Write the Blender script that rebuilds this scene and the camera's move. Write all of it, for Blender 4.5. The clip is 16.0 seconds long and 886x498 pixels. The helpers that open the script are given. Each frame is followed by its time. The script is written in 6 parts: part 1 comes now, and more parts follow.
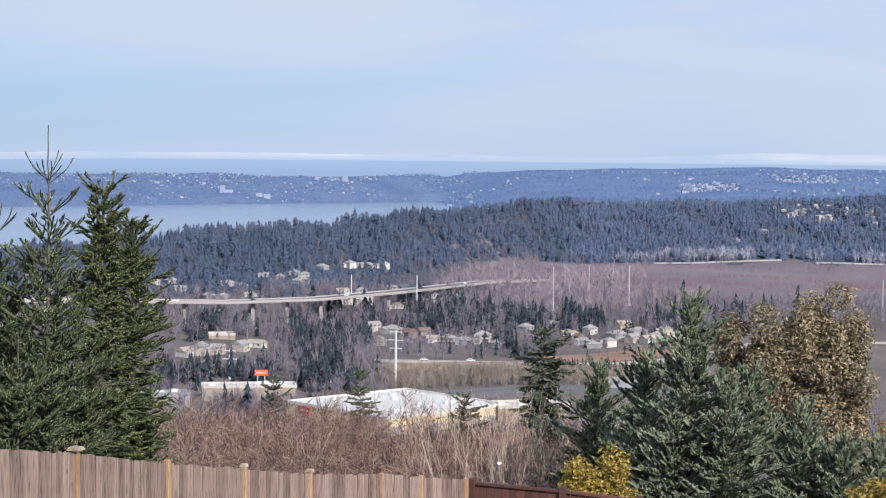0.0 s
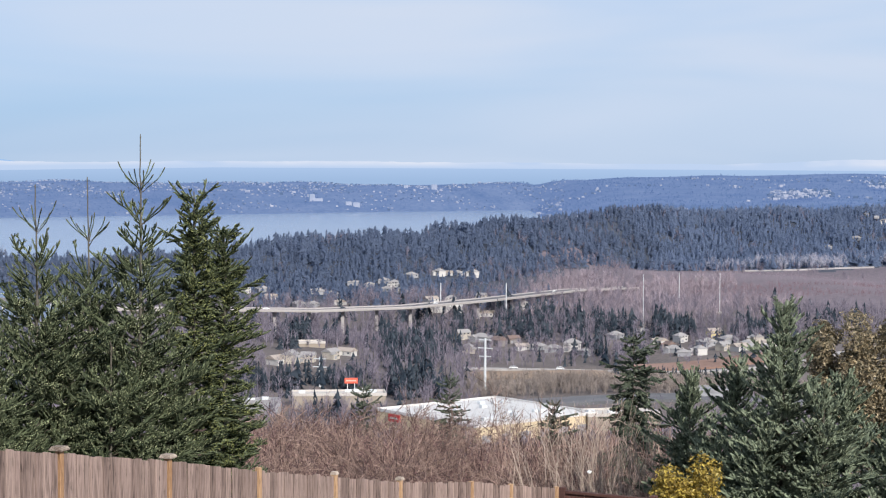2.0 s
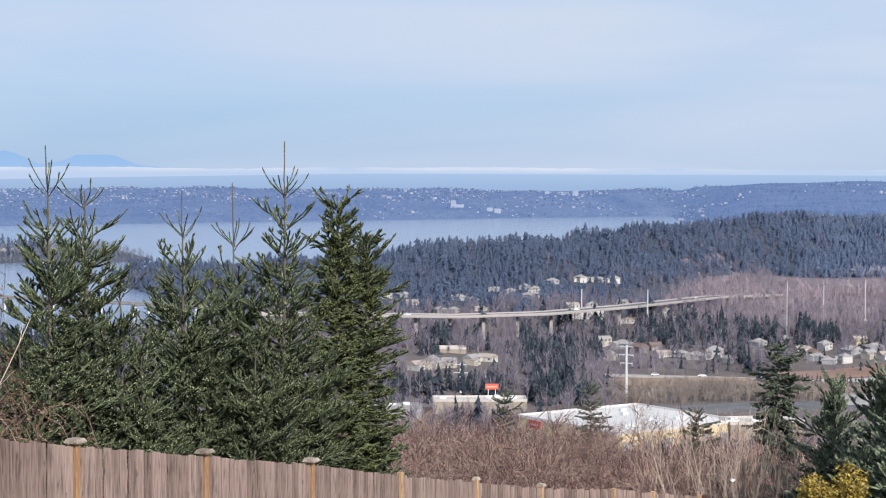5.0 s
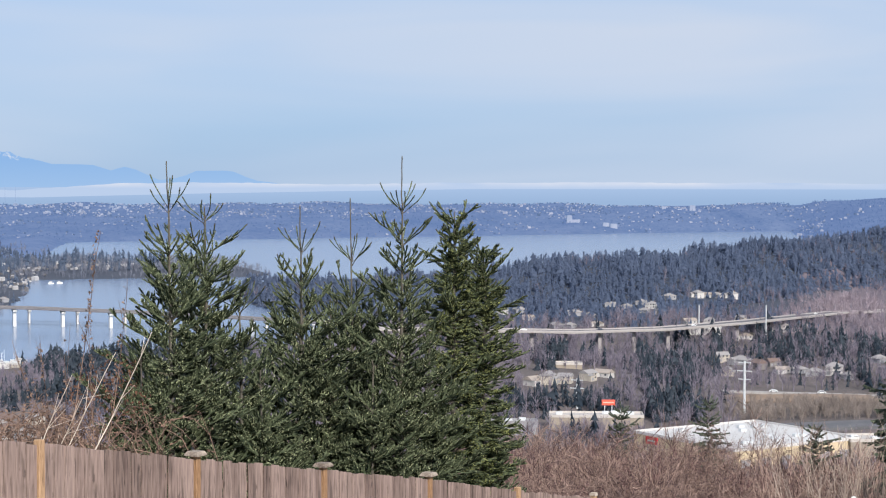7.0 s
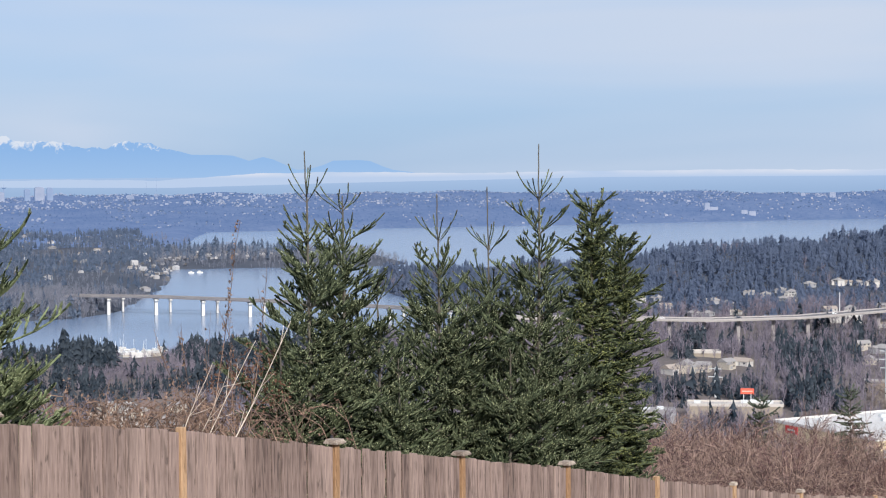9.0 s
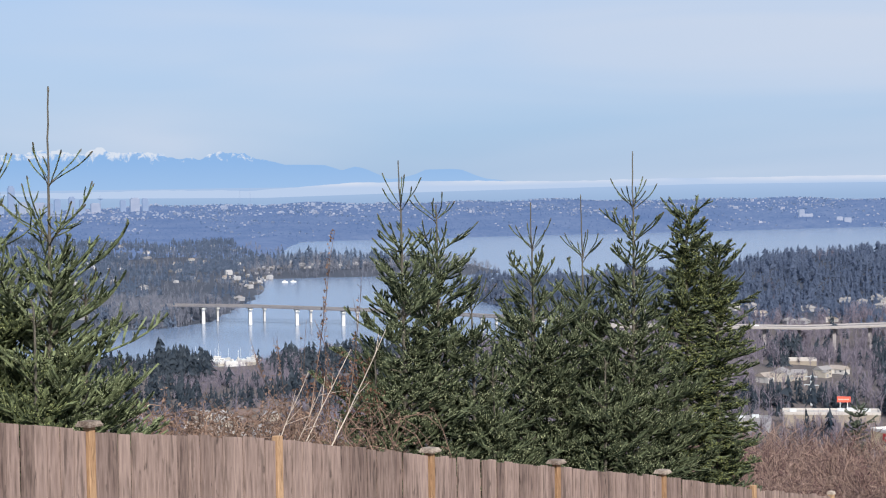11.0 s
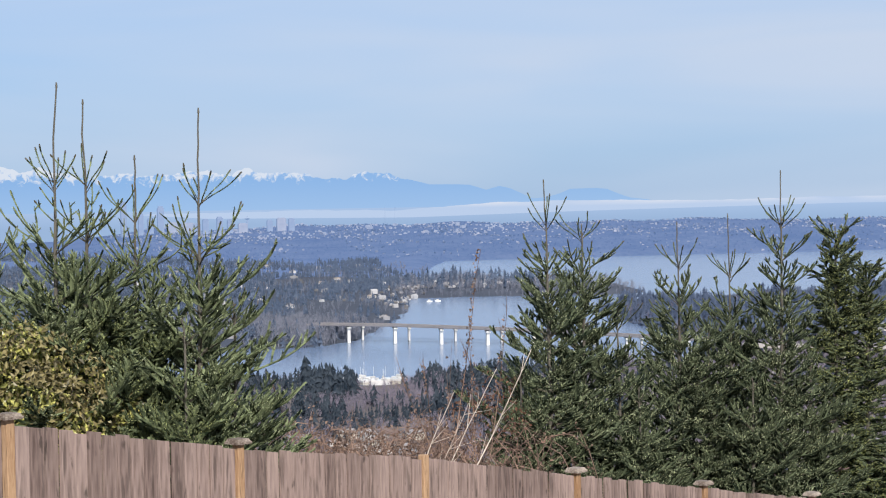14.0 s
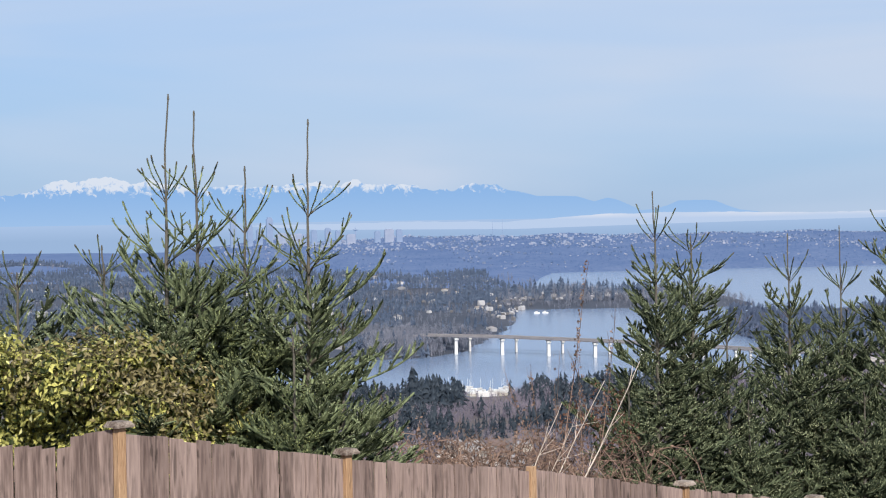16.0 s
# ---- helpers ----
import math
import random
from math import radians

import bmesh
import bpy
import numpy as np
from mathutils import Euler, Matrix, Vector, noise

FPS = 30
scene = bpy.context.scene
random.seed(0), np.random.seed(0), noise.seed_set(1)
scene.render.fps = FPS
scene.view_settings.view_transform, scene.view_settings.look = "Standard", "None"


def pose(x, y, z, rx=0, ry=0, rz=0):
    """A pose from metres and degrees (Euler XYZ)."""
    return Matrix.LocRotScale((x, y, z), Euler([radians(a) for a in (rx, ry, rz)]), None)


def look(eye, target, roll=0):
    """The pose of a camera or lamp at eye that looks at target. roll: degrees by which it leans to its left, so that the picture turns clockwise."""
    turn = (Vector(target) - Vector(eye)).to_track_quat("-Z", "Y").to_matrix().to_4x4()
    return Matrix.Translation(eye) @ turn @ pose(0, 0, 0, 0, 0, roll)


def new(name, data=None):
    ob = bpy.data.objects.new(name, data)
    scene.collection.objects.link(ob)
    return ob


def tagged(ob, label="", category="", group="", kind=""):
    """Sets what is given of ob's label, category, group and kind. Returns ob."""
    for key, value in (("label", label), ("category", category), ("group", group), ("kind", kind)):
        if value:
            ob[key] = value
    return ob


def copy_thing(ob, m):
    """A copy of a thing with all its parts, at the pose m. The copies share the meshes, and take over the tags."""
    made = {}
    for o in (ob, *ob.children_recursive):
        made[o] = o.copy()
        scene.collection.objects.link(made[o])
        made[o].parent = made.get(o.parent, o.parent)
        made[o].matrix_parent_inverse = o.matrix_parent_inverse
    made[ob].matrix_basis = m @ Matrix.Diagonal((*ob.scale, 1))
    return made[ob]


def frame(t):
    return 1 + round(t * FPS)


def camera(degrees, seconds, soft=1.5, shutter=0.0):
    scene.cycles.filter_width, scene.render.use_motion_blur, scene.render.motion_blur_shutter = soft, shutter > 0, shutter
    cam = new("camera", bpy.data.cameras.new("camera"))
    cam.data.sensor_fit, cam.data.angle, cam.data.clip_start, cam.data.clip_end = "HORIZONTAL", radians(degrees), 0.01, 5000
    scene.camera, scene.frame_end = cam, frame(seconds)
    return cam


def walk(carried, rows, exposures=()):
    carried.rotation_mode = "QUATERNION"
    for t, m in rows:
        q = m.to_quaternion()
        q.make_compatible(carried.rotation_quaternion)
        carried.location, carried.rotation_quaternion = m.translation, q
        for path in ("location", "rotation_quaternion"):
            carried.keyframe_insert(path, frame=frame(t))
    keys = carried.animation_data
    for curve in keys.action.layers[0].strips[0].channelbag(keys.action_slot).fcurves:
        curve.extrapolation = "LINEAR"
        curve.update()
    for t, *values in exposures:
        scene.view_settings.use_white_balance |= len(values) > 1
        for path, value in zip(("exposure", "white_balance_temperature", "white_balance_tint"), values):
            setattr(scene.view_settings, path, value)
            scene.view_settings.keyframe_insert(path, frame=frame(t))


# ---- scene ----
# heights are metres above the lake; the eye stands 130 m over it, bearings are degrees to the right of +y
EYE = 130.0
cam = camera(26.100, 16.0, soft=1.15)


def stand(x, y, dz, yaw, tilt, lean):
    return pose(x, y, EYE + dz, 0, 0, -yaw) @ pose(0, 0, 0, 90 + tilt) @ pose(0, 0, 0, 0, 0, lean)


walk(cam, [
    (0.0, stand(0.037, -0.032, 0.010, 11.539, -3.054, 0.562)),
    (0.5, stand(0.032, -0.035, 0.016, 10.863, -2.964, 0.554)),
    (1.0, stand(0.032, -0.028, 0.013, 10.095, -2.917, 0.478)),
    (1.5, stand(0.032, -0.021, 0.011, 9.403, -2.888, 0.328)),
    (2.0, stand(0.035, -0.013, 0.008, 8.862, -2.834, 0.286)),
    (2.5, stand(0.031, -0.010, 0.007, 8.392, -2.813, 0.264)),
    (3.0, stand(0.030, 0.004, 0.004, 7.818, -2.932, 0.258)),
    (3.5, stand(0.030, 0.006, 0.007, 7.125, -3.096, 0.227)),
    (4.0, stand(0.025, 0.017, 0.007, 6.372, -3.088, 0.242)),
    (4.5, stand(0.022, 0.001, 0.005, 5.487, -2.884, 0.215)),
    (7.0, stand(0.005, -0.005, -0.005, 1.154, -2.217, 0.018)),
    (7.5, stand(-0.002, -0.000, -0.010, 0.031, -2.163, -0.067)),
    (8.0, stand(-0.000, 0.003, -0.008, -1.148, -2.206, -0.187)),
    (8.5, stand(-0.001, 0.009, -0.006, -2.129, -2.377, -0.285)),
    (9.0, stand(-0.004, 0.025, -0.008, -2.938, -2.549, -0.376)),
    (9.5, stand(-0.008, 0.018, -0.009, -3.695, -2.596, -0.498)),
    (12.0, stand(-0.027, 0.011, -0.005, -6.928, -2.068, -0.863)),
    (12.5, stand(-0.025, -0.007, -0.007, -7.576, -2.090, -0.905)),
    (13.0, stand(-0.035, 0.012, -0.009, -8.413, -1.965, -0.959)),
    (13.5, stand(-0.032, 0.000, -0.006, -9.293, -1.764, -0.963)),
    (14.0, stand(-0.036, 0.005, -0.005, -10.027, -1.623, -0.942)),
    (14.5, stand(-0.039, 0.007, -0.007, -10.726, -1.547, -0.935)),
    (15.0, stand(-0.040, -0.004, -0.005, -11.553, -1.455, -0.912)),
    (15.5, stand(-0.039, 0.004, -0.009, -12.486, -1.314, -0.908)),
    (16.0, stand(-0.045, 0.015, -0.009, -13.241, -1.228, -0.862)),
], exposures=[(0.0, 0.08), (4.5, 0.07), (7.0, 0.01), (16.0, 0.0)])

# ---- light: thin high overcast over a low winter sun behind the eye, to its right ----
SUN_BEARING, SUN_UP = 160.0, 30.0
world = bpy.data.worlds.new("sky")
scene.world = world
world.use_nodes = True
wn, wl = world.node_tree.nodes, world.node_tree.links
wn.clear()
sky = wn.new("ShaderNodeTexSky")
sky.sky_type, sky.sun_disc = "NISHITA", False
sky.sun_elevation, sky.sun_rotation = radians(SUN_UP), radians(SUN_BEARING)
sky.altitude, sky.air_density, sky.dust_density, sky.ozone_density = 100, 1.0, 1.0, 1.0
wcoord = wn.new("ShaderNodeTexCoord")
wstretch = wn.new("ShaderNodeMapping")
wstretch.inputs["Scale"].default_value = (2.2, 2.2, 16.0)
wstretch.inputs["Rotation"].default_value = (radians(1.5), radians(-2.5), 0)
wl.new(wcoord.outputs["Generated"], wstretch.inputs["Vector"])
cloud = wn.new("ShaderNodeTexNoise")
cloud.inputs["Scale"].default_value, cloud.inputs["Detail"].default_value = 1.3, 3.0
cloud.inputs["Roughness"].default_value, cloud.inputs["Distortion"].default_value = 0.5, 0.5
wl.new(wstretch.outputs["Vector"], cloud.inputs["Vector"])
cover = wn.new("ShaderNodeValToRGB")
cover.color_ramp.elements[0].position, cover.color_ramp.elements[0].color = 0.31, (0.25, 0.25, 0.25, 1)
cover.color_ramp.elements[1].position, cover.color_ramp.elements[1].color = 0.84, (1.0, 1.0, 1.0, 1)
wsep = wn.new("ShaderNodeSeparateXYZ")
wl.new(wcoord.outputs["Generated"], wsep.inputs[0])
clear_x, clear_z = wn.new("ShaderNodeMath"), wn.new("ShaderNodeMath")
clear_x.operation = clear_z.operation = "MULTIPLY_ADD"
clear_x.inputs[1].default_value, clear_z.inputs[1].default_value = 0.50, 1.6
wl.new(wsep.outputs["X"], clear_x.inputs[0])
wl.new(cloud.outputs["Fac"], clear_x.inputs[2])
wl.new(wsep.outputs["Z"], clear_z.inputs[0])
wl.new(clear_x.outputs[0], clear_z.inputs[2])
wl.new(clear_z.outputs[0], cover.inputs["Fac"])
dim = wn.new("ShaderNodeMix")
dim.data_type, dim.blend_type = "RGBA", "MULTIPLY"
dim.inputs[0].default_value = 1.0
dim.inputs[7].default_value = (0.046, 0.080, 0.140, 1)
wl.new(sky.outputs["Color"], dim.inputs[6])
veil = wn.new("ShaderNodeMix")
veil.data_type = "RGBA"
veil.inputs[7].default_value = (0.592, 0.676, 0.825, 1)
wl.new(cover.outputs["Color"], veil.inputs[0])
blue = wn.new("ShaderNodeMix")
blue.data_type = "RGBA"
blue.inputs[0].default_value = 0.72
blue.inputs[7].default_value = (0.375, 0.560, 0.825, 1)
wl.new(dim.outputs[2], blue.inputs[6])
wl.new(blue.outputs[2], veil.inputs[6])
wback = wn.new("ShaderNodeBackground")
wback.inputs["Strength"].default_value = 1.0
wl.new(veil.outputs[2], wback.inputs["Color"])
wout = wn.new("ShaderNodeOutputWorld")
wl.new(wback.outputs["Background"], wout.inputs["Surface"])

sun = new("sun", bpy.data.lights.new("sun", "SUN"))
sun.data.energy, sun.data.angle, sun.data.color = 5.0, radians(1.2), (1.0, 0.955, 0.885)
sb, su = radians(SUN_BEARING), radians(SUN_UP)
sun.matrix_world = look((math.sin(sb) * math.cos(su) * 100, math.cos(sb) * math.cos(su) * 100, math.sin(su) * 100 + EYE), (0, 0, EYE))

# ---- materials ----
def material(name, dark, light, scale=4.0, rough=0.85, stretch=(1, 1, 1), bump=0.0, fine=6.0, island=0.0, each=0.0, metal=0.0,
             spec=0.3, lo=0.3, hi=0.7, through_light=0.0, detail=5.0):
    """Two colours mixed by coarse and fine noise in metres; island and each vary the value from piece to piece."""
    m = bpy.data.materials.new(name)
    m.use_nodes = True
    n, l = m.node_tree.nodes, m.node_tree.links
    b = n["Principled BSDF"]
    co = n.new("ShaderNodeTexCoord")
    mp = n.new("ShaderNodeMapping")
    mp.inputs["Scale"].default_value = stretch
    l.new(co.outputs["Object"], mp.inputs["Vector"])
    a = n.new("ShaderNodeTexNoise")
    a.inputs["Scale"].default_value, a.inputs["Detail"].default_value = scale, detail
    a.inputs["Roughness"].default_value = 0.6
    l.new(mp.outputs["Vector"], a.inputs["Vector"])
    c = n.new("ShaderNodeTexNoise")
    c.inputs["Scale"].default_value, c.inputs["Detail"].default_value = scale * fine, 3.0
    l.new(mp.outputs["Vector"], c.inputs["Vector"])
    mixf = n.new("ShaderNodeMath")
    mixf.operation = "MULTIPLY_ADD"
    mixf.inputs[1].default_value = 0.45
    l.new(c.outputs["Fac"], mixf.inputs[0])
    half = n.new("ShaderNodeMath")
    half.operation = "MULTIPLY"
    half.inputs[1].default_value = 0.55
    l.new(a.outputs["Fac"], half.inputs[0])
    l.new(half.outputs[0], mixf.inputs[2])
    fac = mixf.outputs[0]
    for kind, amount in (("island", island), ("each", each)):
        if amount:
            src = n.new("ShaderNodeNewGeometry").outputs["Random Per Island"] if kind == "island" else n.new("ShaderNodeObjectInfo").outputs["Random"]
            s = n.new("ShaderNodeMath")
            s.operation = "MULTIPLY_ADD"
            s.inputs[1].default_value = amount
            l.new(src, s.inputs[0])
            o = n.new("ShaderNodeMath")
            o.operation = "SUBTRACT"
            o.inputs[1].default_value = amount * 0.5
            l.new(fac, o.inputs[0])
            l.new(o.outputs[0], s.inputs[2])
            fac = s.outputs[0]
    ramp = n.new("ShaderNodeValToRGB")
    ramp.color_ramp.elements[0].position, ramp.color_ramp.elements[0].color = lo, (*dark, 1)
    ramp.color_ramp.elements[1].position, ramp.color_ramp.elements[1].color = hi, (*light, 1)
    l.new(fac, ramp.inputs["Fac"])
    l.new(ramp.outputs["Color"], b.inputs["Base Color"])
    b.inputs["Roughness"].default_value, b.inputs["Metallic"].default_value = rough, metal
    b.inputs["Specular IOR Level"].default_value = spec
    if bump:
        bp = n.new("ShaderNodeBump")
        bp.inputs["Strength"].default_value, bp.inputs["Distance"].default_value = bump, 0.02
        l.new(fac, bp.inputs["Height"])
        l.new(bp.outputs["Normal"], b.inputs["Normal"])
    if through_light:
        t = n.new("ShaderNodeBsdfTranslucent")
        l.new(ramp.outputs["Color"], t.inputs["Color"])
        mx = n.new("ShaderNodeMixShader")
        mx.inputs[0].default_value = through_light
        l.new(b.outputs[0], mx.inputs[1])
        l.new(t.outputs[0], mx.inputs[2])
        l.new(mx.outputs[0], n["Material Output"].inputs["Surface"])
    return m


def plain(name, colour, rough=0.6, metal=0.0):
    return material(name, tuple(0.85 * v for v in colour), tuple(min(1, 1.1 * v) for v in colour), 0.6, rough, fine=9.0, metal=metal)


M_PICKET = material("weathered_cedar", (0.138, 0.094, 0.082), (0.400, 0.295, 0.257), 4.0, 0.9, (2.6, 2.6, 0.20), 0.35, 4.0, each=0.22, lo=0.30, hi=0.70)
M_POST = material("newer_cedar", (0.26, 0.145, 0.075), (0.50, 0.325, 0.195), 8.0, 0.85, (3.0, 3.0, 0.3), 0.3, 4.0, each=0.25)
M_CAP = material("mossy_cap_wood", (0.10, 0.070, 0.055), (0.52, 0.44, 0.37), 9.0, 0.9, bump=0.5, each=0.3)
M_REDFENCE = material("red_brown_stain", (0.055, 0.026, 0.022), (0.12, 0.055, 0.045), 8.0, 0.85, (3, 3, 0.3), 0.3, each=0.3)
M_NEEDLE = material("fir_needles", (0.024, 0.037, 0.019), (0.560, 0.605, 0.365), 1.3, 0.6, island=0.40, fine=8.0, spec=0.22, through_light=0.05)
M_NEEDLE_DARK = material("dark_conifer_needles", (0.014, 0.022, 0.016), (0.105, 0.125, 0.085), 1.3, 0.6, island=0.3, fine=8.0)
M_NEEDLE_OLIVE = material("fir_needles_olive", (0.028, 0.042, 0.014), (0.480, 0.510, 0.190), 1.3, 0.55, island=0.30, fine=8.0, spec=0.35, through_light=0.10)
M_NEEDLE_BLUE = material("spruce_needles_blue", (0.036, 0.056, 0.038), (0.600, 0.660, 0.460), 1.0, 0.6, island=0.30, fine=8.0, spec=0.35, through_light=0.08)
# shaded copies of the needle colours: shade within the boughs as colour
M_NEEDLE_INNER = material("shaded_fir_needles", (0.011, 0.019, 0.010), (0.118, 0.140, 0.080), 1.3, 0.7, island=0.34, fine=8.0, spec=0.15)
M_NEAR_INNER = material("shaded_needles_yellow_green", (0.012, 0.020, 0.009), (0.195, 0.230, 0.122), 1.3, 0.7, island=0.40, fine=8.0, spec=0.15)
M_SPRUCE_INNER = material("shaded_spruce_needles", (0.018, 0.028, 0.020), (0.235, 0.275, 0.190), 1.0, 0.7, island=0.3, fine=8.0, spec=0.15)
M_SHOOT = material("fir_shoot_bark", (0.05, 0.045, 0.032), (0.130, 0.112, 0.082), 20.0, 0.8)
M_BARK = material("bark", (0.05, 0.038, 0.03), (0.16, 0.125, 0.10), 8.0, 0.9, (2, 2, 0.4), 0.6)
M_TWIG = material("bare_twigs", (0.070, 0.040, 0.038), (0.385, 0.268, 0.222), 0.25, 0.85, fine=30.0, island=0.75, lo=0.25, hi=0.80)
M_TWIG_RED = material("reddish_twigs", (0.060, 0.030, 0.032), (0.215, 0.120, 0.115), 0.3, 0.85, fine=30.0, island=0.6)
M_TWIG_PALE = material("pale_stems", (0.20, 0.15, 0.125), (0.47, 0.38, 0.32), 6.0, 0.8, island=0.3)
M_BRAMBLE = material("dry_bramble", (0.080, 0.051, 0.041), (0.30, 0.197, 0.150), 1.5, 0.85, fine=10.0, island=0.4)
M_LEAF_HEDGE = material("laurel_leaves", (0.034, 0.048, 0.015), (0.74, 0.70, 0.22), 1.6, 0.35, island=0.6, fine=5.0, spec=0.5, through_light=0.2, lo=0.28, hi=0.85)
M_LEAF_MADRONA = material("madrona_leaves", (0.065, 0.056, 0.034), (0.50, 0.405, 0.260), 0.8, 0.4, island=0.5, fine=6.0, spec=0.4, through_light=0.15, lo=0.25, hi=0.8)
M_LEAF_YELLOW = material("yellow_leaves", (0.16, 0.105, 0.020), (0.58, 0.44, 0.10), 2.0, 0.45, island=0.5, fine=6.0, spec=0.4, through_light=0.25, lo=0.25, hi=0.8)
# haze put into the conifer colours: bluer, paler, translucent for less contrast
M_FAR_CONIFER = material("haze_tinted_conifers", (0.100, 0.134, 0.216), (0.176, 0.219, 0.322), 0.010, 0.9, fine=9.0, island=0.14, spec=0.1, through_light=0.5)
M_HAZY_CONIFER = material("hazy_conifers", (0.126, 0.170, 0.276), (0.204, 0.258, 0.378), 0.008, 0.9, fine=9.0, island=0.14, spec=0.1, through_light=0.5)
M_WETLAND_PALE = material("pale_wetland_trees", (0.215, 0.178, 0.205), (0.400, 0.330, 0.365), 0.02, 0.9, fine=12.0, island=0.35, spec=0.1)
# blue-grey haze is put into this tree colour
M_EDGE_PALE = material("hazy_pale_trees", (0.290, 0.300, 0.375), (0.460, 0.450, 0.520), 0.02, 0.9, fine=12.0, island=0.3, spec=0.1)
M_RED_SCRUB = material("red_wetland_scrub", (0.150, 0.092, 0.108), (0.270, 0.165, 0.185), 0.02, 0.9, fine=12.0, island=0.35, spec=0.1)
M_TOWN_CONIFER = material("town_conifers", (0.020, 0.030, 0.044), (0.062, 0.076, 0.094), 0.05, 0.9, fine=9.0, island=0.4, spec=0.1, through_light=0.15)
# bare trees and scrub: own browns shifted mauve-blue to imitate haze
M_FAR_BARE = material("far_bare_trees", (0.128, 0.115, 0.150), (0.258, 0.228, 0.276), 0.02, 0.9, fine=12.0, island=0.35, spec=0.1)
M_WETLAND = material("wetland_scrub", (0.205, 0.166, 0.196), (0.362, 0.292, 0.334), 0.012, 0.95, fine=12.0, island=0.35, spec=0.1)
M_ROOF_A = plain("roof_shingle_grey", (0.30, 0.285, 0.285), 0.85)
M_ROOF_B = plain("roof_shingle_tan", (0.36, 0.31, 0.275), 0.85)
M_ROOF_C = plain("roof_tile_red", (0.19, 0.135, 0.12), 0.85)
M_WALL_A = plain("siding_cream", (0.45, 0.405, 0.35), 0.8)
M_WALL_B = plain("siding_white", (0.52, 0.50, 0.485), 0.8)
M_WALL_C = plain("siding_grey", (0.30, 0.30, 0.32), 0.8)
M_WALL_D = plain("siding_brown", (0.20, 0.182, 0.178), 0.8)
M_WALL_Y = plain("siding_yellow", (0.62, 0.52, 0.27), 0.8)
M_GLASS = plain("window_glass_dark", (0.05, 0.06, 0.08), 0.15)
M_CONCRETE = material("concrete", (0.28, 0.26, 0.25), (0.42, 0.39, 0.37), 0.3, 0.85, fine=12)
M_DECK = material("bridge_deck", (0.125, 0.125, 0.145), (0.20, 0.195, 0.215), 0.2, 0.85, fine=12)
M_BRIDGE_RAIL = material("bridge_barrier", (0.17, 0.160, 0.170), (0.26, 0.245, 0.255), 0.2, 0.85, fine=12)
M_ROOFWHITE = material("white_roof_membrane", (0.47, 0.46, 0.46), (0.64, 0.62, 0.61), 0.04, 0.7, fine=15)
M_TANWALL = plain("tan_store_wall", (0.31, 0.265, 0.22), 0.8)
M_RED = plain("red_paint", (0.55, 0.045, 0.05), 0.5)
M_REDORANGE = plain("red_orange_panel", (0.80, 0.14, 0.09), 0.5)
M_ROOFGREY = material("grey_flat_roof", (0.20, 0.20, 0.22), (0.34, 0.33, 0.34), 0.05, 0.85, fine=12)
M_STEEL = plain("galvanised_steel", (0.62, 0.64, 0.66), 0.5, 0.2)
M_ASPHALT = material("asphalt", (0.09, 0.09, 0.10), (0.17, 0.17, 0.18), 0.1, 0.9, fine=14)
M_CARWHITE = plain("white_car_paint", (0.8, 0.8, 0.8), 0.3)
M_CARDARK = plain("dark_car_paint", (0.05, 0.06, 0.08), 0.3)
M_PARAPET = plain("white_parapet", (0.60, 0.58, 0.57), 0.8)
M_PIERWHITE = plain("white_pier_concrete", (0.70, 0.69, 0.68), 0.8)
M_PARAPET_ROAD = plain("pale_road_barrier", (0.40, 0.37, 0.37), 0.8)
# island bare trees carry the lake haze in their bluish colour
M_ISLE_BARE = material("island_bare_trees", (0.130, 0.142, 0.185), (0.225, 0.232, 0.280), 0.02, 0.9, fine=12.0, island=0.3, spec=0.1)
M_LEADER = material("young_fir_bark", (0.060, 0.056, 0.046), (0.150, 0.135, 0.110), 12.0, 0.85)


def darken_streaks(m, scale, stretch, lo, hi, depth):
    """Dark weathered cracks and knots along the grain."""
    n, l = m.node_tree.nodes, m.node_tree.links
    b = n["Principled BSDF"]
    src = b.inputs["Base Color"].links[0].from_socket
    co, mp, ns, rg, mx = (n.new(k) for k in ("ShaderNodeTexCoord", "ShaderNodeMapping", "ShaderNodeTexNoise", "ShaderNodeMapRange", "ShaderNodeMix"))
    info, shift = n.new("ShaderNodeObjectInfo"), n.new("ShaderNodeVectorMath")
    shift.operation = "MULTIPLY_ADD"
    shift.inputs[1].default_value = (7.0, 5.0, 9.0)
    l.new(info.outputs["Random"], shift.inputs[0])
    l.new(co.outputs["Object"], shift.inputs[2])
    mp.inputs["Scale"].default_value = stretch
    l.new(shift.outputs[0], mp.inputs["Vector"])
    l.new(mp.outputs["Vector"], ns.inputs["Vector"])
    ns.inputs["Scale"].default_value, ns.inputs["Detail"].default_value = scale, 4.0
    rg.inputs[1].default_value, rg.inputs[2].default_value = lo, hi
    rg.inputs[3].default_value, rg.inputs[4].default_value = depth, 1.0
    l.new(ns.outputs["Fac"], rg.inputs[0])
    mx.data_type, mx.blend_type = "RGBA", "MULTIPLY"
    mx.inputs[0].default_value = 1.0
    l.new(src, mx.inputs[6])
    l.new(rg.outputs[0], mx.inputs[7])
    l.new(mx.outputs[2], b.inputs["Base Color"])


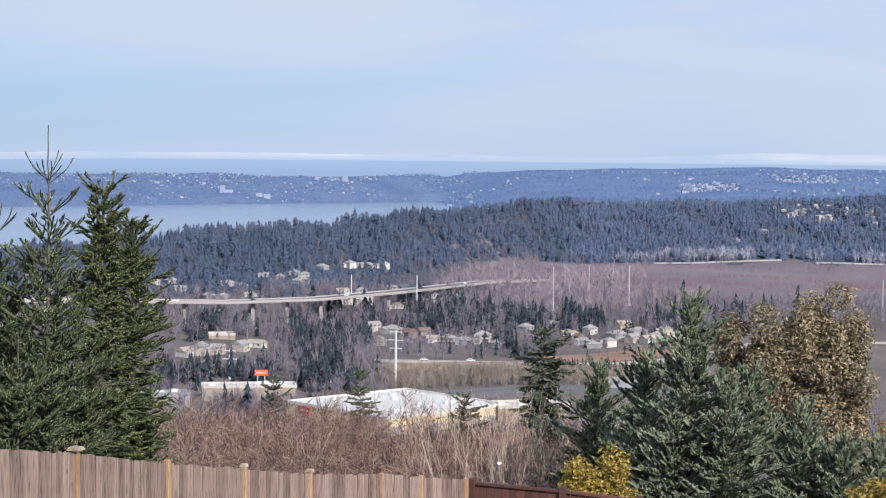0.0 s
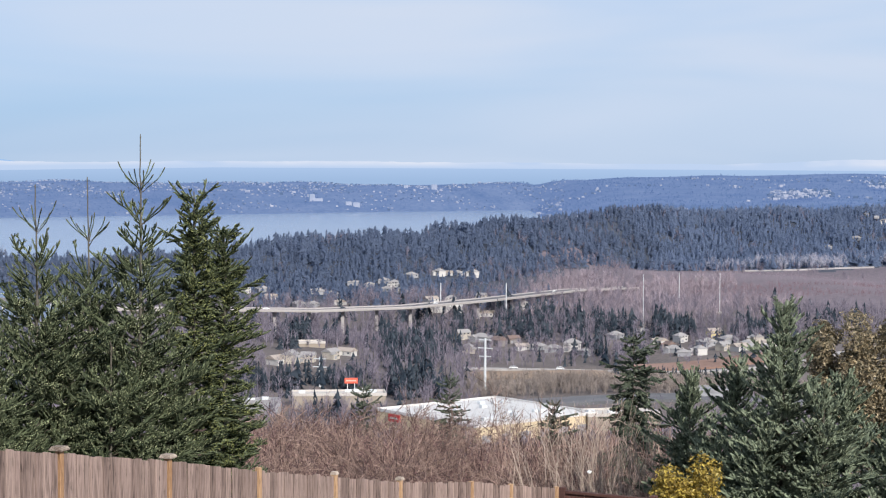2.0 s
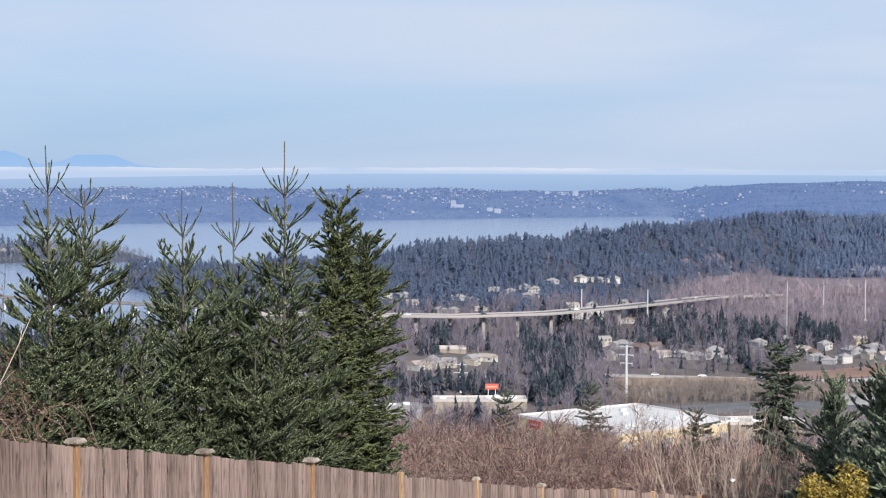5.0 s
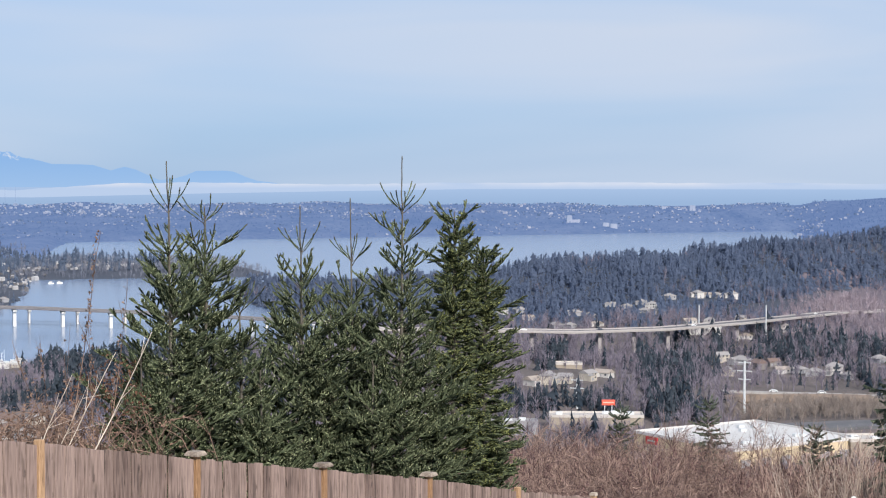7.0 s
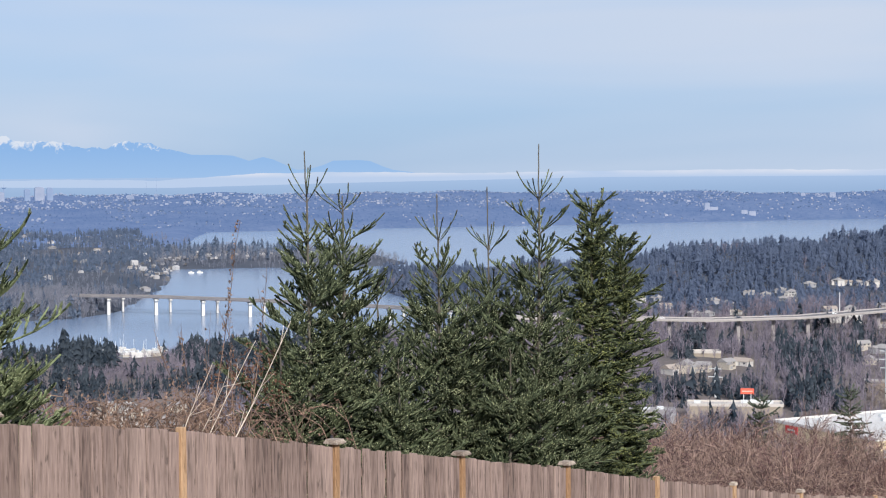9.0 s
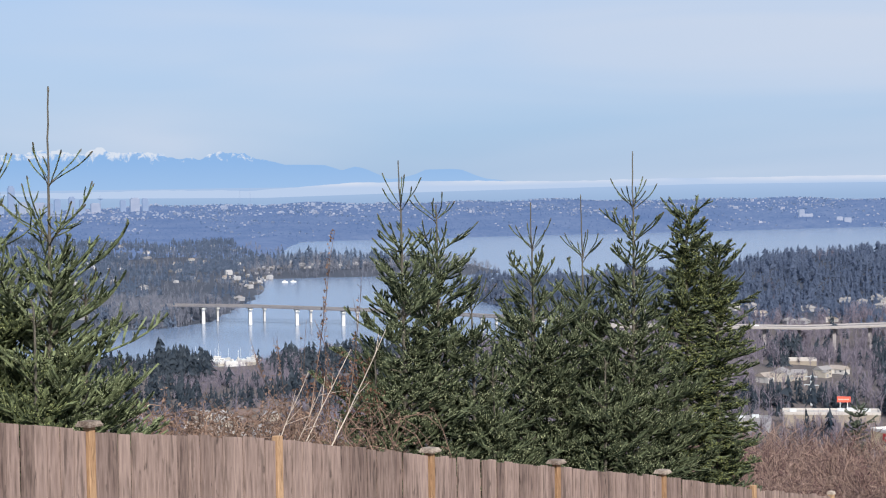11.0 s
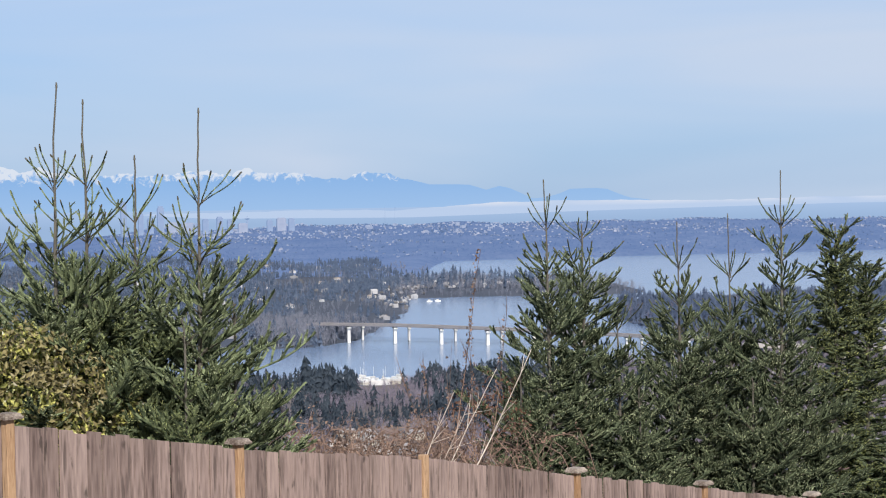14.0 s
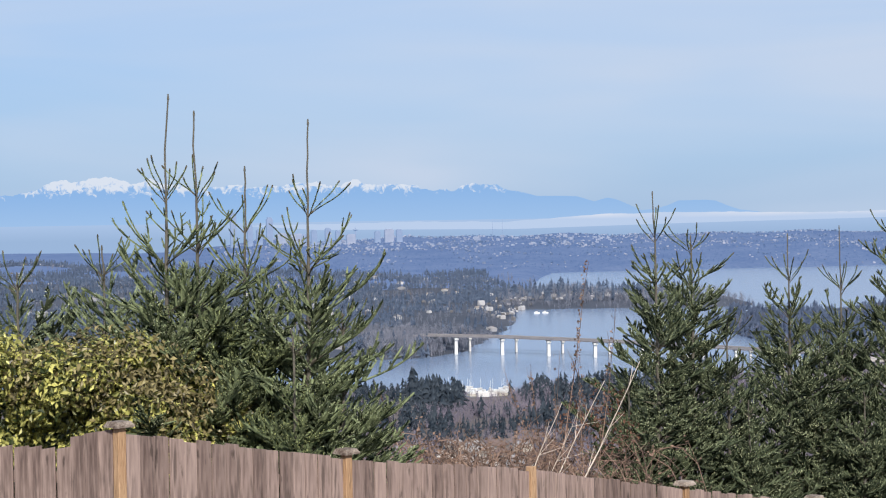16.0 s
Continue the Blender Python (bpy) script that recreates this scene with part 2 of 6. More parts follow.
darken_streaks(M_PICKET, 6.0, (3.6, 3.6, 0.42), 0.34, 0.46, 0.58)
darken_streaks(M_PICKET, 6.0, (3.0, 3.0, 0.8), 0.27, 0.36, 0.42)
darken_streaks(M_PICKET, 1.1, (1.0, 1.0, 0.7), 0.38, 0.60, 0.80)
darken_streaks(M_POST, 12.0, (4.0, 4.0, 0.5), 0.34, 0.44, 0.6)
# bluish haze mixed into the green of the island conifers
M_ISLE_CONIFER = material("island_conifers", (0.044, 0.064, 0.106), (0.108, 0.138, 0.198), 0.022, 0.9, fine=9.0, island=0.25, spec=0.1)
M_RUSSET = material("withered_leaves", (0.06, 0.028, 0.018), (0.17, 0.085, 0.055), 3.0, 0.8, island=0.4)
M_PALE_HOUSE = material("pale_house_mix", (0.12, 0.115, 0.12), (0.42, 0.41, 0.42), 0.01, 0.85, island=0.9)
M_CANE = material("bleached_canes", (0.46, 0.38, 0.32), (0.78, 0.69, 0.60), 6.0, 0.8, island=0.3)
M_LEAF_DRY = material("dull_olive_leaves", (0.050, 0.042, 0.019), (0.34, 0.285, 0.130), 1.2, 0.45, island=0.5, fine=6.0, spec=0.4, through_light=0.1, lo=0.25, hi=0.8)
M_ROOFBEIGE = material("beige_flat_roof", (0.42, 0.385, 0.36), (0.56, 0.52, 0.49), 0.05, 0.8, fine=12)
# lighter copy of the tan wall, sunshine put into its colour
M_STOREWALL = plain("sunlit_cream_store_wall", (0.58, 0.47, 0.32), 0.8)
# brighter copy of the needles, with sunlight put into the colour
M_NEEDLE_LIME = material("sunlit_fir_needles", (0.034, 0.048, 0.018), (0.500, 0.545, 0.235), 1.3, 0.6, island=0.34, fine=8.0, spec=0.22, through_light=0.06)

# ---- tools for meshes ----
def polar(bearing, r):
    b = np.radians(bearing)
    return np.sin(b) * r, np.cos(b) * r


def mesh_of(name, v, f, smooth=False):
    """A mesh from an array of places and an array of triangles or quads."""
    v, f = np.asarray(v, np.float32), np.asarray(f, np.int32)
    me = bpy.data.meshes.new(name)
    k = f.shape[1]
    me.vertices.add(len(v))
    me.vertices.foreach_set("co", v.ravel())
    me.loops.add(f.size)
    me.loops.foreach_set("vertex_index", f.ravel())
    me.polygons.add(len(f))
    me.polygons.foreach_set("loop_start", np.arange(0, f.size, k, dtype=np.int32))
    me.update(calc_edges=True)
    me.polygons.foreach_set("use_smooth", np.full(len(f), smooth))
    me.validate()
    return me


def put(name, me, mat_, parent=None, label=""):
    """A mesh object of one material; under parent it is a part."""
    if isinstance(me, bmesh.types.BMesh):
        data = bpy.data.meshes.new(name)
        me.to_mesh(data)
        me.free()
        me = data
    if mat_ and not me.materials:
        me.materials.append(mat_)
    ob = new(name, me)
    if parent:
        ob.parent = parent
    if label:
        tagged(ob, label)
    return ob


def box(bm, x0, x1, y0, y1, z0, z1):
    m = Matrix.Translation(((x0 + x1) / 2, (y0 + y1) / 2, (z0 + z1) / 2)) @ Matrix.Diagonal((x1 - x0, y1 - y0, z1 - z0, 1))
    return bmesh.ops.create_cube(bm, size=1, matrix=m)["verts"]


def boxes(*sets, bevel=0.0):
    bm = bmesh.new()
    for s in sets:
        box(bm, *s)
    if bevel:
        bmesh.ops.bevel(bm, geom=bm.edges[:], offset=bevel, segments=1, affect="EDGES")
    return bm


def smooth01(x):
    x = np.clip(x, 0, 1)
    return x * x * (3 - 2 * x)


def wobble(x, y, size, seed):
    """Smooth pseudo-random waves of about that size, from -1 to 1."""
    g = np.random.RandomState(seed)
    s = 0
    for k in range(6):
        a, ph = g.uniform(0, 2 * np.pi, 2)
        w = 2 * np.pi / size * g.uniform(0.7, 1.6)
        s = s + np.sin((np.cos(a) * x + np.sin(a) * y) * w + ph)
    return s / 3.0


# ---- the land: one sheet ----
# the lake's outline, as bearing and distance
SHORE = [(-48, 1300), (-30, 1330), (-15, 1325), (-8, 1345), (-4, 1370), (-2, 1420), (-2.6, 1650), (-5.0, 1950), (-5.7, 2105), (-4.6, 2200),
         (0, 2250), (3, 2250), (7.6, 2380), (10.5, 2550), (11.6, 3000), (11.7, 4000), (11.3, 4500), (10, 4430), (6, 4260), (2.5, 4090), (-4, 3900),
         (-9.8, 3740), (-10.3, 3300), (-10.6, 2750), (-8, 2720), (-5, 2620), (-3.9, 2520), (-3.7, 2470), (-5.5, 2416), (-8, 2418), (-10.65, 2405),
         (-11.05, 2066), (-11.8, 1818), (-12.5, 1705), (-13.2, 1664), (-14, 1640), (-16, 1630), (-30, 1640), (-48, 1640)]
SHORE_XY = np.array([polar(b, r) for b, r in SHORE])


def from_shore(x, y):
    """Metres to the shoreline: positive on land, negative on the lake."""
    x, y = np.asarray(x, float), np.asarray(y, float)
    best, inside = np.full(x.shape, 1e9), np.zeros(x.shape, bool)
    for (ax, ay), (bx, by) in zip(SHORE_XY, np.roll(SHORE_XY, -1, 0)):
        dx, dy = bx - ax, by - ay
        t = np.clip(((x - ax) * dx + (y - ay) * dy) / (dx * dx + dy * dy), 0, 1)
        best = np.minimum(best, np.hypot(x - ax - t * dx, y - ay - t * dy))
        cross = (ay > y) != (by > y)
        inside ^= cross & (x < ax + (y - ay) * dx / (dy if abs(dy) > 1e-9 else 1e-9))
    return np.where(inside, -best, best)


def ground(x, y):
    """The land's height over the lake."""
    x, y = np.asarray(x, float), np.asarray(y, float)
    r, az = np.hypot(x, y), np.degrees(np.arctan2(x, y))
    along = x * 0.529 + y * 0.849
    yard = 128.25 - 0.184 * along
    hill = np.interp(r, [0, 30, 60, 100, 160, 300, 450, 650, 900], [128, 122.5, 117, 108, 92, 50, 24, 11, 9])
    k = smooth01((r - 34) / 30)
    z = yard * (1 - k) + hill * k
    back = smooth01((np.abs(az) - 50) / 60)
    z = z * (1 - back) + np.maximum(z, 128.25 - 0.05 * along) * back
    far = smooth01((r - 700) / 300)
    z = z + far * (3.0 * wobble(x, y, 300, 3))
    z = z - np.where(r < 1600, 6.0 * smooth01(1.35 - np.abs(az + 12.1) / 1.7) * smooth01((r - 1120) / 150), 0)
    # the wooded ridge across the valley
    crest_r = np.interp(az, [-6, -2.6, 3, 7.6, 12.6, 15, 20, 26], [2105, 1950, 1900, 2000, 2200, 2420, 2480, 2550])
    crest_z = np.interp(az, [-6, -2.6, 0, 3, 5, 7.6, 10, 12.6, 15, 16.4, 20, 26, 32], [0, 6, 14, 23, 27, 33, 38, 44, 49, 43, 47, 52, 46])
    front = np.interp(az, [-6, 3, 10, 14, 30], [330, 330, 420, 330, 330])
    d = r - crest_r
    z = z + crest_z * np.where(d < 0, smooth01(1 + d / front), smooth01(1 - d / 450))
    # land west of the bridge, the city beyond the lake, the high ground to the north
    isle = np.interp(-az, [10.2, 11.5, 15, 17, 18, 20, 22.5, 26], [0, 0.06, 0.10, 0.16, 0.36, 0.62, 0.85, 0.9]) * np.interp(r, [1690, 2000, 2400, 3000, 3400, 3700], [0, 8, 15, 27, 36, 30])
    isle = isle + smooth01((-az - 10.2) / 1.5) * np.interp(r, [1690, 2000, 2400, 3000, 3600], [-1, -1, -3, -5, -6])
    z = z + isle * (r > 1600)
    city = np.interp(r, [3740, 4000, 4400, 4700, 4900], [0, 16, 34, 48, 47]) * smooth01((from_shore(x, y) + 5) / 230)
    city = city * (1 + 0.06 * wobble(x, y, 700, 8)) * np.interp(az, [-21.5, -19.6, -18.5, -17, -15.5, 0, 3, 20], [0.0, 0.45, 0.9, 0.86, 1, 1, 0.93, 0.93])
    city = city * smooth01((13.5 - az) / 2.5)
    north = np.interp(r, [2500, 3000, 3600, 4300, 4850], [0, 10, 26, 50, 64]) * smooth01((az - 9.8) / 3.0) * np.interp(az, [13, 17, 20, 30], [0.95, 1.04, 1.14, 1.12]) * smooth01((from_shore(x, y) + 5) / 200)
    z = z + np.where(r > 2450, np.maximum(city, north * (1 + 0.05 * wobble(x, y, 600, 5))), 0)
    s = from_shore(x, y)
    wet = smooth01((s + 6 + 5 * wobble(x, y, 60, 9)) / 60)
    return np.where(r > 900, -2.5 + (z + 2.5) * wet, z)


def backdrop(name, dark, light, scale, haze_glow=(0.090, 0.152, 0.345), island=0.0):
    """Far land whose blue haze is put in as emission that outshines its own colours."""
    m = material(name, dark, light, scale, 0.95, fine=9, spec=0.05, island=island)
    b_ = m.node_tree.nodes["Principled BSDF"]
    b_.inputs["Emission Color"].default_value, b_.inputs["Emission Strength"].default_value = (*haze_glow, 1), 1.0
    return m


az_in = np.arange(-32, 32.01, 0.25)
az_ring = np.concatenate([az_in, np.arange(37, 324, 5.0)])
r_ring = np.concatenate([[0.01, 0.7], np.linspace(2, 60, 30), np.geomspace(66, 900, 40), np.arange(912, 4900, 14.0), [4940.0]])
AZ, RR = np.meshgrid(az_ring, r_ring)
GX, GY = polar(AZ, RR)
GZ = ground(GX, GY)
nr, na = GX.shape
i, j = np.meshgrid(np.arange(nr - 1), np.arange(na), indexing="ij")
j2 = (j + 1) % na
quads = np.stack([i * na + j, i * na + j2, (i + 1) * na + j2, (i + 1) * na + j], -1).reshape(-1, 4)
M_LAND = material("winter_land", (0.080, 0.072, 0.072), (0.205, 0.172, 0.166), 0.02, 0.95, fine=25, spec=0.1)
land = put("ground", mesh_of("ground", np.stack([GX, GY, GZ], -1).reshape(-1, 3), quads, True), M_LAND)
# beyond 2900 m the land itself glows blue in place of haze
land.data.materials.append(backdrop("far_land_haze_glow", (0.012, 0.024, 0.036), (0.085, 0.095, 0.105), 0.012))
# distance haze is tinted into these two ground colours
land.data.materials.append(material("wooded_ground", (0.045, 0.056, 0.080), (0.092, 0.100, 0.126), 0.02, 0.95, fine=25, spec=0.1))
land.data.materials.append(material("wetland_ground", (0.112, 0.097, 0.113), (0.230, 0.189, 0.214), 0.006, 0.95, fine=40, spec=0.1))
mid_r = 0.5 * (r_ring[1:] + r_ring[:-1])
mid_az = np.where(az_ring > 180, az_ring - 360, az_ring)
edge = wobble(*polar(mid_az[None], mid_r[:, None]), 90, 61)
wet_flat = (mid_az[None] > np.interp(mid_r[:, None], [1450, 1750, 2100], [13.6, 12.0, 12.6]) + 0.7 * edge) & (mid_r[:, None] < 2080 + 25 * edge)
zone = np.where(mid_r[:, None] > 2900, 1, np.where((mid_r[:, None] > 1540) & ~wet_flat, 2, np.where((mid_r[:, None] > 1480) & wet_flat, 3, 0)))
land.data.polygons.foreach_set("material_index", zone.astype(np.int32).ravel())
tagged(land, "brown winter hillside, valley floor and far shores", "ground", kind="structure")

# ---- the lake ----
M_WATER = bpy.data.materials.new("lake_water")
M_WATER.use_nodes = True
n, l = M_WATER.node_tree.nodes, M_WATER.node_tree.links
b = n["Principled BSDF"]
b.inputs["Base Color"].default_value = (0.165, 0.228, 0.345, 1)
b.inputs["Roughness"].default_value, b.inputs["IOR"].default_value = 0.20, 1.33
co, mp = n.new("ShaderNodeTexCoord"), n.new("ShaderNodeMapping")
mp.inputs["Scale"].default_value = (0.12, 0.05, 1)
l.new(co.outputs["Object"], mp.inputs["Vector"])
wv = n.new("ShaderNodeTexNoise")
wv.inputs["Scale"].default_value, wv.inputs["Detail"].default_value = 1.0, 6.0
l.new(mp.outputs["Vector"], wv.inputs["Vector"])
bp = n.new("ShaderNodeBump")
bp.inputs["Strength"].default_value, bp.inputs["Distance"].default_value = 0.10, 0.4
l.new(wv.outputs["Fac"], bp.inputs["Height"])
l.new(bp.outputs["Normal"], b.inputs["Normal"])
bm = bmesh.new()
ring = [bm.verts.new((*polar(a, r), 0)) for a, r in [(-55, 1000), (-20, 1000), (20, 1000), (20, 4900), (0, 4900), (-20, 4900), (-38, 4900), (-55, 4900)]]
bm.faces.new(ring[::-1])
lake = put("water", bm, M_WATER)
tagged(lake, "calm grey-blue lake with soft ripples", "lake", kind="structure")

# ---- glowing sheets behind everything: haze band, bank of fog, snowy range ----
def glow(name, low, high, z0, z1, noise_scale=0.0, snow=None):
    """Emission in place of haze and daylight: a colour that turns slowly with height."""
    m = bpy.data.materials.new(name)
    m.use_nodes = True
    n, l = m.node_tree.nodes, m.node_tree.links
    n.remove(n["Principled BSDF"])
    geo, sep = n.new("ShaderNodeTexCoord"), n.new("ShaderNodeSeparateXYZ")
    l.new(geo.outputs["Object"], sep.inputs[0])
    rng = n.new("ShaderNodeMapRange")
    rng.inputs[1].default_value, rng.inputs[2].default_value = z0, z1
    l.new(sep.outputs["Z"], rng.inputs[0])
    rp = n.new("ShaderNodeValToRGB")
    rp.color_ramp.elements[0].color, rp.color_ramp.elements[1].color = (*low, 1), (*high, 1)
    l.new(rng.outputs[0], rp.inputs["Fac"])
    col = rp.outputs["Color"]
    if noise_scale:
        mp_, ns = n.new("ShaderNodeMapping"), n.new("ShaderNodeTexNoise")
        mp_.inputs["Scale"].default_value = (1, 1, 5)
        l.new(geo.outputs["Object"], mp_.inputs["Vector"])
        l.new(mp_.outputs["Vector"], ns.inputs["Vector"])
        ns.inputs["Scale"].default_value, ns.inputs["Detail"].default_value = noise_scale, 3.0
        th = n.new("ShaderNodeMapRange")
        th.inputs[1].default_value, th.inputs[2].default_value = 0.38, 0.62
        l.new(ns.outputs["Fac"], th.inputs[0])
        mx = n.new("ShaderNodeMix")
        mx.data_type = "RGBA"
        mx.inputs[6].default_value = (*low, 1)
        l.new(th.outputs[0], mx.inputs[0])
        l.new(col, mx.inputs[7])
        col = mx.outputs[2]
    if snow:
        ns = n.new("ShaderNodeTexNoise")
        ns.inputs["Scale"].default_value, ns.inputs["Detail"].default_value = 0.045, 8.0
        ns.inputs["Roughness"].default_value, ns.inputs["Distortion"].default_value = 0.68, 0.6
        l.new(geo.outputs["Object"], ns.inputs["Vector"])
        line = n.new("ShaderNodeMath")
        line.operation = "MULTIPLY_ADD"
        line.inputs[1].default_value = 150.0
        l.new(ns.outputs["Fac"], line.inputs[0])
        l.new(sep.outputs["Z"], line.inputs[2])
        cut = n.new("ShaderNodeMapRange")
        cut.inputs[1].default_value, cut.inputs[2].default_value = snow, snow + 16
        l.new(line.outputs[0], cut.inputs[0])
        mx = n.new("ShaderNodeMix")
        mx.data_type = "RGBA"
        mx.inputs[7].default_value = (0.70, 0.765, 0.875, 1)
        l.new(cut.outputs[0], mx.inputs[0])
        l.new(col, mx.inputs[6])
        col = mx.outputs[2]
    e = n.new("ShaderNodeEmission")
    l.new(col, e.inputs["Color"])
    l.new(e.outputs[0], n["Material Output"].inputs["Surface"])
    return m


def band(name, r, az0, az1, low, top, mat_, step=0.1):
    a = np.arange(az0, az1 + step, step)
    x, y = polar(a, r)
    lo_, hi_ = low(a), top(a)
    mid = lo_ + (hi_ - lo_) * 0.5
    v = np.concatenate([np.stack([x, y, lo_], 1), np.stack([x * 1.0005, y * 1.0005, mid], 1), np.stack([x * 1.002, y * 1.002, hi_], 1)])
    k = len(a)
    q = np.arange(k - 1)
    f = np.concatenate([np.stack([q, q + 1, q + 1 + k, q + k], 1), np.stack([q + k, q + 1 + k, q + 1 + 2 * k, q + 2 * k], 1)])
    ob = put(name, mesh_of(name, v, f, True), mat_)
    return ob


def el(r, degrees):
    return EYE + r * np.tan(np.radians(degrees))


def rag(a, amp, seed):
    g = np.random.RandomState(seed)
    s = 0
    for k in range(1, 9):
        s = s + np.sin(a * g.uniform(0.6, 1.4) * k * 1.7 + g.uniform(0, 6.3)) / k ** 0.8
    return s * amp


RIDGE_AZ = [-40, -32, -28, -26.3, -25.3, -24.9, -24.5, -24.0, -23.2, -22.7, -22.3, -21.9, -21.5, -20.5, -19.5, -18.8, -18.3, -17.0, -16.7, -16.3, -15.9, -15.5, -15.1, -14.6, -14.0,
            -13.5, -13.2, -12.9, -12.6, -12.1, -11.6, -11.4, -11.2, -10.8, -10.4, -9.6, -9.2, -8.7, -8.5, -8.3, -8.0, -7.6, -7.3, -6.9, -6.5, -6.2, -5.4, -5.1, -4.7, -4.4, -3.9, -2.8]
RIDGE_EL = [0.4, 0.7, 0.5, 0.52, 0.65, 0.90, 0.97, 0.93, 1.09, 0.92, 0.86, 0.98, 0.85, 0.67, 0.78, 0.70, 0.73, 0.84, 0.70, 0.73, 0.89, 0.77, 0.71, 0.76, 0.66,
            0.52, 0.55, 0.51, 0.68, 0.72, 0.66, 0.54, 0.52, 0.43, 0.32, 0.31, 0.29, 0.13, 0.19, 0.24, 0.17, -0.01, -0.15, -0.12, -0.01, 0.12, 0.13, 0.10, -0.07, -0.17, -0.23, -0.5]


def range_top(a):
    e = np.interp(a, RIDGE_AZ, RIDGE_EL)
    return el(4960, e + rag(a * 3.1, 0.022, 4) * smooth01((e - 0.4) / 0.2))


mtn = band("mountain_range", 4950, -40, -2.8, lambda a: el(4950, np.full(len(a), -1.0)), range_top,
           glow("mountain_haze_glow", (0.36, 0.545, 0.82), (0.275, 0.475, 0.80), 80, 175, snow=257), 0.04)
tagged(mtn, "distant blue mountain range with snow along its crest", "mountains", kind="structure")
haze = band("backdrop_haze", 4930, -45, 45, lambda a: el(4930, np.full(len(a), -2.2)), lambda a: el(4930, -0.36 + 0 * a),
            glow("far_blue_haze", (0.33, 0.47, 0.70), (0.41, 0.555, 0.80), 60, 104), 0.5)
tagged(haze, "glowing pale blue sheet as haze along the far horizon", "haze", kind="structure")
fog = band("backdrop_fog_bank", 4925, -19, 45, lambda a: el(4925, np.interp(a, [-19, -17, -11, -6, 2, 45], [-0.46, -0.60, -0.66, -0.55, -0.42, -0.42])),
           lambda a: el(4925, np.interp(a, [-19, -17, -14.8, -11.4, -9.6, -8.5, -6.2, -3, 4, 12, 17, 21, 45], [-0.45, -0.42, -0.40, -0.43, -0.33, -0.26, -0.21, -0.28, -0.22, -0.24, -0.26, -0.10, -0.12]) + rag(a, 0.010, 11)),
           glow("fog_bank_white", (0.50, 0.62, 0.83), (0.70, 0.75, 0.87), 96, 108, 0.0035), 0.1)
tagged(fog, "low white fog bank under the mountains", "fog bank", kind="structure")

# ---- plants: skeletons of segments, dressed with needles or leaves ----
def tubes(p0, p1, r0, r1, sides=3):
    """Tapered prisms along the segments."""
    d = p1 - p0
    d /= np.maximum(np.linalg.norm(d, axis=1, keepdims=True), 1e-9)
    h = np.where(np.abs(d[:, 2:3]) > 0.9, [[1.0, 0, 0]], [[0, 0, 1.0]])
    u = np.cross(d, h)
    u /= np.linalg.norm(u, axis=1, keepdims=True)
    w = np.cross(d, u)
    n_ = len(p0)
    v = np.empty((n_, 2 * sides, 3))
    for k in range(sides):
        a = 2 * np.pi * k / sides
        e = np.cos(a) * u + np.sin(a) * w
        v[:, k] = p0 + e * r0[:, None]
        v[:, sides + k] = p1 + e * r1[:, None]
    f = []
    for k in range(sides):
        k2 = (k + 1) % sides
        f += [(k, k2, sides + k2), (k, sides + k2, sides + k)]
    f = (np.array(f)[None] + (np.arange(n_) * 2 * sides)[:, None, None]).reshape(-1, 3)
    return v.reshape(-1, 3), f


def blades(base, way, length, width, g, tilt=0.6):
    """One thin triangle each: a needle that leaves its shoot sideways and forwards."""
    n_ = len(base)
    s = g.normal(size=(n_, 3))
    s -= (s * way).sum(1, keepdims=True) * way
    s /= np.linalg.norm(s, axis=1, keepdims=True)
    t = way * tilt + s
    t /= np.linalg.norm(t, axis=1, keepdims=True)
    side = np.cross(t, way)
    side /= np.maximum(np.linalg.norm(side, axis=1, keepdims=True), 1e-9)
    v = np.stack([base - side * width[:, None] / 2, base + side * width[:, None] / 2, base + t * length[:, None]], 1)
    return v.reshape(-1, 3), np.arange(3 * n_).reshape(-1, 3)


def leaves(centre, normal, size, g, narrow=0.5):
    """Folded pointed leaves of four triangles."""
    n_ = len(centre)
    t = g.normal(size=(n_, 3))
    t -= (t * normal).sum(1, keepdims=True) * normal
    t /= np.linalg.norm(t, axis=1, keepdims=True)
    s = np.cross(normal, t)
    L, W = size[:, None], (size * narrow)[:, None]
    v = np.stack([centre - t * L / 2, centre + s * W / 2 + normal * W * 0.22, centre + t * L / 2 - normal * L * 0.12,
                  centre - s * W / 2 + normal * W * 0.22], 1)
    f = np.array([(0, 1, 2), (0, 2, 3)])
    f = (f[None] + (np.arange(n_) * 4)[:, None, None]).reshape(-1, 3)
    return v.reshape(-1, 3), f


def joined(*sets):
    v, f, k = [], [], 0
    for a, b_ in sets:
        v.append(a)
        f.append(b_ + k)
        k += len(a)
    return np.concatenate(v), np.concatenate(f)


def unit(v):
    return v / np.maximum(np.linalg.norm(v, axis=-1, keepdims=True), 1e-9)


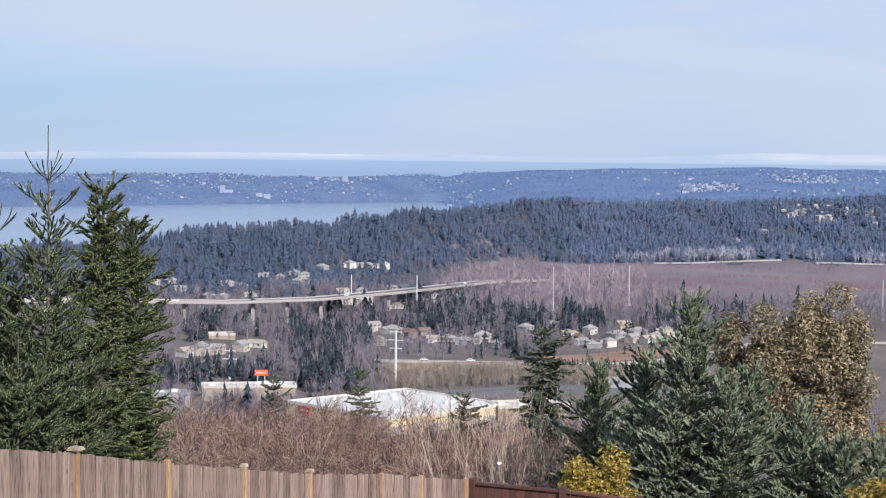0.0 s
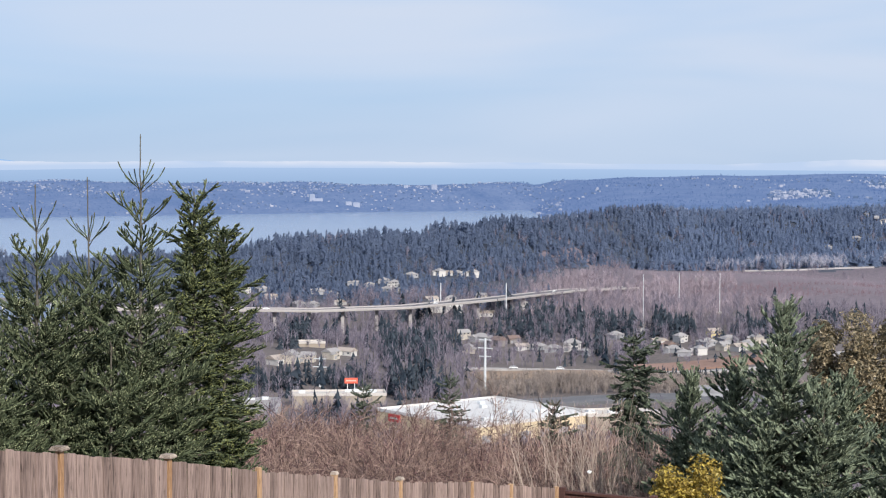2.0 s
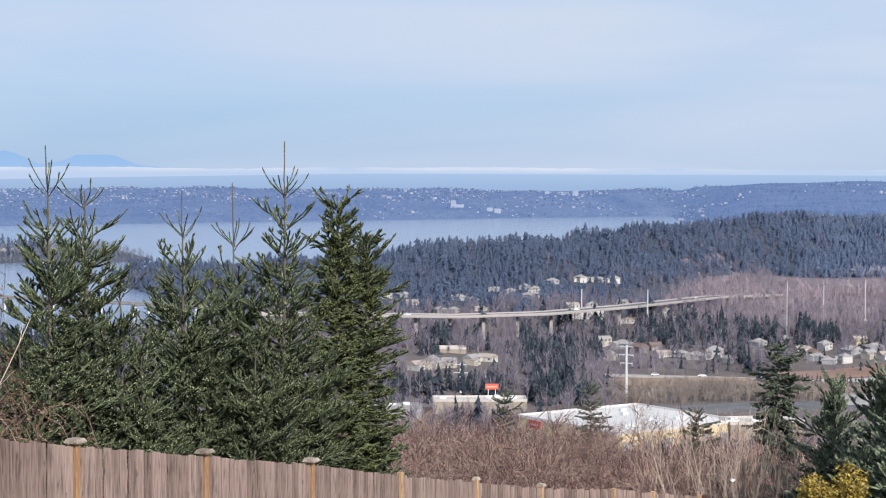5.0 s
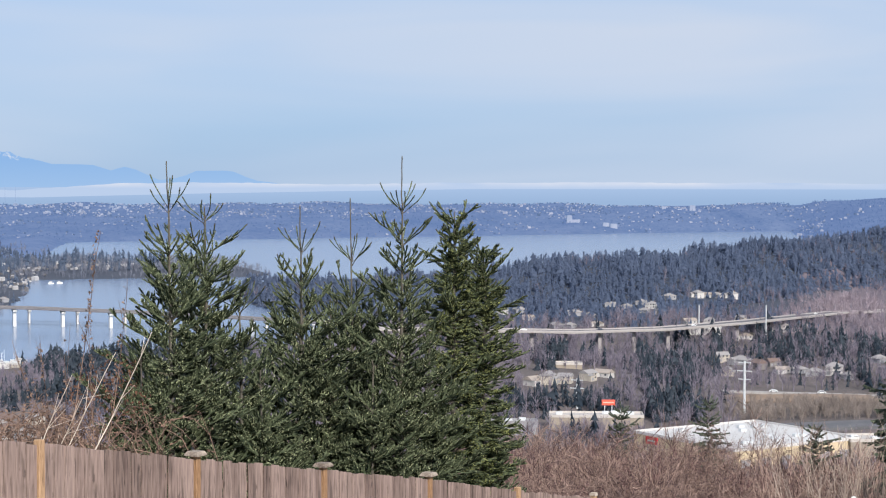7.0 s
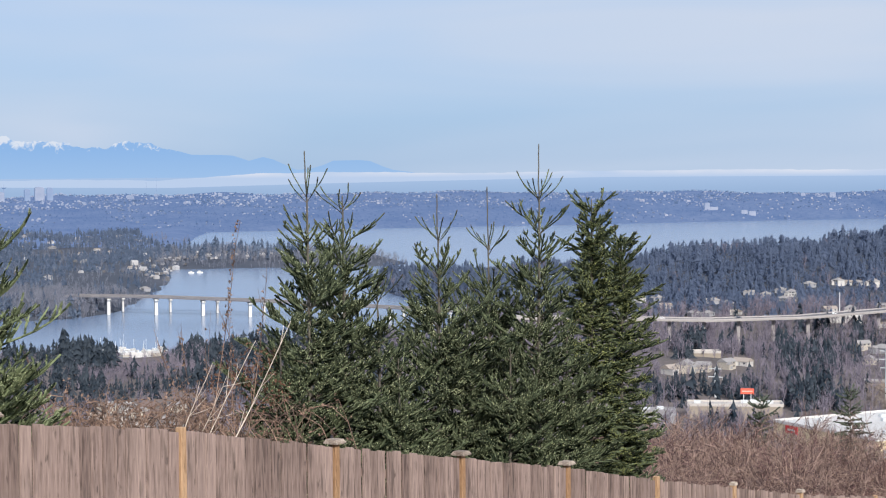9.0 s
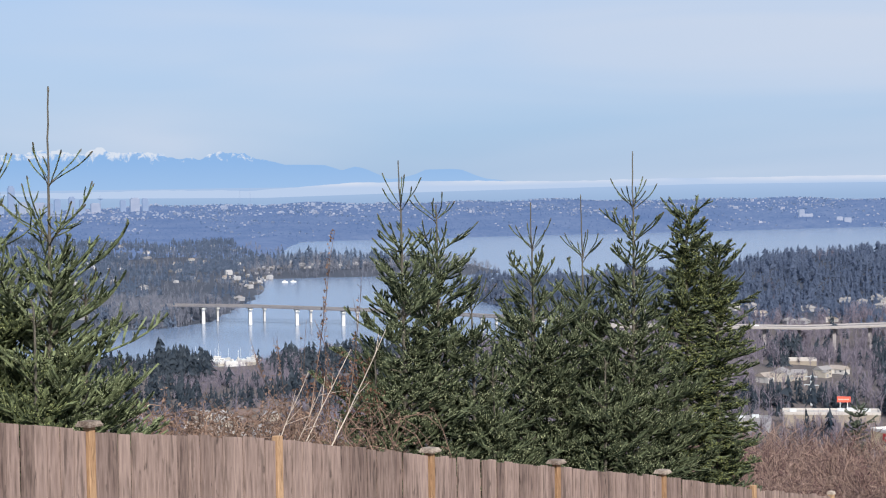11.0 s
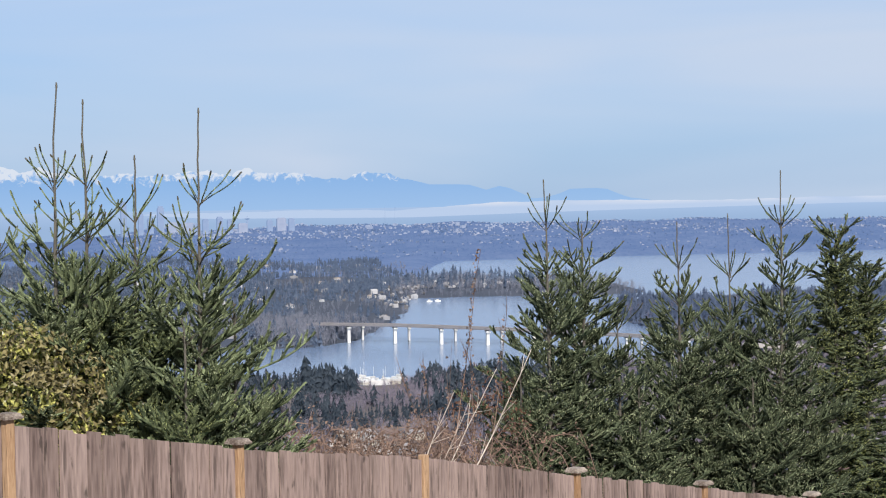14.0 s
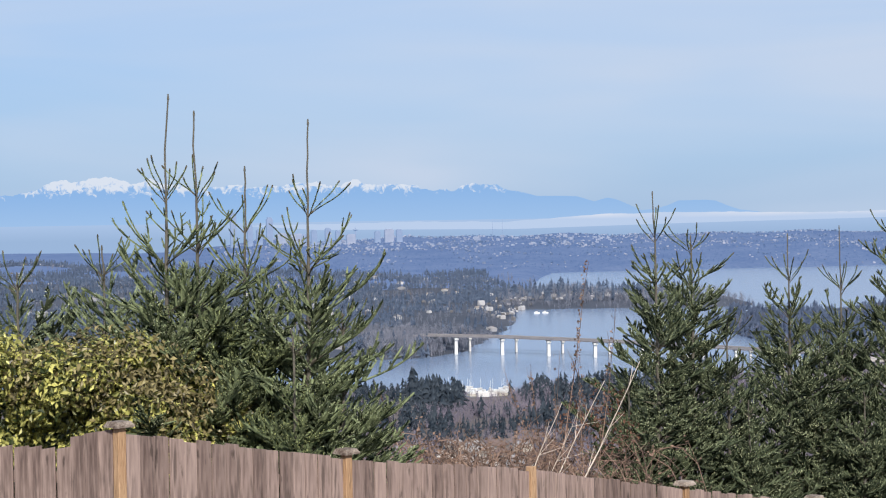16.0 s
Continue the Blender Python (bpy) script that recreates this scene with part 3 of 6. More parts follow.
def fir_arrays(h, spread, seed, leader=0.8, from_z=0.2, whorl=0.38, needle=0.034, width=0.0090, dense=85, power=0.85, sleeve=0.0170, stride=0.066, arms=(6, 8),
               fill=12, lift=0.0, side=0.42, tufts=0.34, fine=0.15, rise=(5, 24, 38, 46), tip=4.5, ragged=0.0, clear=None, airy=0.87):
    """A young fir: whorls of limbs, flat sprays of side shoots on them, twiglets on those, and needles on all."""
    g = np.random.RandomState(seed)
    crown_top = h - leader
    rows = []
    z = crown_top
    while z > h * from_z:
        q = z / crown_top
        reach = spread * max(0.0, 1 - q) ** power + 0.48
        qs = q * airy
        turn, k = g.uniform(0, 6.3), (g.randint(*arms) if qs < 0.78 else g.randint(6, 10))
        for b_ in range(k):
            rows.append((z + g.uniform(-0.05, 0.05), turn + 2 * np.pi * b_ / k + g.uniform(-0.3, 0.3), reach * g.uniform(0.58 - ragged, 1.15 + ragged), q))
        step = whorl * g.uniform(0.8, 1.2) * (1.5 if qs > 0.8 else 1.0)
        if qs < 0.84:
            for b_ in range(fill if qs < 0.72 else fill // 3):
                rows.append((z - step * g.uniform(0.2, 0.8), g.uniform(0, 6.3), reach * g.uniform(0.22, 0.85), q))
        z -= step
    z, a, ln, q = np.array(rows).T
    e = np.radians(np.interp(q, [0, 0.5, 0.8, 1], rise) + lift + g.normal(0, 6, len(z)))
    if clear:
        towards = (np.cos(a) * clear[0] + np.sin(a) * clear[1]) * np.cos(e)
        ln = np.where(towards > 0.05, np.minimum(ln, clear[2] / np.maximum(towards, 0.05)), ln)
    K = 9
    bend = g.uniform(-0.04, 0.04, 2)
    pts = np.empty((len(z), K + 1, 3))
    pts[:, 0] = np.column_stack([bend[0] * z * 0.3, bend[1] * z * 0.3, z])
    yaw = a.copy()
    for k in range(K):
        way = np.column_stack([np.cos(yaw) * np.cos(e), np.sin(yaw) * np.cos(e), np.sin(e)])
        pts[:, k + 1] = pts[:, k] + way * (ln / K)[:, None]
        e = e + np.radians(g.normal(-1.0 if k < 4 else tip, 2.0, len(e)))
        yaw = yaw + np.radians(g.normal(0, 5, len(e)))
    rad = (0.0035 + 0.006 * ln)[:, None] * np.linspace(1, 0.35, K + 1)[None]
    S = [(pts[:, :-1].reshape(-1, 3), pts[:, 1:].reshape(-1, 3), rad[:, :-1].ravel(), rad[:, 1:].ravel(), (np.linspace(0, 1, K)[None] > 0.18 * np.ones((len(z), 1))).ravel() * 1.0, np.repeat(q, K))]
    # side shoots in the plane of each limb
    cnt = np.maximum(np.where(q * airy > 0.80, 0, 2), (ln / stride * np.interp(q * airy, [0.68, 0.80, 0.87], [1.0, 0.5, 0.10])).astype(int))
    i = np.repeat(np.arange(len(z)), cnt)
    u = g.uniform(0.10, 0.99, len(i))
    s = np.minimum((u * K).astype(int), K - 1)
    f = (u * K - s)[:, None]
    base = pts[i, s] * (1 - f) + pts[i, s + 1] * f
    way = unit(pts[i, s + 1] - pts[i, s])
    lat = unit(np.column_stack([-way[:, 1], way[:, 0], np.zeros(len(i))]))
    sd = np.where(g.uniform(0, 1, len(i)) < 0.5, -1, 1)[:, None]
    ang = np.radians(g.uniform(30, 58, len(i)))[:, None]
    lat = unit(lat + np.cross(way, lat) * (np.tan(np.radians(g.normal(0, 22, len(z))))[i] * sd[:, 0])[:, None])
    sw = unit(way * np.cos(ang) + lat * sd * np.sin(ang) + np.column_stack([np.zeros((len(i), 2)), g.normal(tufts, 0.2, len(i))]))
    sl = np.minimum(side, 0.06 + ln[i] * (1 - u) * 0.5) * g.uniform(0.55, 1.1, len(i))
    mid = base + sw * (sl * 0.5)[:, None]
    end = mid + unit(sw + 0.3 * way + np.array([0, 0, 0.05 * tip])) * (sl * 0.5)[:, None]
    one = np.ones(len(i))
    S += [(base, mid, 0.003 * one, 0.0025 * one, one, q[i]), (mid, end, 0.0025 * one, 0.001 * one, one, q[i])]
    # twiglets on the longer shoots
    k2 = (sl / fine).astype(int) * (sl > 0.10)
    j = np.repeat(np.arange(len(i)), k2)
    v_ = g.uniform(0.15, 0.95, len(j))[:, None]
    b3 = base[j] * (1 - v_) + end[j] * v_
    l3 = unit(np.cross(sw[j], np.tile([[0, 0, 1.0]], (len(j), 1))))
    w3 = unit(sw[j] * 0.75 + l3 * np.where(g.uniform(0, 1, len(j)) < 0.5, -1, 1)[:, None] * 0.7 + np.column_stack([np.zeros((len(j), 2)), g.normal(tufts * 0.7, 0.2, len(j))]))
    one = np.ones(len(j))
    S.append((b3, b3 + w3 * g.uniform(0.035, 0.10, len(j))[:, None], 0.002 * one, 0.001 * one, one, q[i][j]))
    P0, P1, R0, R1, D, Q = (np.concatenate(c) for c in zip(*S))
    stout = R0 > 0.0048
    buds = pts[q > 0.85, -1]
    way_b = unit(pts[q > 0.85, -1] - pts[q > 0.85, -2])
    nb = np.ones(len(buds))
    wood = joined(tubes(P0[stout], P1[stout], R0[stout], R1[stout]), tubes(buds, buds + way_b * 0.03, 0.010 * nb, 0.006 * nb, 4))
    seg = np.linalg.norm(P1 - P0, axis=1)
    idx = np.repeat(np.arange(len(P0)), (seg * dense * D + g.uniform(0, 1, len(P0))).astype(int))
    t = g.uniform(0, 1, len(idx))[:, None]
    nd = blades(P0[idx] * (1 - t) + P1[idx] * t, unit(P1 - P0)[idx], needle * g.uniform(0.7, 1.2, len(idx)) * np.interp(Q[idx] * airy, [0.62, 0.80, 0.88], [1.0, 0.92, 0.8]), np.full(len(idx), width), g)
    # sleeves round the shoots; their colour stands in for shade between needles
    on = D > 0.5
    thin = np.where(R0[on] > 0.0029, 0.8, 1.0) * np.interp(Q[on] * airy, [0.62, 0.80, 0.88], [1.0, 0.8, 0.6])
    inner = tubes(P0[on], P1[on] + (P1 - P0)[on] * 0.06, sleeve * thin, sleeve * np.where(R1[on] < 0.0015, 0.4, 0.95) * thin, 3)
    # trunk and leader in one tapered line, with short needles on the leader
    tz = np.concatenate([np.linspace(0, 1, 14) * crown_top, crown_top + np.linspace(0.15, 1, 6) * leader])
    wob = np.cumsum(g.normal(0, 0.006, (len(tz), 2)), 0) * np.linspace(0, 1, len(tz))[:, None]
    tp = np.column_stack([bend[0] * tz * 0.3 + wob[:, 0], bend[1] * tz * 0.3 + wob[:, 1], tz])
    tr = np.interp(tz, [0, crown_top, crown_top + 0.1, h], [0.006 * h + 0.015, 0.011, 0.010, 0.0075])
    trunk = joined(tubes(tp[:-1], tp[1:], tr[:-1], tr[1:], 7), tubes(tp[-1:], tp[-1:] + [[0, 0, 0.05]], np.array([0.012]), np.array([0.006]), 6))
    li = g.randint(13, len(tz) - 1, int(leader * 110))
    lt = g.uniform(0, 1, len(li))[:, None]
    lb = tp[li] * (1 - lt) + tp[li + 1] * lt
    ld = blades(lb, np.tile([[0, 0, 1.0]], (len(li), 1)), 0.016 * np.ones(len(li)), np.full(len(li), 0.004), g, 1.6)
    shift = np.array([tp[-1, 0], tp[-1, 1], 0.0])
    return tuple((v_ - shift, f_) for v_, f_ in (trunk, wood, joined(nd, ld), inner))


def ground_at(x, y):
    return float(ground(np.array([x]), np.array([y]))[0])


def fir(x, y, top, spread, seed, mat_=None, label="", group="", name="fir_tree", core=None, **kw):
    base = ground_at(x, y) - 0.05
    gap = ((x - FENCE_V[0]) * -0.852 + (y - FENCE_V[1]) * 0.524) - 0.22
    trunk, wood, nd, inner = fir_arrays(top - base, spread, seed, clear=(0.852, -0.524, gap) if 0.2 < gap < 3 else None, **kw)
    e = new(name)
    e.location = (x, y, base)
    put("trunk", mesh_of("trunk", *trunk, True), M_LEADER, e)
    tagged(put("branchwork", mesh_of("branchwork", *wood), M_SHOOT, e), kind="stuff")
    put("foliage", mesh_of("foliage", *nd), mat_ or M_NEEDLE, e)
    put("inner_foliage", mesh_of("inner_foliage", *inner), core or M_NEEDLE_INNER, e, "needle sleeves along the shoots, mostly darkened as inner shade")
    return tagged(e, label, "fir tree", group)


def bare_arrays(h, seed, levels=4, split=4, spread=35, thick=0.02, fan=0.75, min_r=0.0025, sides=3, tips=0):
    """A leafless shrub or tree of forking stems; the last twigs are thin blades."""
    g = np.random.RandomState(seed)
    P0, P1, R0, R1 = [], [], [], []

    def grow(p, way, ln, r, lv):
        for k in range(2):
            way = unit(way + g.normal(0, 0.16, 3) + [0, 0, 0.04])
            q_ = p + way * ln / 2
            P0.append(p), P1.append(q_), R0.append(max(r, min_r)), R1.append(max(r * 0.75, min_r))
            p, r = q_, r * 0.75
            if lv > 0:
                for c in range(split if k else max(1, split - 2)):
                    s = g.normal(size=3)
                    s = unit(s - (s @ way) * way)
                    w2 = unit(way + s * np.tan(radians(spread * g.uniform(0.6, 1.3))))
                    grow(p, w2, ln * fan * g.uniform(0.5, 1.1), r * 0.65, lv - 1)
    grow(np.zeros(3), np.array([0, 0, 1.0]), h * 0.42, thick, levels)
    P0, P1, R0, R1 = map(np.array, (P0, P1, R0, R1))
    out = tubes(P0, P1, R0, R1, sides)
    if tips:
        far = np.where(R0 < np.median(R0) * 1.2)[0]
        idx = np.repeat(far, tips)
        t = g.uniform(0, 1, len(idx))[:, None]
        base = P0[idx] * (1 - t) + P1[idx] * t
        out = joined(out, blades(base, unit(P1 - P0)[idx], h * g.uniform(0.05, 0.15, len(idx)), np.full(len(idx), min_r * 1.15), g, 1.3))
    return out


def scatter(shapes, x, y, z, size, g, squash=0.2):
    """Many turned and scaled copies of a few shapes, in one mesh."""
    out = []
    pick = g.randint(0, len(shapes), len(x))
    for s, (v, f) in enumerate(shapes):
        m = np.where(pick == s)[0]
        if not len(m):
            continue
        a = g.uniform(0, 2 * np.pi, len(m))
        c, s_ = np.cos(a), np.sin(a)
        sc = size[m]
        w = sc * g.uniform(1 - squash, 1 + squash, len(m))
        vx = (v[:, 0][None] * c[:, None] - v[:, 1][None] * s_[:, None]) * w[:, None] + x[m][:, None]
        vy = (v[:, 0][None] * s_[:, None] + v[:, 1][None] * c[:, None]) * w[:, None] + y[m][:, None]
        vz = v[:, 2][None] * sc[:, None] + z[m][:, None]
        V = np.stack([vx, vy, vz], -1).reshape(-1, 3)
        F = (f[None] + (np.arange(len(m)) * len(v))[:, None, None]).reshape(-1, 3)
        out.append((V, F))
    return joined(*out)


def conifer_shape(seed, tiers=6, sides=4, radius=0.2):
    """A far conifer of height 1: a trunk and ragged, uneven tiers of drooping boughs."""
    g = np.random.RandomState(seed)
    sets = [tubes(np.array([[0, 0, 0.0]]), np.array([[0, 0, 0.5]]), np.array([0.02]), np.array([0.012]))]
    lean = g.uniform(-0.04, 0.04, 2)
    blunt = g.uniform(0.55, 0.95)
    for k in range(tiers):
        q = k / tiers
        z0 = 0.06 + 0.84 * q + g.uniform(-0.03, 0.03)
        rad = (radius * (1 - q) ** blunt + 0.018) * g.uniform(0.65, 1.25)
        off = lean * q + g.uniform(-0.25, 0.25, 2) * rad
        v = [(off[0] * 0.6, off[1] * 0.6, z0 + 1.0 / tiers + 0.07 * (1 - q))]
        turn = g.uniform(0, 3)
        for s in range(sides * 2):
            a = turn + np.pi * s / sides + g.uniform(-0.3, 0.3)
            rr = rad * (g.uniform(0.75, 1.45) if s % 2 == 0 else g.uniform(0.25, 0.6))
            v.append((np.cos(a) * rr + off[0], np.sin(a) * rr + off[1], z0 - (0.05 if s % 2 == 0 else -0.03) + g.uniform(-0.04, 0.04)))
        f = [(0, 1 + s, 1 + (s + 1) % (2 * sides)) for s in range(2 * sides)]
        sets.append((np.array(v), np.array(f)))
    return joined(*sets)


def bare_shape(seed, n_=42, wide=0.30):
    """A far leafless tree of height 1: a trunk, upward limbs and a haze of fine twigs, each a thin blade."""
    g = np.random.RandomState(seed)
    tr = tubes(np.array([[0, 0, 0.0]]), np.array([[0.02, 0, 0.7]]), np.array([0.018]), np.array([0.006]))
    z0 = g.uniform(0.18, 0.75, n_)
    a = g.uniform(0, 2 * np.pi, n_)
    out = wide * g.uniform(0.15, 1.0, n_) * np.sin(np.pi * (0.2 + 0.8 * (1 - z0)))
    base = np.column_stack([np.cos(a) * out * 0.5, np.sin(a) * out * 0.5, z0 + out * 0.3])
    way = unit(np.column_stack([np.cos(a) * 0.45, np.sin(a) * 0.45, np.ones(n_)]) + g.normal(0, 0.18, (n_, 3)))
    tw = blades(base, way, g.uniform(0.12, 0.32, n_), np.full(n_, 0.019), g, 2.2)
    m_ = n_ // 5
    limbs = blades(np.column_stack([np.zeros(m_), np.zeros(m_), z0[:m_] * 0.8]), way[:m_], g.uniform(0.3, 0.45, m_), np.full(m_, 0.020), g, 2.0)
    return joined(tr, tw, limbs)


def round_shape(seed, n_=16):
    """A far leafy or budding crown of height 1 made of small clumps."""
    g = np.random.RandomState(seed)
    d = unit(g.normal(size=(n_, 3)))
    c = d * (g.uniform(0.5, 1, n_) ** 0.4)[:, None] * [0.33, 0.33, 0.34] + [0, 0, 0.62]
    lv = leaves(c, d, g.uniform(0.22, 0.36, n_), g, 0.8)
    tr = tubes(np.array([[0, 0, 0.0]]), np.array([[0.0, 0, 0.55]]), np.array([0.025]), np.array([0.012]))
    return joined(tr, lv)

# ---- the cedar fence along the slope ----
FENCE_V = np.array([-6.04, 14.17])
FENCE_STEP = np.array([1.271, 2.066])
POST_TOPS = [-1.66, -2.12, -2.54, -2.95, -3.39, -3.83, -4.33, -4.79, -5.25, -5.69]


def post_xy(k):
    if k <= 8:
        return FENCE_V + k * FENCE_STEP
    return {9: np.array([5.65, 32.65]), 10: np.array([6.49, 33.38]), 11: np.array([7.51, 34.22])}[k]


def picket_mesh(h, seed, w=0.1375):
    g = random.Random(seed)
    bm = bmesh.new()
    vs = box(bm, -w / 2, w / 2, -0.009, 0.009, 0, h)
    for v_ in vs:
        if v_.co.z > h / 2:
            v_.co.z += g.uniform(-0.003, 0.003) - 0.177 * v_.co.x
            v_.co.x += g.uniform(-0.004, 0.004)
    bmesh.ops.bevel(bm, geom=bm.edges[:], offset=0.003, segments=1, affect="EDGES")
    me = bpy.data.meshes.new("picket")
    bm.to_mesh(me)
    bm.free()
    me.materials.append(M_PICKET)
    return me


PICKETS = [picket_mesh(1.78, s) for s in range(8)]


def panel(a, b_, za, zb, parent, mats=None, back=0.03):
    """Pickets and rails between two posts; za and zb are the heights of the picket tops."""
    g = random.Random(int(a[0] * 1000))
    d = b_ - a
    ln = float(np.hypot(*d))
    rz = math.atan2(d[1], d[0])
    k = max(2, round((ln - 0.09) / 0.1425))
    pitch = (ln - 0.09) / k
    for q in range(k):
        t = (0.045 + (q + 0.5) * pitch) / ln
        p = a + d * t
        ob = new("picket", g.choice(PICKETS))
        ob.parent = parent
        ob.location = (p[0], p[1], za + (zb - za) * t - 1.78 + g.gauss(0, 0.008))
        ob.rotation_euler = (radians(g.uniform(-0.5, 0.5)), radians(g.uniform(-0.22, 0.22)), rz + radians(g.uniform(-1.5, 1.5)))
        ob.scale = (pitch / 0.1425 * g.uniform(0.985, 1.012), 1, 1)
    nrm = np.array([-d[1], d[0]]) / ln * (1 if d[0] > 0 else -1)
    for drop in (0.25, 1.0, 1.6):
        bm = bmesh.new()
        box(bm, -ln / 2 + 0.04, ln / 2 - 0.04, -0.019, 0.019, -0.045, 0.045)
        r = put("rail", bm, M_PICKET, parent)
        mid = (a + b_) / 2 + nrm * 0.032
        r.location = (mid[0], mid[1], (za + zb) / 2 - drop)
        r.rotation_euler = (0, -math.atan2(zb - za, ln), rz)


def fence_post(p, top, parent, cap=0.1, mat_=None, w=0.078, depth=2.1):
    bm = bmesh.new()
    box(bm, -w / 2, w / 2, -w / 2, w / 2, -depth, 0)
    bmesh.ops.bevel(bm, geom=bm.edges[:], offset=0.006, segments=1, affect="EDGES")
    o = put("post", bm, mat_ or M_POST, parent)
    o.location = (p[0], p[1], top - (0.05 if cap else 0))
    o.rotation_euler = (0, 0, math.atan2(FENCE_STEP[1], FENCE_STEP[0]))
    if cap:
        bm = bmesh.new()
        box(bm, -cap, cap, -cap, cap, 0, 0.020)
        vs = box(bm, -cap * 0.94, cap * 0.94, -cap * 0.94, cap * 0.94, 0.020, 0.046)
        for v_ in vs:
            if v_.co.z > 0.04:
                v_.co.x *= 0.82
                v_.co.y *= 0.82
        c = put("post_cap", bm, M_CAP, o, "weathered wooden post cap")
    return o


fence = new("fence")
tagged(fence, "weathered grey-brown cedar fence with tan posts down a slope", "fence")
HAS_CAP = (True, True, False, True, True, True, True, True, True, False)
CAP_HALF = (0.088, 0.086, 0, 0.088, 0.088, 0.086, 0, 0.05, 0.06, 0)
for k in range(10):
    fence_post(post_xy(k), EYE + POST_TOPS[k] - (0.04 if k == 6 else 0), fence, CAP_HALF[k])
fence_post(post_xy(10), EYE - 5.88, fence, 0)
fence_post(post_xy(11), EYE - 6.10, fence, 0)
tops = [EYE + z - (0.09 if c else 0.02) for z, c in zip(POST_TOPS, HAS_CAP)] + [EYE - 5.92, EYE - 6.12]
tops[2] = EYE - 2.58
for k in range(11):
    panel(post_xy(k), post_xy(k + 1), tops[k], tops[k + 1], fence)
# beyond the corner post the fence turns off and steps down
turn = np.array([-0.97, 0.24])
side_fence = new("side_fence")
tagged(side_fence, "weathered cedar fence panel turning off at the corner post", "fence")
panel(FENCE_V + turn * 0.02, FENCE_V + turn * 0.54, EYE - 1.74, EYE - 1.80, side_fence)
for k in range(3):
    a_, b2 = FENCE_V + turn * (0.44 + 2.44 * k), FENCE_V + turn * (0.44 + 2.44 * (k + 1))
    panel(a_, b2, EYE - 1.89 - 0.04 * k, EYE - 1.95 - 0.04 * k, side_fence)
    fence_post(b2, EYE - 1.92 - 0.04 * k, side_fence)

# the neighbour's darker fence lower down
red_fence = new("stained_fence")
tagged(red_fence, "dark red-brown stained wooden fence below the cedar one", "fence")
RED = [(12.55, 35.6, -9.98), (15.3, 35.2, -10.18), (17.6, 35.0, -10.40), (20.0, 35.0, -10.9), (22.5, 35.2, -11.3), (25, 35.6, -11.6)]
for (a0, r0, e0), (a1, r1, e1) in zip(RED, RED[1:]):
    pa, pb = np.array(polar(a0, r0)), np.array(polar(a1, r1))
    za, zb = el(r0, e0), el(r1, e1)
    d = pb - pa
    ln = float(np.hypot(*d))
    rz = math.atan2(d[1], d[0])
    for q in range(int(ln / 0.145)):
        t = (q + 0.5) * 0.145 / ln
        bm = bmesh.new()
        box(bm, -0.069, 0.069, -0.009, 0.009, -1.7, -0.05)
        o = put("board", bm, M_REDFENCE, red_fence)
        o.location = (*(pa + d * t), za + (zb - za) * t + 0.0)
        o.rotation_euler = (0, 0, rz)
    bm = bmesh.new()
    box(bm, -ln / 2, ln / 2, -0.06, 0.06, -0.045, 0)
    o = put("top_rail", bm, M_REDFENCE, red_fence)
    o.location = (*(pa + pb) / 2, (za + zb) / 2 + 0.003)
    o.rotation_euler = (0, -math.atan2(zb - za, ln), rz)
    bm = bmesh.new()
    box(bm, -0.07, 0.07, -0.07, 0.07, -2.2, 0.06)
    bmesh.ops.bevel(bm, geom=bm.edges[:], offset=0.01, segments=1, affect="EDGES")
    o = put("post", bm, M_REDFENCE, red_fence)
    o.location = (*pa, za)
    o.rotation_euler = (0, 0, rz)

# ---- young firs behind the fence ----
FIRS = "row of young firs behind the fence"
FIR_LABEL = "young green fir with a long bare leader behind the fence"
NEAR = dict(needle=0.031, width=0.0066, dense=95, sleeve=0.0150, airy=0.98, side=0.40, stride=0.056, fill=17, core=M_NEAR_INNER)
fir(-3.15, 25.41, 130.13, 1.5, 1, label=FIR_LABEL, group=FIRS, leader=0.62, power=1.0)
fir(-2.72, 26.1, 129.52, 1.2, 2, label=FIR_LABEL, group=FIRS, leader=0.18, arms=(8, 10))
fir(-1.47, 27.0, 129.52, 2.1, 3, label=FIR_LABEL, group=FIRS, leader=0.62, power=1.0)
fir(-0.79, 28.0, 129.61, 1.5, 4, label=FIR_LABEL, group=FIRS, leader=0.9)
fir(-0.03, 27.4, 130.22, 1.45, 5, label=FIR_LABEL, group=FIRS, leader=0.75, power=1.05)
fir(0.75, 28.6, 129.40, 0.75, 6, M_NEEDLE_OLIVE, "dense olive-green young fir behind the fence", FIRS, leader=0.22, whorl=0.26, airy=0.74, power=0.95, side=0.24, stride=0.05, tufts=0.10,
    rise=(-8, 8, 28, 50), tip=1.5, fine=0.06, ragged=0.12)
fir(1.22, 28.9, 128.78, 0.22, 16, M_NEEDLE_OLIVE, "slim olive-green young fir behind the fence", FIRS, leader=0.15, whorl=0.26, airy=0.72, power=0.5, side=0.22, stride=0.05, tufts=0.10,
    rise=(-8, 8, 28, 50), tip=1.5, fine=0.06, ragged=0.12)
fir(1.40, 29.6, 126.60, 0.70, 7, M_NEEDLE_BLUE, "small blue-green fir sapling behind the fence", FIRS, leader=0.15)
fir(-2.25, 26.3, 128.35, 1.4, 15, label=FIR_LABEL, group=FIRS, leader=0.3)
fir(-1.05, 27.3, 127.95, 1.3, 20, label="low young fir behind the fence", group=FIRS, leader=0.15)
fir(-0.45, 26.9, 127.35, 1.1, 21, label="low young fir behind the fence", group=FIRS, leader=0.15)
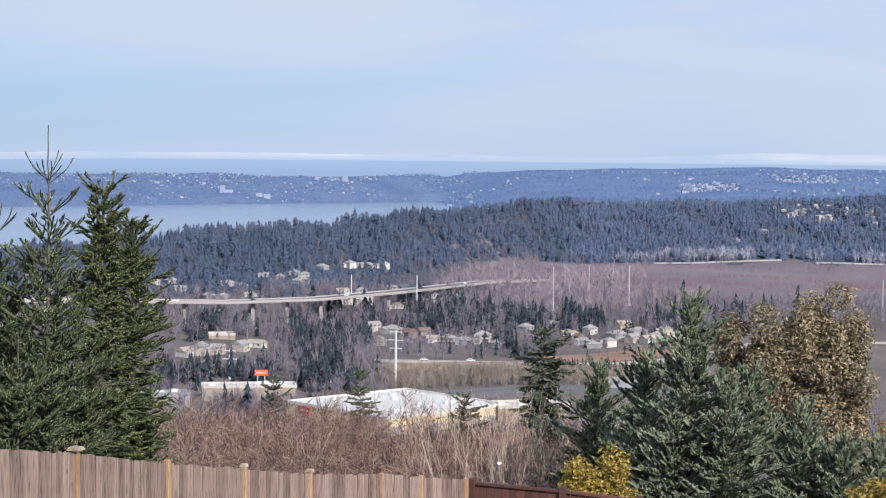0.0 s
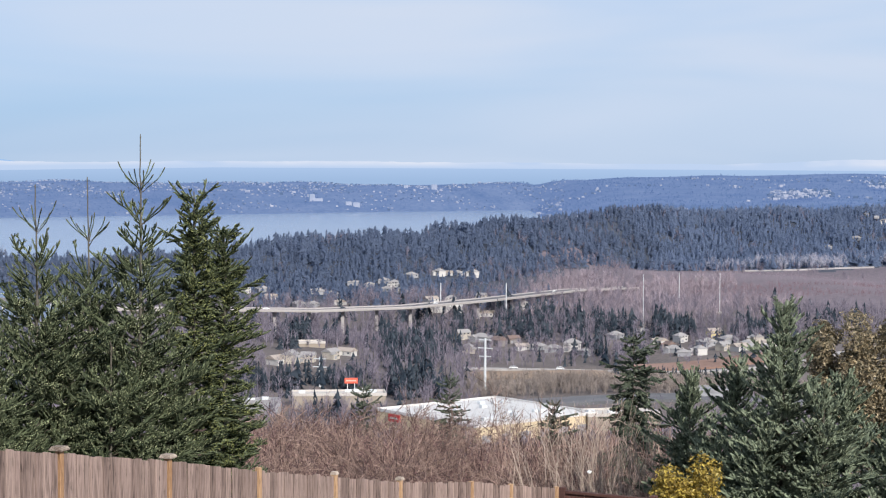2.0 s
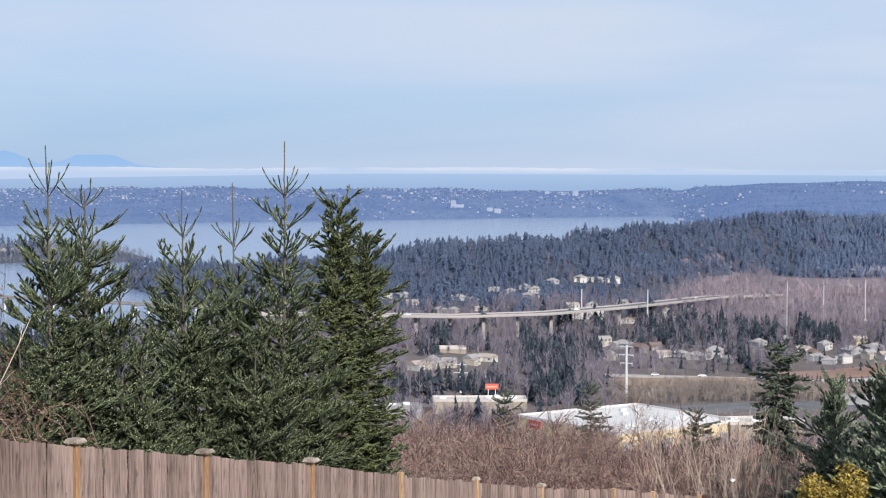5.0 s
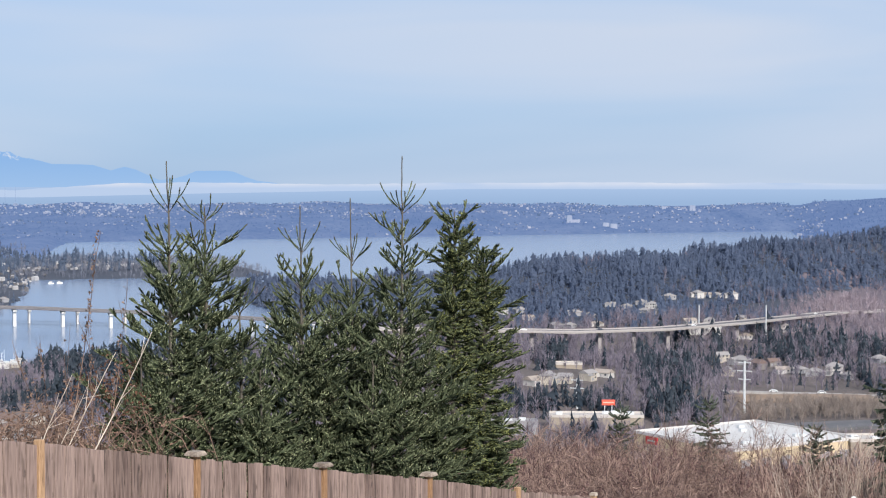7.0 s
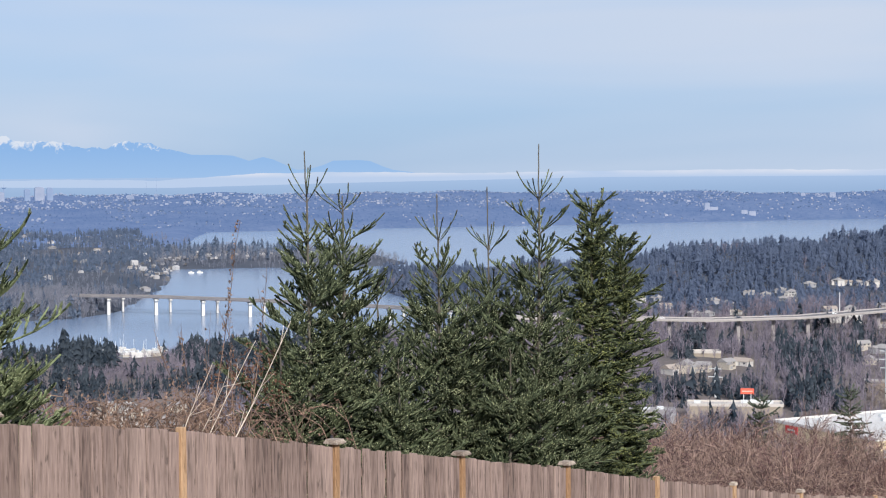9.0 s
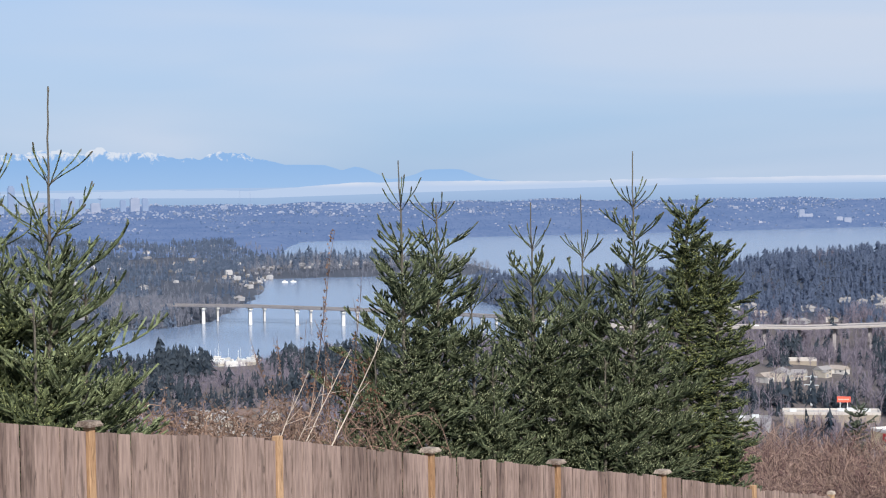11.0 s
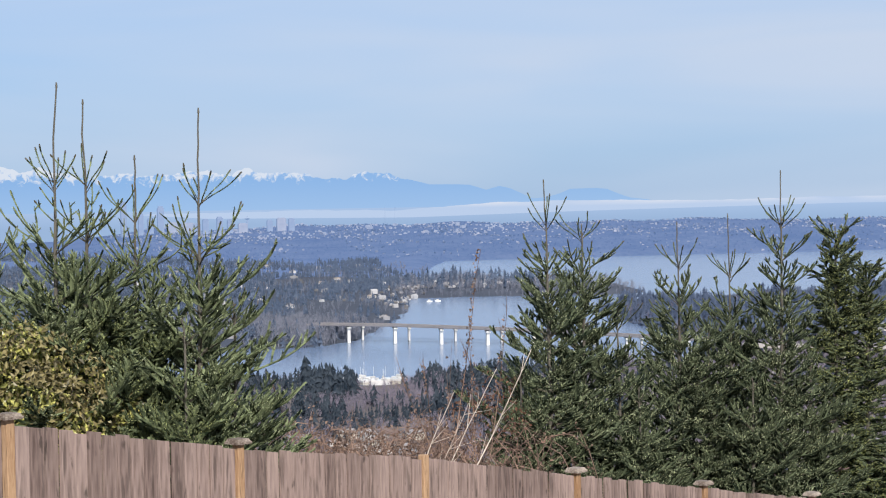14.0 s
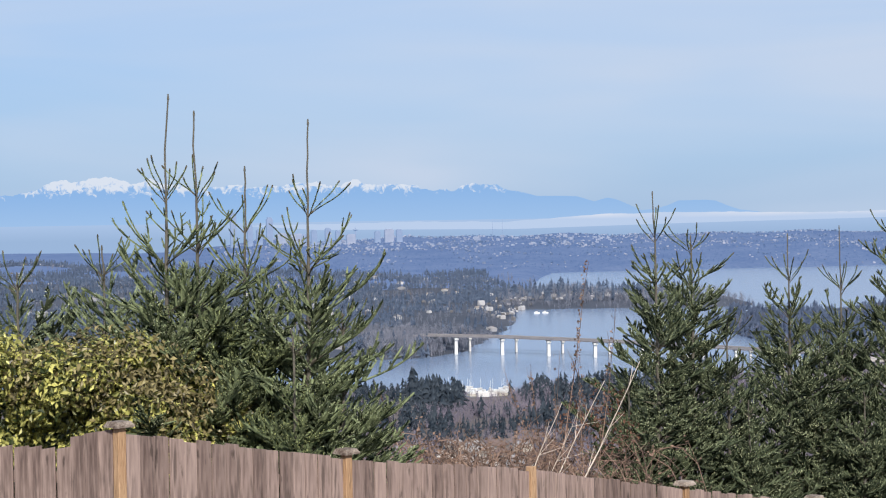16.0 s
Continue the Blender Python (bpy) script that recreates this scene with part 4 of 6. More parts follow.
fir(-1.95, 25.9, 127.30, 1.1, 22, label="low young fir behind the fence", group=FIRS, leader=0.15)
fir(0.35, 27.8, 127.6, 0.9, 23, label="low young fir behind the fence", group=FIRS, leader=0.15)
fir(-3.45, 25.1, 127.68, 1.1, 14, label="low young fir behind the fence", group=FIRS, leader=0.15)
fir(-5.41, 17.32, 130.80, 1.35, 8, label=FIR_LABEL, group=FIRS, leader=0.86, **NEAR)
fir(-6.59, 16.76, 131.04, 1.3, 9, label=FIR_LABEL, group=FIRS, leader=0.92, **NEAR)
fir(-6.41, 16.95, 130.89, 1.3, 10, M_NEEDLE_LIME, label=FIR_LABEL, group=FIRS, leader=0.80, **NEAR)
fir(-6.04, 17.3, 130.37, 1.25, 11, M_NEEDLE_LIME, label=FIR_LABEL, group=FIRS, leader=0.62, **NEAR)
fir(-7.78, 17.92, 129.62, 1.4, 12, label=FIR_LABEL, group=FIRS, leader=0.3, **NEAR)
# small fir added for a sunlit fan of boughs, lit by its colour
fir(-5.43, 16.75, 128.88, 0.85, 18, M_NEEDLE_LIME, "young fir painted sunlit green behind the fence", FIRS, leader=0.2, **NEAR)
fir(-5.20, 17.65, 128.95, 1.15, 19, label="dense dark green young fir behind the fence", group=FIRS, leader=0.15, **NEAR)
fir(-8.75, 18.0, 129.35, 1.7, 13, label=FIR_LABEL, group=FIRS, leader=0.15)
# the larger blue-green firs farther down
BIG = "stand of larger firs down the slope"
BIG_LABEL = "dense blue-green fir down the slope"
for k, (a, r, top, sp) in enumerate([(19.05, 39.0, -3.10, 2.2), (20.9, 41.0, -4.75, 1.9), (17.75, 40.8, -4.45, 1.9), (16.35, 43.0, -4.95, 1.5), (20.3, 38.5, -4.7, 1.8),
                                     (22.4, 39.5, -5.3, 2.0), (24.6, 40.5, -6.2, 2.2), (18.6, 38.6, -5.6, 1.8), (23.6, 38.8, -5.9, 1.8), (17.2, 39.5, -6.1, 1.6)]):
    px, py = polar(a, r)
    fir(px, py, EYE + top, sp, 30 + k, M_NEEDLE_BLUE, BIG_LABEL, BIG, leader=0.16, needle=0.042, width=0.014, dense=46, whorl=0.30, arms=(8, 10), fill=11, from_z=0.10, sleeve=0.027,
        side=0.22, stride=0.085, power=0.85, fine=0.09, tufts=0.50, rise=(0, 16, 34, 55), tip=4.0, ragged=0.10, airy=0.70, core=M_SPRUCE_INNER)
px, py = polar(14.63, 62)
fir(px, py, EYE - 5.70, 0.95, 40, M_NEEDLE_DARK, "thin ragged conifer standing alone on the slope", "", leader=0.35, needle=0.05, width=0.022, dense=30, whorl=0.28, arms=(6, 9), fill=7, sleeve=0.042,
    side=0.34, stride=0.08, power=0.42, fine=0.09, tufts=-0.30, rise=(-34, -26, -16, 25), ragged=0.35, airy=0.7, core=M_NEEDLE_DARK)


# ---- woods ----
g = np.random.RandomState(5)
CONIFERS = [conifer_shape(s, 6, 3, 0.23) for s in range(10)]
BROAD = [conifer_shape(s + 30, 5, 3, 0.30) for s in range(6)]
NARROW = [conifer_shape(s + 10, 7, 3, 0.16) for s in range(5)]
BARES = [bare_shape(s) for s in range(6)]
SCRUB = [bare_shape(s + 20, 24, 0.5) for s in range(4)]
ROUNDS = [round_shape(s) for s in range(5)]


# houses of the town by neighbourhood: bearing and distance
HOMES_WEST = [(3.91, 1064), (4.29, 1066), (4.83, 1070), (5.51, 1086), (5.98, 1112)]
HOMES_MID = [(9.46, 1266), (10.05, 1252), (10.56, 1230), (9.63, 1194), (11.24, 1210), (11.75, 1212), (12.2, 1200), (10.99, 1243)]
HOMES_ROW = [(14.04, 1266), (14.83, 1300), (13.2, 1186), (12.77, 1204), (15.65, 1206), (15.98, 1240), (16.07, 1176), (16.57, 1178), (17.41, 1226), (17.24, 1194), (17.74, 1190),
             (17.99, 1208), (18.24, 1222), (18.6, 1206), (15.39, 1230), (15.80, 1190), (16.75, 1215), (18.9, 1225)]
HOMES_FOOT = [(3.45, 1642), (4.54, 1536), (5.13, 1638), (5.55, 1618), (5.8, 1534), (6.14, 1706), (7.08, 1716), (7.41, 1692), (7.19, 1660), (7.91, 1746), (8.76, 1766), (9.0, 1772),
              (9.32, 1776), (9.78, 1778), (8.51, 1520), (9.11, 1512), (10.04, 1566), (10.21, 1412), (3.7, 1594), (2.94, 1628), (4.96, 1532), (6.65, 1692), (7.66, 1640), (11.23, 1484)]
HOMES_NORTH = [(22.04, 2428), (21.88, 2412), (22.21, 2448), (21.08, 2316), (20.26, 2260), (22.94, 2406), (22.7, 2388), (16.6, 1850), (24.2, 2420), (25.1, 2440)]
HOMES_SHORE = [(-12.38, 956), (-11.7, 952), (-11.88, 906), (-11.54, 928), (-12.0, 936), (-17.12, 1024), (-14.42, 954), (-13.2, 935), (-12.7, 912), (-11.2, 905), (-13.0, 960), (-16.4, 990), (-10.9, 948)]
HOMES_ISLE = [(-14.51, 2876), (-12.56, 3396), (-23.64, 2412), (-25.51, 2428), (-12.82, 2758), (-10.88, 2502), (-9.94, 2556), (-11.64, 2260), (-11.22, 2364), (-16.4, 1690), (-16.15, 1740), (-8.76, 2600),
              (-11.82, 1974), (-15.31, 3259), (-13.45, 3400), (-17.06, 2387), (-13.67, 2729), (-12.2, 2340), (-10.4, 2570), (-9.3, 2580)]
CLEARINGS = [(b_, q, 7.5, 70) for b_, q in HOMES_WEST + HOMES_MID + HOMES_ROW] + [(b_, q, 6.0, 30) for b_, q in HOMES_SHORE] + [(b_, q, 7.2, 62) for b_, q in HOMES_FOOT] + [(b_, q, 5.5, 42) for b_, q in HOMES_ISLE + HOMES_NORTH] + [(4.93, 1172, 12, 60), (8.94, 1440, 18, 60), (-12.0, 1316, 14, 120), (-11.6, 1316, 7, 90)]


def off_homes(a, r, u):
    """False for most places on a house's plot and in the open ground before it."""
    ok = np.ones(len(a), bool)
    for b_, q, half, reach in CLEARINGS:
        ok &= ~((np.abs(a - b_) * 0.01745 * r < half) & (r > q - reach) & (r < q + half) & (u > (0.20 if half > 7 else 0.25)))
    return ok


def plant(name, label, shapes, mat_, n_, az0, az1, r0, r1, size, keep=None, seed=0, soft=False):
    """A wood of n_ trees strewn evenly over a sector of the land."""
    g = np.random.RandomState(seed + 100)
    a = g.uniform(az0, az1, n_)
    r = np.sqrt(g.uniform(r0 * r0, r1 * r1, n_))
    x, y = polar(a, r)
    ok = (from_shore(x, y) > 8) & off_homes(a, r, np.random.RandomState(seed + 900).uniform(0, 1, n_))
    if keep is not None:
        ok &= keep(a, r, g.uniform(0, 1, n_))
    x, y = x[ok], y[ok]
    z = ground(x, y) - 0.4
    s = size[0] + (size[1] - size[0]) * g.uniform(0, 1, len(x)) ** 1.6
    if soft:
        s = s * (1 + 0.28 * wobble(x, y, 85, seed + 5))
    ob = put(name, mesh_of(name, *scatter(shapes, x, y, z, s, g), soft), mat_)
    return tagged(ob, label, "woods", kind="stuff")


def open_land(a, r):
    """False where roofs, roads and fields keep the valley clear."""
    x, y = polar(a, r)
    shops = np.zeros(np.shape(a), bool)
    for b_, q, reach in ((10.2, 840, 66), (5.75, 915, 32), (3.15, 890, 18), (14.15, 840, 28), (16.9, 940, 18)):
        sx, sy = polar(b_, q)
        shops |= np.hypot(x - sx, y - sy) < reach
    fields = (a > 10.0) & (a < 25.5) & (r > 862) & (r < np.interp(a, [10, 14.5, 19, 25.5], [1080, 1135, 1190, 1330]))
    lot = (a > 9.8) & (a < 20) & (np.abs(r - 955) < 14)
    road = (a > 9.5) & (a < 25) & (np.abs(r - np.interp(a, [9.5, 13.5, 15.2, 18.8, 25], [1060, 1075, 1100, 1150, 1290])) < 16)
    rows = (a > 14.5) & (a < 18.6) & (r > 1122) & (r < 1172)
    homes = (a > 3.4) & (a < 6.3) & (r > 1070) & (r < 1130)
    west = (a > -13.4) & (a < -10.6) & (r > 780) & (r < 945)
    return ~(shops | lot | road | rows | homes | fields | west)


def crest(a):
    return np.interp(a, [-6, -2.6, 3, 7.6, 12.6, 15, 20, 26], [2105, 1950, 1900, 2000, 2200, 2420, 2480, 2550])


def base_r(a):
    return np.interp(a, [-6, 3, 8, 13, 14.5, 30], [1500, 1560, 1580, 1950, 2070, 2140])


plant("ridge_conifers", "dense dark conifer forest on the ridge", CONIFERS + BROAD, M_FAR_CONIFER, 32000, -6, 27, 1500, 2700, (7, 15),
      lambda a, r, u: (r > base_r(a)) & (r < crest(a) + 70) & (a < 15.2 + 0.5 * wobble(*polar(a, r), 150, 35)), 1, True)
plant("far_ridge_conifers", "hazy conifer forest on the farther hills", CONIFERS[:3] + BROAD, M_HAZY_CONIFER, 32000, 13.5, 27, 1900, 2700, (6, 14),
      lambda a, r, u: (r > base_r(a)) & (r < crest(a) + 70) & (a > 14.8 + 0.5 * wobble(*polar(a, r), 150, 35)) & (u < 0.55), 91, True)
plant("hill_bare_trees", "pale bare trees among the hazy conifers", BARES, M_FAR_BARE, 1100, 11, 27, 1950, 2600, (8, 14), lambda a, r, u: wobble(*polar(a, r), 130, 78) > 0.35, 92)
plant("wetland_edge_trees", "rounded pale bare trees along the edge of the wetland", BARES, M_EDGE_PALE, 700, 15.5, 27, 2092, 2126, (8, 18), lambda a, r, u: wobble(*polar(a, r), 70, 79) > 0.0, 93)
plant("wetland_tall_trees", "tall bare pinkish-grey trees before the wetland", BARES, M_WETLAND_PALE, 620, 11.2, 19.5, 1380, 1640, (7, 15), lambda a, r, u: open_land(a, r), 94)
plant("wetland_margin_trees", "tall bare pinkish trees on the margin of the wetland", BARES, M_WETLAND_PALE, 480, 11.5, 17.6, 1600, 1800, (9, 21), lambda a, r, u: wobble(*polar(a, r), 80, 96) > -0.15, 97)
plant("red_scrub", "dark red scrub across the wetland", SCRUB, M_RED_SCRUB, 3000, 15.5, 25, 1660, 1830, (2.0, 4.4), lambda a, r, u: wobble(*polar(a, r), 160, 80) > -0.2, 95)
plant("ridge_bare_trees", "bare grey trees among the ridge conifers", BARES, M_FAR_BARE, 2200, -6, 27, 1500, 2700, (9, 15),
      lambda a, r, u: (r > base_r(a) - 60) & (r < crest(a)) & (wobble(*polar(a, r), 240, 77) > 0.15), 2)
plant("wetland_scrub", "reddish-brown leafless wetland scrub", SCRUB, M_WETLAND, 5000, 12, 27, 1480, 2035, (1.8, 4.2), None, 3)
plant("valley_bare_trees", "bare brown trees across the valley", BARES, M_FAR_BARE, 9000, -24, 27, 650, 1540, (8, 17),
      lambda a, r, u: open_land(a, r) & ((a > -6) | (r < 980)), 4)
plant("valley_conifers", "dark conifers scattered through the valley", CONIFERS + NARROW, M_TOWN_CONIFER, 4200, -20, 27, 700, 1540, (9, 19),
      lambda a, r, u: (wobble(*polar(a, r), 160, 21) > np.interp(a, [8, 12], [0.3, 0.75])) & open_land(a, r) & ((r > 1000) | (u < 0.35)) & ((a > -5) | (r < 900)), 5, True)
plant("upper_bare_trees", "bare grey trees at the foot of the ridge", BARES, M_FAR_BARE, 1600, -3, 14.5, 1500, 2060, (8, 15), lambda a, r, u: r < base_r(a) + 40, 44)
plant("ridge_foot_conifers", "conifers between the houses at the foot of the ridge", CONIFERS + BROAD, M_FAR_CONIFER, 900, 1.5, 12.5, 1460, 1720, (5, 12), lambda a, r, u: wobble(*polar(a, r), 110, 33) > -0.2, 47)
plant("shore_conifers", "conifers along the near lake shore", CONIFERS + BROAD + BROAD, M_TOWN_CONIFER, 1300, -24, -2, 1150, 1318, (6, 13), lambda a, r, u: (a < -13.7) | (a > -11.0) | (u < np.where((a > -12.6) & (a < -11.2), 0.16, 0.4)), 6)
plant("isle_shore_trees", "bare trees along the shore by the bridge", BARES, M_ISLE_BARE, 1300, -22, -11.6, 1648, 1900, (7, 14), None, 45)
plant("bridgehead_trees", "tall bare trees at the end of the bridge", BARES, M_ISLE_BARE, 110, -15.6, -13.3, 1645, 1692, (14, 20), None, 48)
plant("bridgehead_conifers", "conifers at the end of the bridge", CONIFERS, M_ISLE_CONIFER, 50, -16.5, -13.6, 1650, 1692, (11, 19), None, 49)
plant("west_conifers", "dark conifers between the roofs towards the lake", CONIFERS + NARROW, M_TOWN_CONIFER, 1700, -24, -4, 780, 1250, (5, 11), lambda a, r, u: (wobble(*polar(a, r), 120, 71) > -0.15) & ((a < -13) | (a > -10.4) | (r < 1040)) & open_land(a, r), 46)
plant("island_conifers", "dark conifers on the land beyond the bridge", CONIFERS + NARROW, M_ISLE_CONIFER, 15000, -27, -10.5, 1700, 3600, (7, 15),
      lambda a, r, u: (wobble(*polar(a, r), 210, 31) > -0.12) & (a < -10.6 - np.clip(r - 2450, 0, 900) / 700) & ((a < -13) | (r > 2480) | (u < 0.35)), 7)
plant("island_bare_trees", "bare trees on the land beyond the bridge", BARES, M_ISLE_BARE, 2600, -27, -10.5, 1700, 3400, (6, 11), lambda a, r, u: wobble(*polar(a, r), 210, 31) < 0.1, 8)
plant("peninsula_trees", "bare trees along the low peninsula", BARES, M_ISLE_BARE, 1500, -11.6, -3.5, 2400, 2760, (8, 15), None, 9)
plant("peninsula_conifers", "row of conifers on the low peninsula", CONIFERS, M_ISLE_CONIFER, 300, -11.6, -5.5, 2480, 2740, (12, 24), lambda a, r, u: (a < -7) | (u < 0.2), 10)
for k, (a0, a1, r0, r1, n_, s0, s1) in enumerate([(6.9, 8.9, 1085, 1290, 190, 8, 17), (4.0, 4.9, 1180, 1270, 55, 10, 18), (10.4, 14.4, 1300, 1440, 170, 8, 17), (15.2, 16.4, 1265, 1330, 70, 10, 18), (17.6, 18.6, 1265, 1330, 60, 9, 16),
                                                 (3.0, 6.6, 985, 1040, 150, 5, 9), (13.4, 15.2, 1250, 1340, 70, 9, 16), (8.9, 9.6, 1170, 1280, 36, 9, 17), (14, 19.5, 1052, 1068, 150, 3, 6.5),
                                                 (12.8, 13.8, 1160, 1230, 30, 8, 14), (3.95, 4.6, 1130, 1150, 22, 9, 15), (7.3, 8.9, 945, 990, 85, 9, 17), (2.8, 4.4, 950, 1000, 60, 7, 13), (5.4, 6.5, 968, 1010, 40, 6, 11), (17, 21, 1215, 1260, 40, 7, 12)]):
    plant("conifer_grove", "grove of dark conifers in the valley", CONIFERS + NARROW, M_TOWN_CONIFER, n_, a0, a1, r0, r1, (s0, s1), None, 200 + k, True)
# haze over these woods is a blue emission of the trees
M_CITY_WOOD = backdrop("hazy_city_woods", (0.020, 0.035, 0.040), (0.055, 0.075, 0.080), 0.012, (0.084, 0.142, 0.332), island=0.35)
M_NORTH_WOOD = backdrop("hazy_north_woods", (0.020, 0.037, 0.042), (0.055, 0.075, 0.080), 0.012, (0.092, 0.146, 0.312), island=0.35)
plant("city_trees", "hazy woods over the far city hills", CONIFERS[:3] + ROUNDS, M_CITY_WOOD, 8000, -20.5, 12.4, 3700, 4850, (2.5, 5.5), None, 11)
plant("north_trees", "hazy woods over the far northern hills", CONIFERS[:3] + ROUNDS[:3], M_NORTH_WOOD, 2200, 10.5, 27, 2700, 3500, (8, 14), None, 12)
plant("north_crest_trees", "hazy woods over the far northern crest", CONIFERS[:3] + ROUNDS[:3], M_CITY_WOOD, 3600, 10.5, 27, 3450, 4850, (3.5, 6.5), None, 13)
plant("viaduct_foot_trees", "bare trees growing below the viaduct", BARES, M_FAR_BARE, 420, 1, 9.5, 1190, 1285, (6, 12), None, 98)
plant("lakeside_grove", "broad dark conifers massed on the lake shore", BROAD + CONIFERS, M_TOWN_CONIFER, 130, -14.3, -12.75, 1130, 1290, (10, 19), None, 99, True)
plant("warehouse_trees", "bare trees before the warehouse", BARES, M_FAR_BARE, 60, 4.6, 7.2, 868, 890, (8, 13), None, 81)
plant("warehouse_conifers", "small dark conifers before the warehouse", CONIFERS, M_TOWN_CONIFER, 26, 4.9, 7.6, 872, 895, (6, 11), None, 82)
plant("annex_trees", "bare trees before the flat-roofed buildings", BARES, M_FAR_BARE, 70, 12.6, 18.2, 760, 800, (8, 12), None, 83)
plant("marina_scrub", "low bare scrub behind the marina", BARES, M_FAR_BARE, 1300, -13.8, -10.0, 1060, 1300, (3.5, 8), None, 84)
plant("field_scrub", "low bare scrub along the valley fields", BARES, M_FAR_BARE, 240, 10, 25.5, 870, 930, (2.5, 5), None, 85)
plant("garden_trees", "bare garden trees between the houses", BARES, M_FAR_BARE, 950, 9, 19.5, 1130, 1300, (4, 10), None, 86)
plant("garden_conifers", "dark conifers between the houses", CONIFERS, M_TOWN_CONIFER, 340, 9, 19.5, 1140, 1310, (3, 10), None, 87, True)
plant("west_bare_trees", "low bare trees between the roofs towards the lake", BARES, M_FAR_BARE, 1500, -24, -6, 980, 1310, (3.5, 8), lambda a, r, u: (a < -13) | (a > -10.4) | (r < 1120), 88)
plant("west_grove", "dark conifers massed below the marina", CONIFERS + NARROW, M_TOWN_CONIFER, 1100, -24, -4, 930, 1110, (7, 15), lambda a, r, u: (wobble(*polar(a, r), 90, 72) > -0.1) & open_land(a, r), 89, True)
plant("west_slope_trees", "bare brown trees on the slope towards the lake", BARES, M_FAR_BARE, 500, -24, -6, 600, 900, (8, 14), lambda a, r, u: open_land(a, r), 90)

# ---- houses ----
def house(name, w, d, h, roof_h, wall_mat, roof_mat, hip=False):
    """A small house with its gabled or hipped roof, windows and door; it faces -y."""
    e = new(name)
    put("wall", boxes((-w / 2, w / 2, -d / 2, d / 2, -1.5, h)), wall_mat, e)
    bm = bmesh.new()
    o = 0.5
    x, y = w / 2 + o, d / 2 + o
    ridge = x - y if hip and x > y else (x if not hip else 0.5)
    lo_ = [bm.verts.new(p) for p in ((-x, -y, h - 0.15), (x, -y, h - 0.15), (x, y, h - 0.15), (-x, y, h - 0.15))]
    up = [bm.verts.new(p) for p in ((-x, -y, h + 0.1), (x, -y, h + 0.1), (x, y, h + 0.1), (-x, y, h + 0.1))]
    r0, r1 = bm.verts.new((-ridge, 0, h + roof_h)), bm.verts.new((ridge, 0, h + roof_h))
    bm.faces.new(lo_[::-1])
    for k in range(4):
        bm.faces.new((lo_[k], lo_[(k + 1) % 4], up[(k + 1) % 4], up[k]))
    bm.faces.new((up[0], up[1], r1, r0)), bm.faces.new((up[2], up[3], r0, r1))
    bm.faces.new((up[1], up[2], r1)), bm.faces.new((up[3], up[0], r0))
    put("roof", bm, roof_mat, e)
    storeys = 2 if h > 4.5 else 1
    for s in range(storeys):
        for k in range(3):
            cx = (k - 1) * w * 0.3
            if s == 0 and k == 1:
                put("door", boxes((cx - 0.55, cx + 0.55, -d / 2 - 0.06, -d / 2 + 0.05, 0, 2.1)), M_WALL_C, e)
                continue
            put("window", boxes((cx - 0.8, cx + 0.8, -d / 2 - 0.05, -d / 2 + 0.05, 0.9 + 2.7 * s, 2.2 + 2.7 * s)), M_GLASS, e)
    gw, gh = w * 0.42, min(h, 3.4)
    gx = -w * 0.5 + gw * 0.42
    put("wing", boxes((gx - gw / 2, gx + gw / 2, -d / 2 - 3.2, -d / 2 - 0.02, -1.5, gh)), wall_mat, e)
    bm = bmesh.new()
    y0, y1, x0, x1 = -d / 2 - 3.6, -d / 2 + 0.4, gx - gw / 2 - 0.4, gx + gw / 2 + 0.4
    v = [bm.verts.new(p) for p in ((x0, y0, gh), (x1, y0, gh), (gx, y0, gh + gw * 0.32), (x0, y1, gh), (x1, y1, gh), (gx, y1, gh + gw * 0.32))]
    for q in ((0, 1, 2), (3, 5, 4), (0, 2, 5, 3), (1, 4, 5, 2), (0, 3, 4, 1)):
        bm.faces.new([v[k] for k in q])
    put("wing_roof", bm, roof_mat, e)
    put("garage_door", boxes((gx - 1.3, gx + 1.3, -d / 2 - 3.27, -d / 2 - 3.17, -0.2, 2.1)), M_WALL_C, e)
    put("chimney", boxes((w * 0.2, w * 0.2 + 0.7, d * 0.1, d * 0.1 + 0.7, h, h + roof_h + 0.6)), M_ROOF_C, e)
    return e


HOUSE_LABELS = ("cream two-storey house with a grey roof in the valley", "white single-storey house with a tan roof in the valley",
                "grey house with a low hipped roof in the valley", "white house with a grey roof in the valley", "yellow house with a tan roof in the valley", "brown house with a dark red roof among trees")
KINDS = [house("house", 12, 9, 5.0, 2.8, M_WALL_A, M_ROOF_A), house("house", 14, 9, 2.9, 2.7, M_WALL_B, M_ROOF_B),
         house("house", 14, 10, 3.0, 3.0, M_WALL_C, M_ROOF_A, True), house("house", 11, 9, 5.0, 2.9, M_WALL_B, M_ROOF_A, True),
         house("house", 11, 8, 5.4, 2.4, M_WALL_Y, M_ROOF_B), house("house", 12, 9, 4.2, 3.0, M_WALL_D, M_ROOF_C)]
for e, lb in zip(KINDS, HOUSE_LABELS):
    tagged(e, lb, "house", "houses of the town")
used = set()


def settle(kind, bearing, r, turn=0.0, lift=0.0, scale=1.0):
    x, y = polar(bearing, r)
    m = pose(x, y, ground_at(x, y) + lift, 0, 0, -bearing + turn) @ Matrix.Diagonal((scale, scale, scale, 1))
    if kind not in used:
        used.add(kind)
        KINDS[kind].matrix_basis = m
        return KINDS[kind]
    return copy_thing(KINDS[kind], m)


